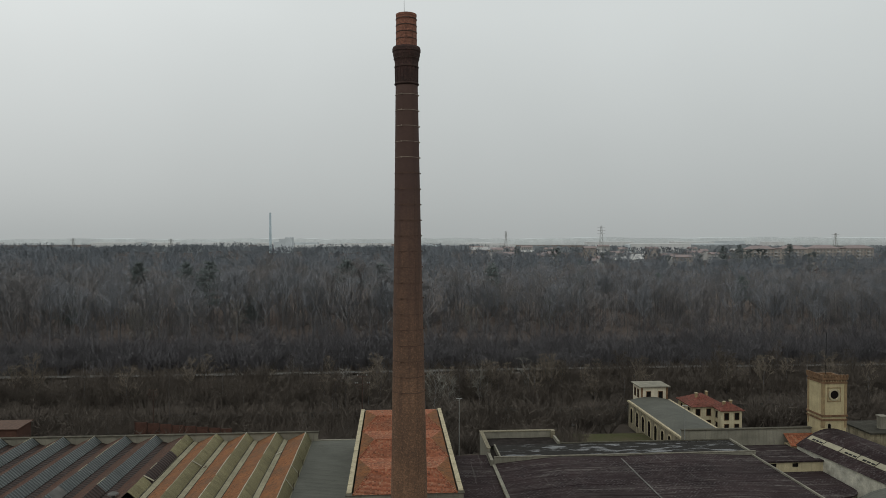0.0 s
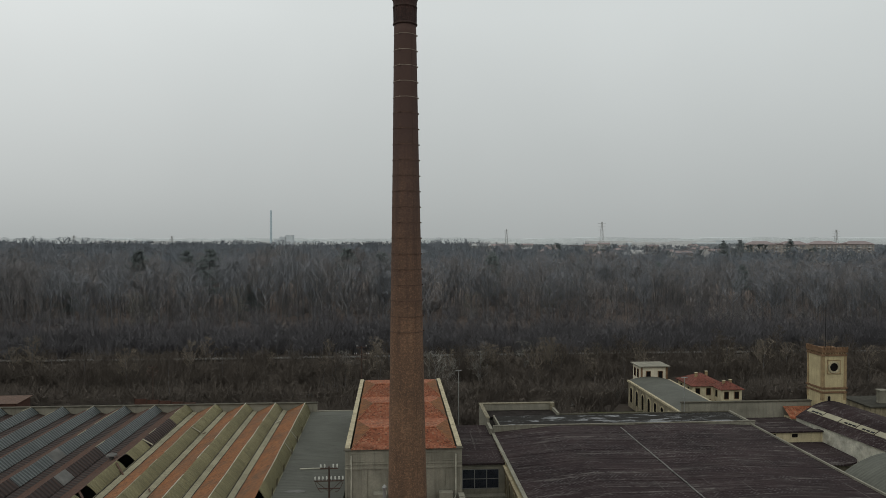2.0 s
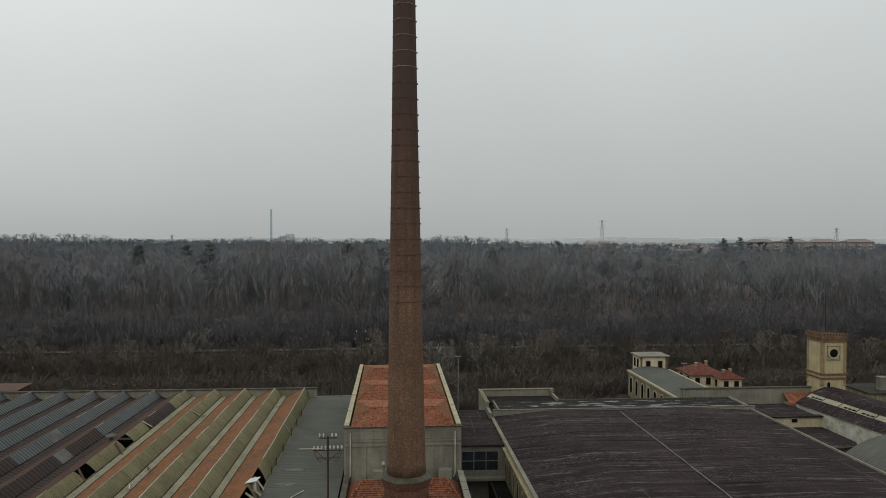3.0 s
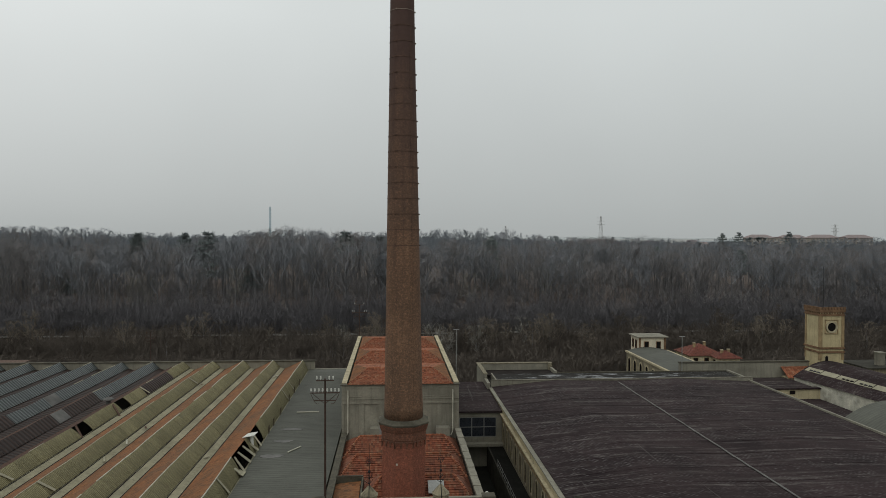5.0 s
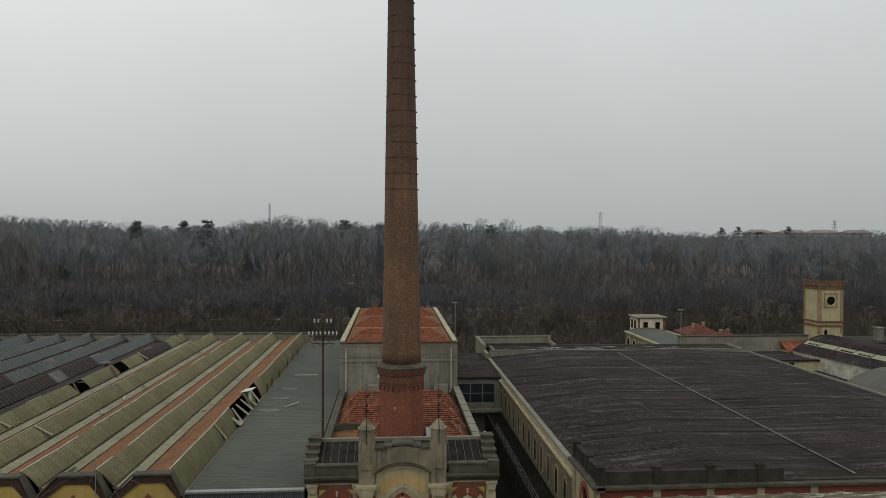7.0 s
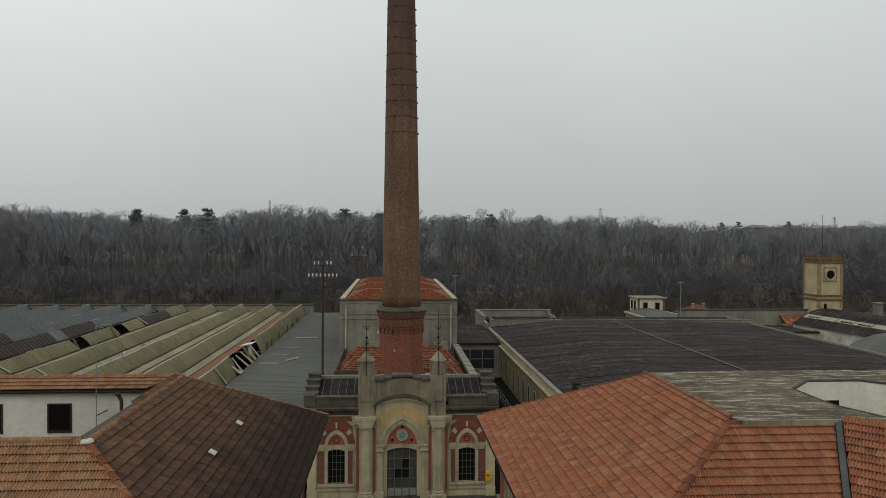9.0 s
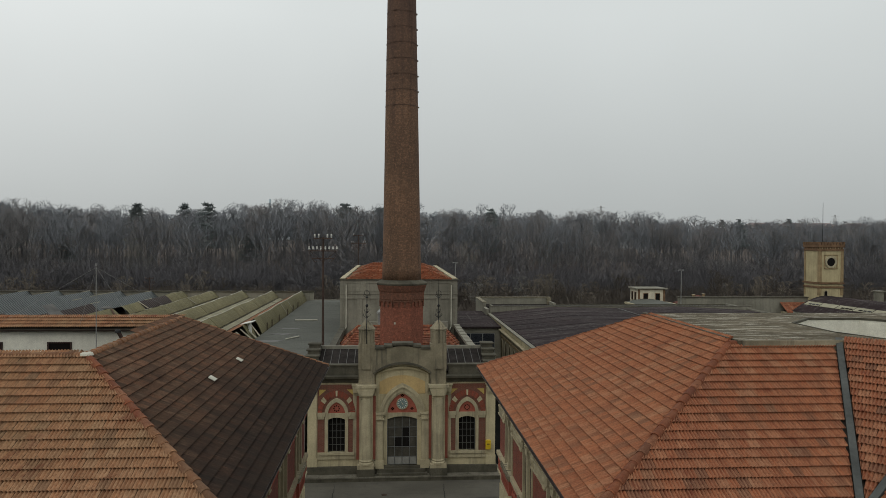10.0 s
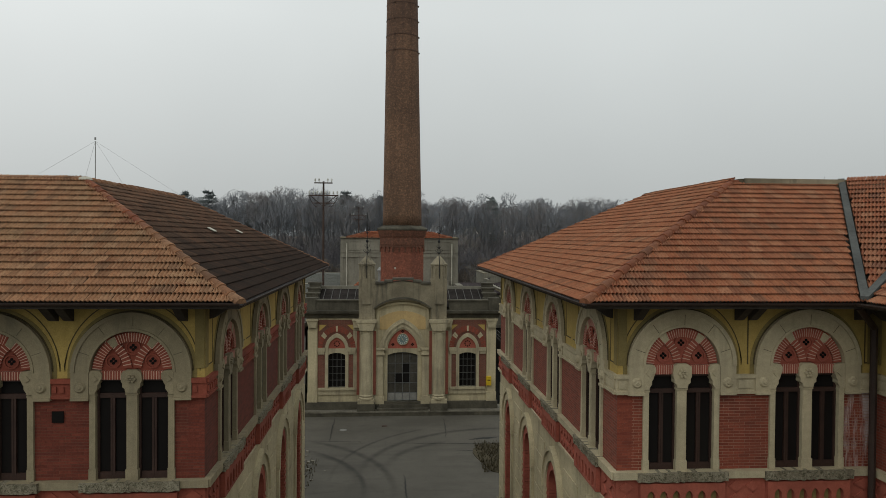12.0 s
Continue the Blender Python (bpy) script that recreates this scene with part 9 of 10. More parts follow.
def gutter_run(house, a, b, out):
    """Half-round gutter along the eave from a to b; out points away from the wall."""
    a, b, out = Vector(a), Vector(b), Vector(out)
    bm = bmesh.new()
    rows = []
    for p in (a, b):
        rows.append([bm.verts.new(p + out * (0.066 * math.cos(t)) + Vector((0, 0, 0.066 * math.sin(t)))) for t in [math.pi + math.pi * i / 8 for i in range(9)]] +
                    [bm.verts.new(p + out * (0.055 * math.cos(t)) + Vector((0, 0, 0.055 * math.sin(t)))) for t in [2 * math.pi - math.pi * i / 8 for i in range(9)]])
    n = len(rows[0])
    for i in range(n):
        bm.faces.new((rows[0][i], rows[0][(i + 1) % n], rows[1][(i + 1) % n], rows[1][i]))
    bm.faces.new(rows[0]), bm.faces.new(rows[1][::-1])
    part("gutter", bm, M["gutter_brown"], house, "brown half-round gutter")


def deck(house, pts, mat="soffit", name="roof_deck", thick=0.08):
    bm = bmesh.new()
    slab(bm, [(x, y, z - 0.05) for x, y, z in pts], thick)
    return part(name, bm, M[mat], house)


def build_left_office():
    h = thing("office_building", (-12, 23.5, 0), "brick and yellow plaster office block, mossy brown tiled roof", "building", "office buildings flanking the mill avenue")
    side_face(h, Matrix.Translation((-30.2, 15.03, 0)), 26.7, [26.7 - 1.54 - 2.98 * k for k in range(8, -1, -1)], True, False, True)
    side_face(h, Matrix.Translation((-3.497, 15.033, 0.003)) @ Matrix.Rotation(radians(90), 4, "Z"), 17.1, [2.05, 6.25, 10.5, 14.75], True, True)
    for b in ((-30.2, -3.8, 31.8, 32.13, 0, EZ), (-30.5, -30.21, 15.03, 32.13, 0, 14.4)):
        bm = bmesh.new()
        box(bm, *b)
        part("wall", bm, M["stucco"], h)
    # inner court wall with windows, low tile strip over it
    bm = bmesh.new()
    box(bm, -30.0, -8.6, 27.4, 27.7, 9.0, 14.55)
    court = part("court_wall", bm, M["cream_render"], h, "white rendered court wall")
    for k in range(6):
        u = -12.4 - 2.6 * k
        bm = bmesh.new()
        for a, b, c, d in ((-0.46, 0.46, 12.85, 12.95), (-0.46, -0.4, 12.95, 13.95), (0.4, 0.46, 12.95, 13.95), (-0.46, 0.46, 13.95, 14.0)):
            box(bm, u + a, u + b, 27.36, 27.398, c, d)
        w = part("court_window", bm, M["frame_dark"], court, "small dark window")
        bm = bmesh.new()
        box(bm, u - 0.4, u + 0.4, 27.385, 27.398, 12.95, 13.95)
        part("pane", bm, M["glass"], w)
    gutter_run(h, (-30, 27.2, 14.5), (-9.2, 27.2, 14.5), (0, -1, 0))
    e, P, R = -2.53, (-7.85, 19.2, 14.86), (-7.95, 28.1, 14.86)
    deck(h, [(-30.2, 14.03, EZ), (e, 14.03, EZ), P, (-30.2, 19.2, 14.86)])
    deck(h, [(e, 14.03, EZ), (e, 33.0, EZ), R, P])
    deck(h, [(e, 33.0, EZ), (-30.2, 33.0, EZ), (-30.2, 28.1, 14.86), R])
    deck(h, [(-30.2, 27.15, 14.58), (-8.9, 27.15, 14.58), R, (-30.2, 28.1, 14.86)])
    deck(h, [P, R, (-9.2, 27.0, 14.3), (-9.2, 20.4, 14.3)])
    deck(h, [P, (-9.2, 20.4, 14.3), (-30.2, 20.4, 14.3), (-30.2, 19.2, 14.86)])
    bm = bmesh.new()
    for z in ((11.84, 11.88),):
        box(bm, -30.2, e, 14.06, 15.03, *z)
        box(bm, -3.5, e, 15.03, 33.0, *z)
        box(bm, -30.2, -3.5, 32.13, 33.0, *z)
    part("soffit", bm, M["soffit"], h, "dark boarded soffit")
    gutter_run(h, (-30.2, 13.96, EZ - 0.005), (e + 0.02, 13.96, EZ - 0.005), (0, -1, 0))
    gutter_run(h, (e + 0.06, 13.96, EZ - 0.005), (e + 0.06, 33.0, EZ - 0.005), (1, 0, 0))
    bm = bmesh.new()
    box(bm, -6.74, -6.49, 14.99, 15.01, 9.24, 9.49)
    part("wall_vent", bm, M["glass"], h, "small dark wall vent")
    return h


def build_right_office():
    h = thing("office_building", (15, 23.5, 0), "brick and yellow plaster office block, orange tiled roof", "building", "office buildings flanking the mill avenue")
    side_face(h, Matrix.Translation((5.82, 15.0, 0)), 6.23, [1.5, 4.53], False, False, True)
    side_face(h, Matrix.Translation((5.817, 32.1, 0.003)) @ Matrix.Rotation(radians(-90), 4, "Z"), 17.097, [2.6, 6.8, 11.0, 15.15], False, True)
    side_face(h, Matrix.Translation((12.053, 14.99, 0.003)) @ Matrix.Rotation(radians(-90), 4, "Z"), 12.0, [2.4, 5.2, 8.0, 10.6], False, False)
    for b in ((6.18, 30.0, 31.8, 32.1, 0, EZ), (12.41, 30.0, 3.0, 3.3, 0, 14.9), (29.7, 30.0, 3.3, 31.8, 0, 14.9)):
        bm = bmesh.new()
        box(bm, *b)
        part("wall", bm, M["stucco"], h)
    bm = bmesh.new()
    box(bm, 16.55, 30.0, 3.3, 19.34, 14.9, 15.1)
    part("flat_roof", bm, M["concrete"], h)
    e, P, R = 4.78, (10.75, 19.5, 15.05), (10.85, 26.6, 15.05)
    K, V1, V2 = (11.05, 14.0, EZ), (14.2, 19.5, 15.05), (16.5, 16.9, 15.05)
    deck(h, [(e, 14.03, EZ), K, V1, P])
    deck(h, [K, V2, (16.5, 19.5, 15.05), V1])
    deck(h, [K, (10.9, 3.0, EZ), (16.5, 3.0, 15.05), V2])
    deck(h, [(e, 14.03, EZ), P, R, (e, 32.5, EZ)])
    deck(h, [(e, 32.5, EZ), R, (30.0, 26.6, 15.05), (30.0, 32.5, EZ)])
    bm = bmesh.new()
    box(bm, e, 10.9, 14.06, 15.0, 11.84, 11.88)
    box(bm, e, 5.82, 15.0, 32.5, 11.84, 11.88)
    box(bm, 5.82, 30.0, 32.1, 32.5, 11.84, 11.88)
    box(bm, 10.9, 12.05, 3.0, 15.0, 11.845, 11.885)
    part("soffit", bm, M["soffit"], h, "dark boarded soffit")
    gutter_run(h, (e - 0.02, 13.96, EZ - 0.005), (10.9, 13.96, EZ - 0.005), (0, -1, 0))
    gutter_run(h, (e - 0.06, 13.96, EZ - 0.005), (e - 0.06, 32.5, EZ - 0.005), (-1, 0, 0))
    gutter_run(h, (10.83, 3.0, EZ - 0.005), (10.83, 13.9, EZ - 0.005), (-1, 0, 0))
    # copper valleys
    for V in (V1, V2):
        bm = bmesh.new()
        a, b = Vector(K), Vector(V)
        side = Vector((b.y - a.y, -(b.x - a.x), 0)).normalized() * 0.085
        slab(bm, [a - side + Vector((0, 0, 0.15)), a + side + Vector((0, 0, 0.15)), b + side + Vector((0, 0, 0.16)), b - side + Vector((0, 0, 0.16))], 0.08)
        part("valley_gutter", bm, M["copper"], h, "patinated copper valley gutter")
    bm = bmesh.new()
    tube(bm, (11.78, 14.68, 0.2), (11.78, 14.68, 11.3), 0.08, 0.08, 10)
    tube(bm, (11.78, 14.68, 11.3), (10.95, 14.05, 11.85), 0.08, 0.08, 10)
    part("downpipe", bm, M["gutter_brown"], h, "dark downpipe in the inner corner")
    # concrete flat roof with a light well of eight sides
    ring = [(15.13, 21.1), (15.2, 23.52), (16.66, 24.98), (18.76, 24.98), (20.2, 23.52), (20.27, 21.1), (19.6, 19.5), (15.75, 19.5)]
    out = [(10.95, 19.35), (10.95, 26.9), (16.66, 26.9), (18.76, 26.9), (30.0, 26.9), (30.0, 19.35), (19.6, 19.35), (15.75, 19.35)]
    bm = bmesh.new()
    tv = [[bm.verts.new((*p, z)) for p in loop] for loop in (ring, out) for z in (15.15, 14.93)]
    for i in range(8):
        j = (i + 1) % 8
        for q, r in ((0, 2), (1, 3), (0, 1), (2, 3)):
            bm.faces.new((tv[q][i], tv[q][j], tv[r][j], tv[r][i]))
    part("flat_roof", bm, slab_mat(), h, "lichened concrete flat roof")
    bm = bmesh.new()
    mid = (17.7, 22.3)
    lo = [[bm.verts.new((mid[0] + (x - mid[0]) * f, mid[1] + (y - mid[1]) * f, z)) for x, y in ring] for f, z in ((0.993, 11.0), (0.993, 15.095), (0.998, 15.095), (0.998, 11.0))]
    for i in range(8):
        j = (i + 1) % 8
        for q in range(3):
            bm.faces.new((lo[q][i], lo[q][j], lo[q + 1][j], lo[q + 1][i]))
    well = part("light_well", bm, M["cream_render"], h, "white rendered light-well wall")
    bm = bmesh.new()
    rim = [[bm.verts.new((mid[0] + (x - mid[0]) * f, mid[1] + (y - mid[1]) * f, z)) for x, y in ring] for f, z in ((0.985, 15.09), (0.985, 15.17), (1.02, 15.172), (1.02, 15.152))]
    for i in range(8):
        j = (i + 1) % 8
        for q in range(3):
            bm.faces.new((rim[q][i], rim[q][j], rim[q + 1][j], rim[q + 1][i]))
    part("well_rim", bm, M["stone_dark"], well, "mossy kerb round the light well")
    bm = bmesh.new()
    box(bm, 16.8, 17.95, 24.92, 24.955, 13.3, 14.36)
    part("well_window", bm, M["glass"], well, "dark opening in the white wall")
    bm = bmesh.new()
    prism(bm, [(19.42, 24.26), (20.1, 23.58), (20.06, 23.54), (19.38, 24.22)], "z", 13.2, 14.2)
    part("well_window", bm, M["glass"], well, "dark opening in the white wall")
    bm = bmesh.new()
    box(bm, 10.9, 16.8, 19.4, 19.75, 14.8, 14.926)
    box(bm, 10.82, 10.98, 19.75, 26.9, 14.95, 15.185)
    part("ridge_kerb", bm, M["stone_dark"], h, "mossy concrete ridge kerb")
    bm = bmesh.new()
    box(bm, 11.06, 30.0, 19.28, 19.348, 14.7, 15.16)
    part("slab_edge", bm, M["dirty_stucco"], h, "stained edge of the flat roof slab")
    return h


LEFT_OFFICE = build_left_office()
RIGHT_OFFICE = build_right_office()


# ---- poles, lamps and small things ----
def utility_pole(x, y, zb, zt, arms, label, cups="white", cup_label="white porcelain insulator"):
    p = thing("utility_pole", (x, y, zb), label, "pole", "utility poles")
    bm = bmesh.new()
    tube(bm, (x, y, zb), (x, y, zt), 0.13, 0.08, 8)
    part("post", bm, M["iron"], p, "rust-brown post")
    for z, half, n in arms:
        bm = bmesh.new()
        box(bm, x - half, x + half, y - 0.17, y - 0.07, z - 0.05, z + 0.05)
        arm = part("crossarm", bm, M["iron"], p)
        for k in range(n):
            for s in (-1, 1):
                u = x + s * (half - 0.08 - 0.34 * k)
                bm = bmesh.new()
                lathe(bm, u, y - 0.12, [(0.025, z + 0.05), (0.03, z + 0.16), (0.085, z + 0.18), (0.06, z + 0.27), (0.08, z + 0.3), (0.04, z + 0.4)], 8)
                part("insulator", bm, M[cups], arm, cup_label)
    z, half, _ = arms[-1]
    bm = bmesh.new()
    for s in (-1, 1):
        tube(bm, (x + s * half * 0.85, y - 0.12, z - 0.05), (x, y - 0.1, z - 1.0), 0.03, 0.03, 5)
        pts = [(x + s * half * (0.95 - 0.55 * t), z - 0.1 - 0.9 * math.sin(math.pi * t * 0.6)) for t in (0, 0.25, 0.5, 0.75, 1.0)]
        for a, b in zip(pts, pts[1:]):
            tube(bm, (a[0], y - 0.14, a[1]), (b[0], y - 0.14, b[1]), 0.025, 0.025, 5)
    box(bm, x - half * 0.75, x + half * 0.75, y - 0.16, y - 0.08, z - 0.72, z - 0.64)
    part("brace", bm, M["iron"], p)


utility_pole(-5.55, 61.0, 0.0, 18.25, ((18.1, 0.8, 2), (17.0, 1.3, 4)), "tall rust-brown utility pole with white insulators")
utility_pole(-5.6, 124.5, -0.5, 18.8, ((18.6, 0.9, 1), (17.2, 1.35, 2)), "far utility pole with two crossarms behind the mill", "zinc", "grey porcelain insulator")
utility_pole(-54.8, 160.5, -4.4, 9.0, ((8.6, 0.9, 1), (7.6, 1.2, 2)), "short utility pole in the riverside scrub", "hoop", "brown insulator")


def build_bank_fence():
    """A rusty panel fence that steps down the near bank, and a brick outbuilding beyond it."""
    fence = thing("panel_fence", (-47, 158.5, -4), "rust-brown panel fence with dark posts in the scrub", "fence")
    rust = worn("rust_brown_panel", (0.095, 0.047, 0.034), 0.6, 1.25, 0.6, 5, 0.9, 0.2, 0.01, streak=0.4)
    for k in range(8):
        x, top = -58.2 + 2.7 * k, 1.9 - 0.26 * k
        bm = bmesh.new()
        box(bm, x + 0.1, x + 2.6, 158.45, 158.55, -4.6, top)
        part("panel", bm, rust, fence)
        bm = bmesh.new()
        box(bm, x - 0.09, x + 0.09, 158.35, 158.6, -4.6, top + 0.35)
        part("post", bm, M["iron"], fence, "dark iron post")
    hut = thing("brick_outbuilding", (-86, 152, -3), "small red-brown brick outbuilding on the river bank", "building")
    bm = bmesh.new()
    box(bm, -93.0, -79.0, 149.4, 155.0, -4.0, 3.4)
    part("wall", bm, rust, hut, "red-brown brick wall")
    bm = bmesh.new()
    slab(bm, [(-93.4, 149.0, 3.5), (-78.6, 149.0, 3.5), (-78.6, 155.4, 3.8), (-93.4, 155.4, 3.8)], 0.12)
    part("roof", bm, M["hoop"], hut, "dull rusty sheet roof")


build_bank_fence()


def lamp_post(x, y, zb, zt, label):
    p = thing("lamp_post", (x, y, zb), label, "lamp post", "lamp posts")
    bm = bmesh.new()
    tube(bm, (x, y, zb), (x, y, zt), 0.11, 0.06, 8)
    part("post", bm, M["zinc"], p)
    bm = bmesh.new()
    box(bm, x - 0.55, x + 0.55, y - 0.1, y + 0.1, zt, zt + 0.12)
    part("lamp_head", bm, M["zinc"], p)


lamp_post(12.3, 126.8, -1.0, 13.6, "slim grey steel lamp post behind the halls")
lamp_post(53.8, 122.4, -0.2, 12.6, "slim grey mast beside the yard wall")

# post box on the facade
box_ = thing("post_box", (7.95, 51.35, 2.1), "yellow metal box fixed on the entrance facade", "box")
bm = bmesh.new()
box(bm, 7.76, 8.14, 51.1, 51.4, 2.12, 2.78)
part("body", bm, worn("yellow_enamel", (0.62, 0.42, 0.02), 0.8, 1.1, 2, 15, 0.5, 0.1, 0.004), box_)
bm = bmesh.new()
box(bm, 7.84, 8.06, 51.085, 51.097, 2.5, 2.56)
part("slot", bm, M["black_iron"], box_)

# mast with guy wires against the court wall, stove pipe beside it
mast = thing("roof_mast", (-10.83, 26.95, 11.0), "thin grey mast with guy wires on the court wall", "antenna")
bm = bmesh.new()
tube(bm, (-10.83, 26.95, 11.0), (-10.83, 26.95, 16.95), 0.022, 0.016, 6)
tube(bm, (-10.83, 26.95, 17.0), (-10.83, 26.95, 17.1), 0.035, 0.035, 6)
part("mast", bm, M["zinc"], mast)
for z in (11.6, 13.6):
    bm = bmesh.new()
    tube(bm, (-10.83, 26.95, z), (-10.6, 27.41, z + 0.12), 0.02, 0.02, 5)
    part("bracket", bm, M["iron"], mast)
for ex, ey, ez in ((-14.75, 27.2, 14.64), (-11.6, 27.3, 14.66), (-9.5, 27.3, 14.66), (-8.0, 28.1, 14.98)):
    bm = bmesh.new()
    tube(bm, (-10.83, 26.95, 16.95), (ex, ey, ez), 0.004, 0.004, 4)
    part("guy_wire", bm, M["zinc"], mast)
pipe = thing("stove_pipe", (-9.75, 26.6, 11.0), "dark bent stove pipe with a mossy foot by the court wall", "pipe")
bm = bmesh.new()
tube(bm, (-9.75, 26.6, 11.0), (-9.75, 26.6, 14.3), 0.07, 0.07, 8)
tube(bm, (-9.75, 26.6, 14.28), (-9.85, 26.55, 14.5), 0.075, 0.07, 8)
tube(bm, (-9.75, 26.6, 12.2), (-9.75, 27.41, 12.2), 0.03, 0.03, 6)
part("pipe", bm, M["iron"], pipe)
bm = bmesh.new()
lathe(bm, -9.86, 26.54, [(0.02, 14.46), (0.12, 14.48), (0.1, 14.56), (0.02, 14.62)], 9)
part("cowl", bm, M["black_iron"], pipe)
bm = bmesh.new()
lathe(bm, -7.85, 19.2, [(0.2, 14.85), (0.17, 14.91), (0.1, 14.94), (0.01, 14.945)], 7)
single("mortar_cap", bm, M["flaking"], "whitish mortar cap on the roof junction", "cap")

# cracks and tarred joints across the forecourt
bm = bmesh.new()
rng = random.Random(8)
for p0, p1, w in (((0.1, 43.9), (7.8, 43.4), 0.045), ((-4.8, 44.6), (-1.4, 44.2), 0.02), ((-3.6, 50.3), (-3.4, 44.2), 0.03), ((4.43, 49.9), (4.25, 44.9), 0.025), ((1.32, 38.0), (1.41, 33.5), 0.04), ((5.7, 44.4), (7.8, 44.9), 0.16), ((4.6, 42.2), (6.0, 42.0), 0.04)):
    n = 24
    pts = [(p0[0] + (p1[0] - p0[0]) * k / n + rng.uniform(-0.05, 0.05), p0[1] + (p1[1] - p0[1]) * k / n + rng.uniform(-0.05, 0.05)) for k in range(n + 1)]
    along = Vector((p1[0] - p0[0], p1[1] - p0[1])).normalized()
    for k, (p, q) in enumerate(zip(pts, pts[1:])):
        a, b = w * math.sin(math.pi * (k + 0.3) / (n + 0.6)) + 0.006, w * math.sin(math.pi * (k + 1.3) / (n + 0.6)) + 0.006
        ox, oy = -along.y, along.x
        prism(bm, [(p[0] - ox * a, p[1] - oy * a), (q[0] - ox * b, q[1] - oy * b), (q[0] + ox * b, q[1] + oy * b), (p[0] + ox * a, p[1] + oy * a)], "z", 0.005, 0.0085)
single("asphalt_joint", bm, worn("tarry_joint", (0.02, 0.02, 0.019), 0.8, 1.2, 2, 12, 0.7, 0.1, 0.003), "dark tarred joints across the asphalt", "joint", "structure")
for nm, cx, cy, rx, ry, mat, lab in (("manhole_cover", 0.1, 47.9, 0.2, 0.2, "iron", "round iron manhole cover in the forecourt"), ("manhole_cover", -2.73, 47.0, 0.25, 0.25, "zinc", "small round metal cover in the forecourt")):
    bm = bmesh.new()
    lathe(bm, cx, cy, [(rx, 0.004), (rx, 0.02), (rx * 0.8, 0.024)], 16)
    single(nm, bm, M[mat], lab, "manhole cover")
bm = bmesh.new()
pts = [(6.95 + 1.2 * math.cos(a) * (1 + 0.2 * math.sin(3 * a)), 40.6 + 3.0 * math.sin(a) * (1 + 0.1 * math.cos(2 * a))) for a in [2 * math.pi * k / 22 for k in range(22)]]
prism(bm, pts, "z", 0.0, 0.05)
single("grass_patch", bm, M["dry_weeds"], "patch of rough grass at the forecourt's edge", "grass", "structure")
v = []
rng2 = np.random.default_rng(3)
for cx, cy, sx, sy, n in ((6.95, 40.6, 1.1, 2.7, 1100), (-4.6, 38.4, 0.9, 2.2, 200), (15.6, 66.0, 0.8, 7.0, 700)):
    for _ in range(n):
        a = np.array([cx + rng2.uniform(-sx, sx), cy + rng2.uniform(-sy, sy), 0.05])
        d = np.array([rng2.normal() * 0.08, rng2.normal() * 0.08, rng2.uniform(0.1, 0.32)])
        s = np.array([rng2.normal() * 0.02, rng2.normal() * 0.02, 0])
        v += [a - s, a + s, a + d]
bulk("weeds", np.array(v), np.arange(len(v)).reshape(-1, 3), M["dry_weeds"], "tufts of rough grass and weeds on the ground", "weeds")

rng = random.Random(17)
bm = bmesh.new()
for _ in range(150):
    x, y, r = -4.9 + rng.gauss(0, 0.5), 38.4 + rng.gauss(0, 1.5), rng.uniform(0.03, 0.12)
    a = rng.uniform(0, 3)
    pts = [(x + r * math.cos(a + t) * rng.uniform(0.7, 1.2), y + r * math.sin(a + t) * rng.uniform(0.7, 1.2)) for t in (0, 1.3, 2.6, 3.9, 5.1)]
    prism(bm, pts, "z", 0.0, r * rng.uniform(0.5, 1.1))
single("rubble", bm, worn("broken_mortar_rubble", (0.24, 0.22, 0.18), 0.3, 1.5, 2.5, 12, 0.95, 0.5, 0.01), "scattered broken masonry rubble on the asphalt", "rubble", "stuff")


# ---- interlocking clay tiles on the two near roofs, last ----
TW, TD = 0.26, 0.305


def tile_mesh(key, material):
    """One tile: three waves across, a thin lip raised clear of the course below, laid on its slope (x across, y up the slope)."""
    prof = [(k / 12 - 0.5, 0.021 * (1 - math.cos(6 * math.pi * k / 12)) + (0.004 if k > 9 else 0.0)) for k in range(13)]
    v, f = [], []
    n = len(prof)
    for y, lift in ((-0.04, 0.034), (-0.045, 0.055), (TD + 0.02, 0.004)):
        v += [(x * TW * 0.985, y, z + lift) for x, z in prof]
    for i in range(n - 1):
        f.append((i, i + 1, n + i + 1, n + i))
        f.append((n + i, n + i + 1, 2 * n + i + 1, 2 * n + i))
    me = bpy.data.meshes.new(key)
    me.from_pydata(v, [], f)
    me.materials.append(material)
    return me


def inside(p, poly):
    hit = False
    for i in range(len(poly)):
        (x0, y0), (x1, y1) = poly[i], poly[i - 1]
        if (y0 > p[1]) != (y1 > p[1]) and p[0] < (x1 - x0) * (p[1] - y0) / (y1 - y0) + x0:
            hit = not hit
    return hit


VALLEYS = [((11.05, 14.0), (14.2, 19.5)), ((11.05, 14.0), (16.5, 16.9))]


def near_line(p, a, b):
    dx, dy = b[0] - a[0], b[1] - a[1]
    t = max(0.0, min(1.0, ((p.x - a[0]) * dx + (p.y - a[1]) * dy) / (dx * dx + dy * dy)))
    return math.hypot(p.x - a[0] - t * dx, p.y - a[1] - t * dy)


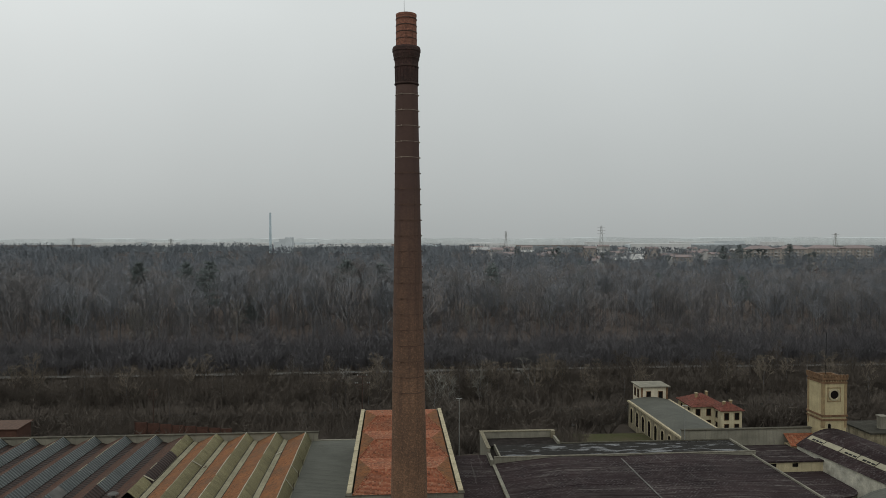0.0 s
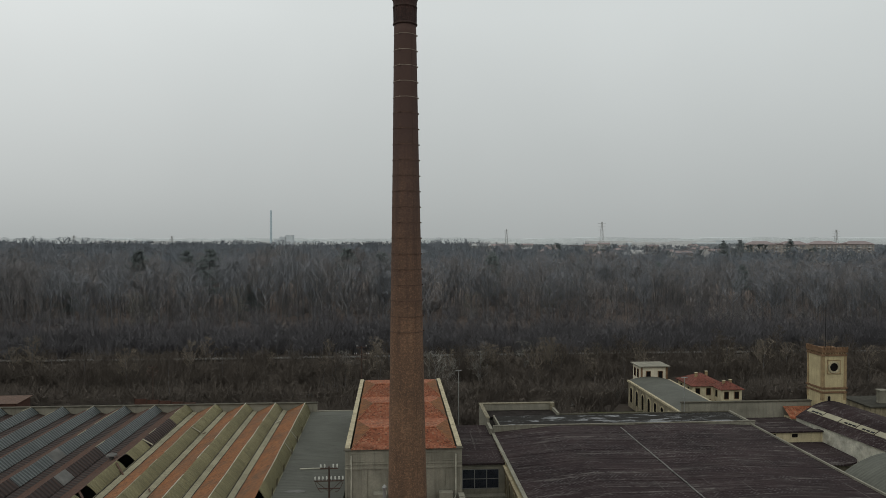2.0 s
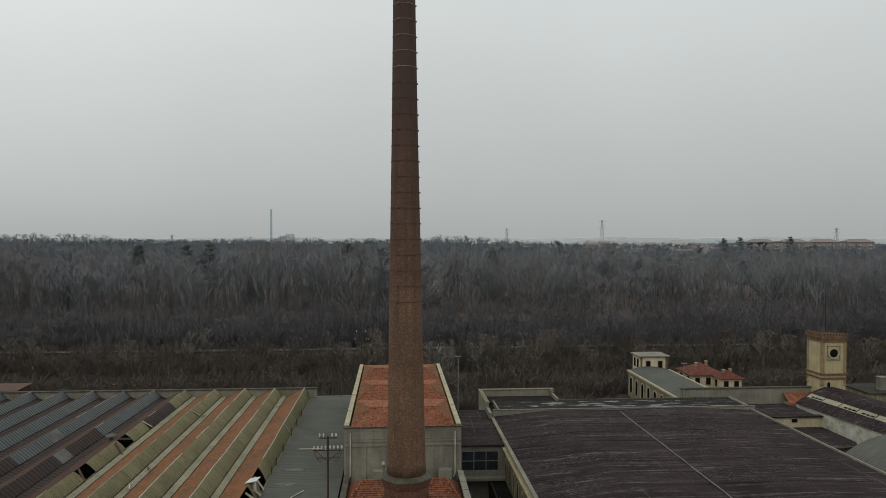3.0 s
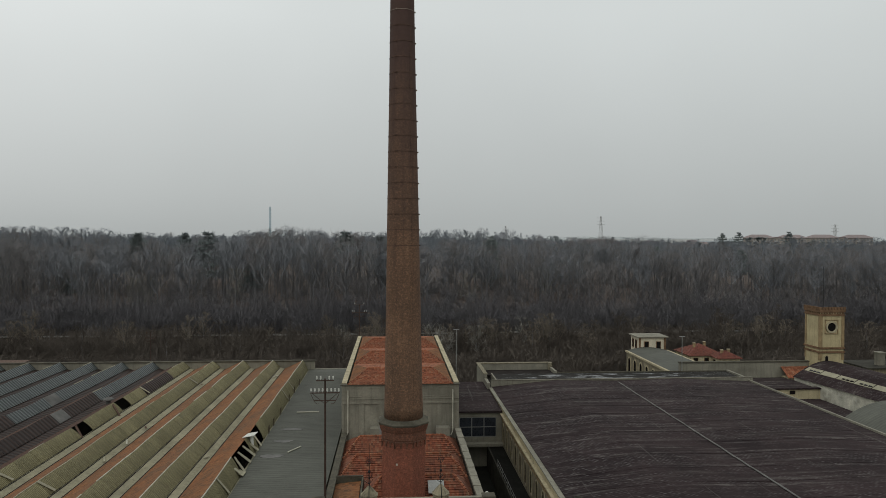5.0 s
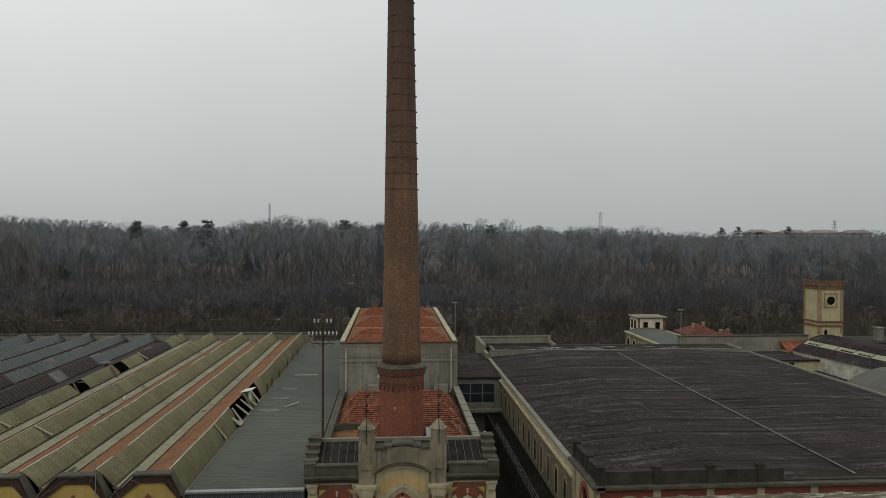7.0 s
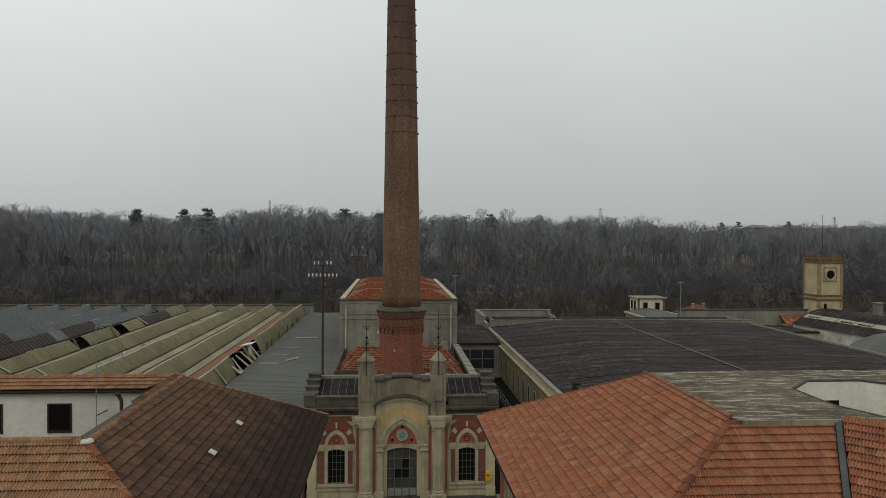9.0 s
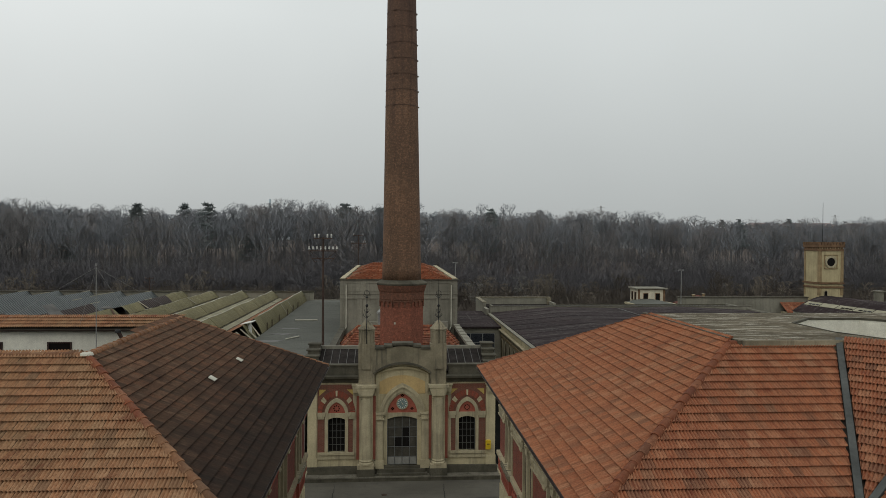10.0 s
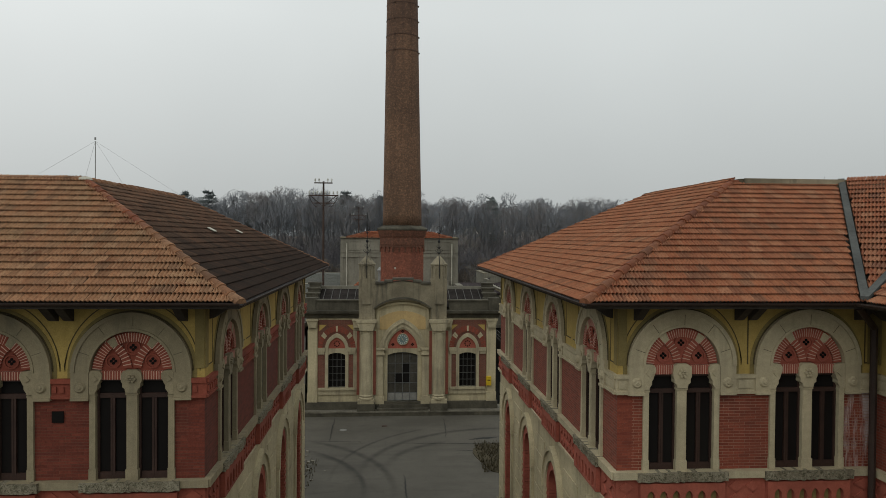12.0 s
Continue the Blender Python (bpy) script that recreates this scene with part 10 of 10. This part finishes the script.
def lay(house, corners, near, single_mat, rest_mat, label, seed):
    """Tiles on a slope: corners in order, the first two along the eave. near(x, y, z) picks the tiles built singly."""
    rng = random.Random(seed)
    a, b = Vector(corners[0]), Vector(corners[1])
    u = (b - a).normalized()
    nrm = (b - a).cross(Vector(corners[2]) - a).normalized()
    if nrm.z < 0:
        nrm = -nrm
    w = nrm.cross(u)
    if w.z < 0:
        w = -w
    flat = [((Vector(c) - a).dot(u), (Vector(c) - a).dot(w)) for c in corners]
    u0, u1 = min(p[0] for p in flat), max(p[0] for p in flat)
    top = max(p[1] for p in flat)
    me = tile_mesh(label.replace(" ", "_"), single_mat)
    base = np.array([v.co for v in me.vertices])
    quads = np.array([tuple(p.vertices) for p in me.polygons])
    rot = Matrix((u, w, nrm)).transposed()
    verts, faces, count, singles = [], [], 0, 0
    edges = []
    mid_u = sum(q[0] for q in flat) / len(flat)
    mid_v = sum(q[1] for q in flat) / len(flat)
    for k in range(len(corners)):
        e0, e1 = flat[k], flat[(k + 1) % len(flat)]
        n = Vector((e1[1] - e0[1], e0[0] - e1[0]))
        if n.length < 0.1 or abs(n.x) < 0.3 * n.length:
            continue
        n.normalize()
        if n.x * (mid_u - e0[0]) + n.y * (mid_v - e0[1]) < 0:
            n = -n
        c0, c1 = (Vector(corners[k]) + Vector(corners[(k + 1) % len(corners)])) / 2, 0.02
        if any(near_line(c0, *g) < 0.2 for g in VALLEYS):
            c1 = 0.13
        edges.append((e0, n, c1))

    def trim(pts):
        # a cut tile: what would pass a hip or a valley is drawn back along its course
        d = pts - np.array(a)
        uu, vv = d @ np.array(u), d @ np.array(w)
        move = np.zeros(len(pts))
        for e0, n, gap in edges:
            over = (uu - e0[0]) * n.x + (vv - e0[1]) * n.y - gap
            move += np.where(over < 0, -over / n.x, 0.0)
        return pts + move[:, None] * np.array(u)

    for j in range(int(top / TD) + 1):
        for i in range(int((u1 - u0) / TW) + 2):
            p = (u0 + TW * (i + 0.5 * (j % 2)), TD * j)
            ends = [inside((p[0] + s * TW * 0.5, p[1] + t * TD), flat) for s in (-1, 1) for t in (0.02, 0.98)]
            if not any(ends):
                continue
            mid = a + u * p[0] + w * (p[1] + TD * 0.5)
            if any(near_line(mid, *g) < 0.03 for g in VALLEYS):
                continue
            cut = not all(ends) or any(near_line(mid, *g) < 0.4 for g in VALLEYS)
            at = a + u * p[0] + w * p[1] + nrm * rng.uniform(0.0, 0.006)
            spin = Matrix.Rotation(rng.gauss(0, 0.012), 3, "Z") @ Matrix.Rotation(rng.gauss(0, 0.01), 3, "X")
            r = rot @ spin
            if singles < 300 and not cut and near(at):
                ob = new("tile", me)
                ob.parent = house
                ob.matrix_parent_inverse = house.matrix_basis.inverted()
                ob.matrix_basis = Matrix.Translation(at) @ r.to_4x4()
                singles += 1
            else:
                verts.append(trim(base @ np.array(r).T + np.array(at)) if cut else base @ np.array(r).T + np.array(at))
                faces.append(quads + count)
                count += len(base)
    if verts:
        ob = bulk("roof_tiles", np.concatenate(verts), np.concatenate(faces), rest_mat, label, "", "stuff", house)
        ob.matrix_parent_inverse = house.matrix_basis.inverted()
        ob.data.shade_flat()


def ridge(house, a, b, mat):
    """Half-round ridge tiles, each overlapping the next, from the foot a to the head b."""
    a, b = Vector(a), Vector(b)
    d = (b - a)
    n = max(2, int(d.length / 0.38))
    d.normalize()
    s = d.cross(Vector((0, 0, 1))).normalized()
    up = s.cross(d)
    key = f"ridge_tile_{mat.name}"
    if key not in _made:
        v, f = [], []
        for y, r in ((-0.03, 0.132), (0.0, 0.14), (0.06, 0.132), (0.41, 0.105)):
            v += [(r * math.cos(math.pi * k / 8), y, r * 0.95 * math.sin(math.pi * k / 8)) for k in range(9)]
        for q in range(3):
            for k in range(8):
                f.append((q * 9 + k, q * 9 + k + 1, q * 9 + k + 10, q * 9 + k + 9))
        f.append(tuple(range(9)))
        me = bpy.data.meshes.new(key)
        me.from_pydata(v, [], f)
        me.materials.append(mat)
        _made[key] = me
    rng = random.Random(int(abs(a.x) * 100))
    rot = Matrix((s, d, up)).transposed()
    for k in range(n):
        ob = new("ridge_tile", _made[key])
        ob.parent = house
        ob.matrix_parent_inverse = house.matrix_basis.inverted()
        ob.matrix_basis = Matrix.Translation(a.lerp(b, k / n) + up * (-0.055 + rng.uniform(-0.01, 0.012))) @ (rot @ Matrix.Rotation(rng.gauss(0, 0.03), 3, "Y")).to_4x4()


BROWN = ((0.26, 0.112, 0.052), (0.395, 0.188, 0.092), (0.43, 0.275, 0.16))
DARK = ((0.042, 0.021, 0.014), (0.17, 0.074, 0.04), (0.2, 0.125, 0.08))
ORANGE = ((0.24, 0.067, 0.028), (0.335, 0.107, 0.045), (0.4, 0.22, 0.125))
FRONT, SIDE = (21.0, 1.5), (1.5, 21.0)
LICHEN = (0.25, 0.185, 0.095)


def tile_pair(name, colours, moss_amount, run, moss=(0.07, 0.065, 0.04), grime=None, scour=0.42):
    """The clay of the tiles laid singly and of the joined rest of a slope."""
    return tuple(tile_clay(name + end, colours, rest, moss, moss_amount, grime=grime, run=run, scour=scour) for end, rest in (("", False), ("_rest", True)))


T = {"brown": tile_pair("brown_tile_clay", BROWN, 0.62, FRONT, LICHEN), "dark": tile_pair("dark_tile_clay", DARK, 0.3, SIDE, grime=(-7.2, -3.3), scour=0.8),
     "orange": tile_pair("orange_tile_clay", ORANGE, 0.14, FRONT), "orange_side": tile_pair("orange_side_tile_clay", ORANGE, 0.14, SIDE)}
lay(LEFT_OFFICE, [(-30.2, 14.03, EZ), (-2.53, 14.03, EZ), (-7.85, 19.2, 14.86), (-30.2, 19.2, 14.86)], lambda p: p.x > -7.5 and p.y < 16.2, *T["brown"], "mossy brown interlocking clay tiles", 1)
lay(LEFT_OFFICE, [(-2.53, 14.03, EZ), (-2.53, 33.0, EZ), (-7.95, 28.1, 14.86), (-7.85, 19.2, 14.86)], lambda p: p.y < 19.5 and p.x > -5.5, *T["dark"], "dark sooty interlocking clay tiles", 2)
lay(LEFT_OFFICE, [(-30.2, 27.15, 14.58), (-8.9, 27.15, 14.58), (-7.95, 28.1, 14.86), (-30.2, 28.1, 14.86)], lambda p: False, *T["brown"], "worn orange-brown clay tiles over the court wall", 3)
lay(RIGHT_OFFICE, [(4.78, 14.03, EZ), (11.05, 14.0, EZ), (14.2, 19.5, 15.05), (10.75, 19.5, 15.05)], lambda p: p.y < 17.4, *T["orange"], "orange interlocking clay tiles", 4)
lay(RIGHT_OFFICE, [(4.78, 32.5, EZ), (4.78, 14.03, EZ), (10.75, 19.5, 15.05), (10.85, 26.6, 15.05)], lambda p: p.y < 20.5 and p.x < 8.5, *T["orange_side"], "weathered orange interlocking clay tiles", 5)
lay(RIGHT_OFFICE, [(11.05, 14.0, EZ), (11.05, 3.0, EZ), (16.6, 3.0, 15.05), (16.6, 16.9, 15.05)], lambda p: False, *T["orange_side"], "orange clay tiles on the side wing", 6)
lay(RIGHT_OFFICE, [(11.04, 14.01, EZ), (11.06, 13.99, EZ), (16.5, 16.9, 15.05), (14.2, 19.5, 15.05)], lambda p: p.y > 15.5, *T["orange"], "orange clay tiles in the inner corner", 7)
_ridge_brown = tile_clay("brown_ridge_clay", BROWN, False, moss_amount=0.5)
_ridge_orange = tile_clay("orange_ridge_clay", ORANGE, False, moss_amount=0.35)
ridge(LEFT_OFFICE, (-2.5, 14.0, EZ + 0.04), (-5.3, 16.72, 13.49), _ridge_brown)
ridge(LEFT_OFFICE, (-5.3, 16.72, 13.49), (-7.85, 19.2, 14.88), _ridge_orange)
ridge(LEFT_OFFICE, (-7.85, 19.2, 14.88), (-30.0, 19.2, 14.88), _ridge_brown)
ridge(LEFT_OFFICE, (-7.85, 19.3, 14.88), (-7.95, 28.1, 14.88), _ridge_brown)
ridge(LEFT_OFFICE, (-2.53, 33.0, EZ + 0.04), (-7.95, 28.1, 14.88), _ridge_brown)
ridge(LEFT_OFFICE, (-8.2, 28.15, 14.88), (-30.0, 28.15, 14.88), _ridge_orange)
ridge(RIGHT_OFFICE, (4.75, 14.0, EZ + 0.04), (10.75, 19.5, 15.08), _ridge_orange)
ridge(RIGHT_OFFICE, (14.2, 19.5, 15.08), (16.5, 16.9, 15.08), _ridge_orange)
ridge(RIGHT_OFFICE, (10.75, 19.5, 15.07), (14.2, 19.5, 15.07), _ridge_orange)
ridge(RIGHT_OFFICE, (4.78, 32.5, EZ + 0.04), (10.85, 26.6, 15.08), _ridge_orange)
for _y, _t in ((25.84, 0.486), (22.16, 0.497)):
    bm = bmesh.new()
    _a, _b = Vector((-2.53, _y, EZ)), Vector((-7.85, _y, 14.86))
    _p = _a.lerp(_b, _t) + Vector((0.05, 0, 0.1))
    _q = _a.lerp(_b, _t + 0.04) + Vector((0.05, 0, 0.1))
    slab(bm, [_p, _p + Vector((0, 0.36, 0)), _q + Vector((0, 0.36, 0)), _q], 0.02)
    part("pale_tile", bm, M["flaking"], LEFT_OFFICE, "pale replacement tile")


# ---- single bricks of the nearest wall piers ----
def brick_mat(name, a, b, pale=0.0):
    g = G(name)
    r = g.node("ShaderNodeObjectInfo").outputs["Random"]
    c = g.mix(r, a, b)
    n1, n2 = g.noise(22.0, 4, 0.65), g.noise(1.1, 5, 0.7)
    c = g.mix(g.ramp(n1, 0.42, 0.7, 0.0, 0.5), c, tuple(v * 0.5 for v in a))
    c = g.mix(g.ramp(n2, 0.5, 0.75, 0.0, 0.45), c, (0.05, 0.03, 0.024))
    if pale:
        s = g.noise(1.0, 5, 0.75, g.stretch(5.0, 5.0, 0.7))
        c = g.mix(g.ramp(s, 0.46, 0.62, 0.0, pale), c, (0.55, 0.52, 0.49))
    g.bump(n1, 0.4, 0.006)
    return g.done(c, 0.92)


BRICK = {"red": brick_mat("pressed_red_brick", (0.19, 0.045, 0.027), (0.29, 0.076, 0.044)), "limed": brick_mat("lime_streaked_brick", (0.19, 0.047, 0.03), (0.285, 0.08, 0.048), 0.7),
         "dim": brick_mat("dim_pressed_brick", (0.13, 0.032, 0.02), (0.2, 0.05, 0.03))}
for _key, _mat in BRICK.items():
    bm = bmesh.new()
    box(bm, -0.5, 0.5, 0.0, 0.03, -0.0285, 0.0285)
    BRICK[_key] = mesh_of("brick_" + _key, bm, _mat)
for _pier, _m, _a, _b, _key in PIERS:
    for _row in range(26):
        _z = SILL + 0.0685 * (_row + 0.5)
        _x = _a - (0.13 if _row % 2 else 0.0)
        while _x < _b - 0.02:
            _x0, _x1 = max(_a, _x), min(_b, _x + 0.25)
            if _x1 - _x0 > 0.03:
                _o = new("brick", BRICK[_key])
                _o.parent = _pier
                _o.matrix_basis = _m @ Matrix.Translation(((_x0 + _x1) / 2, 0.0, _z)) @ Matrix.Diagonal((_x1 - _x0, 1, 1, 1))
            _x += 0.26
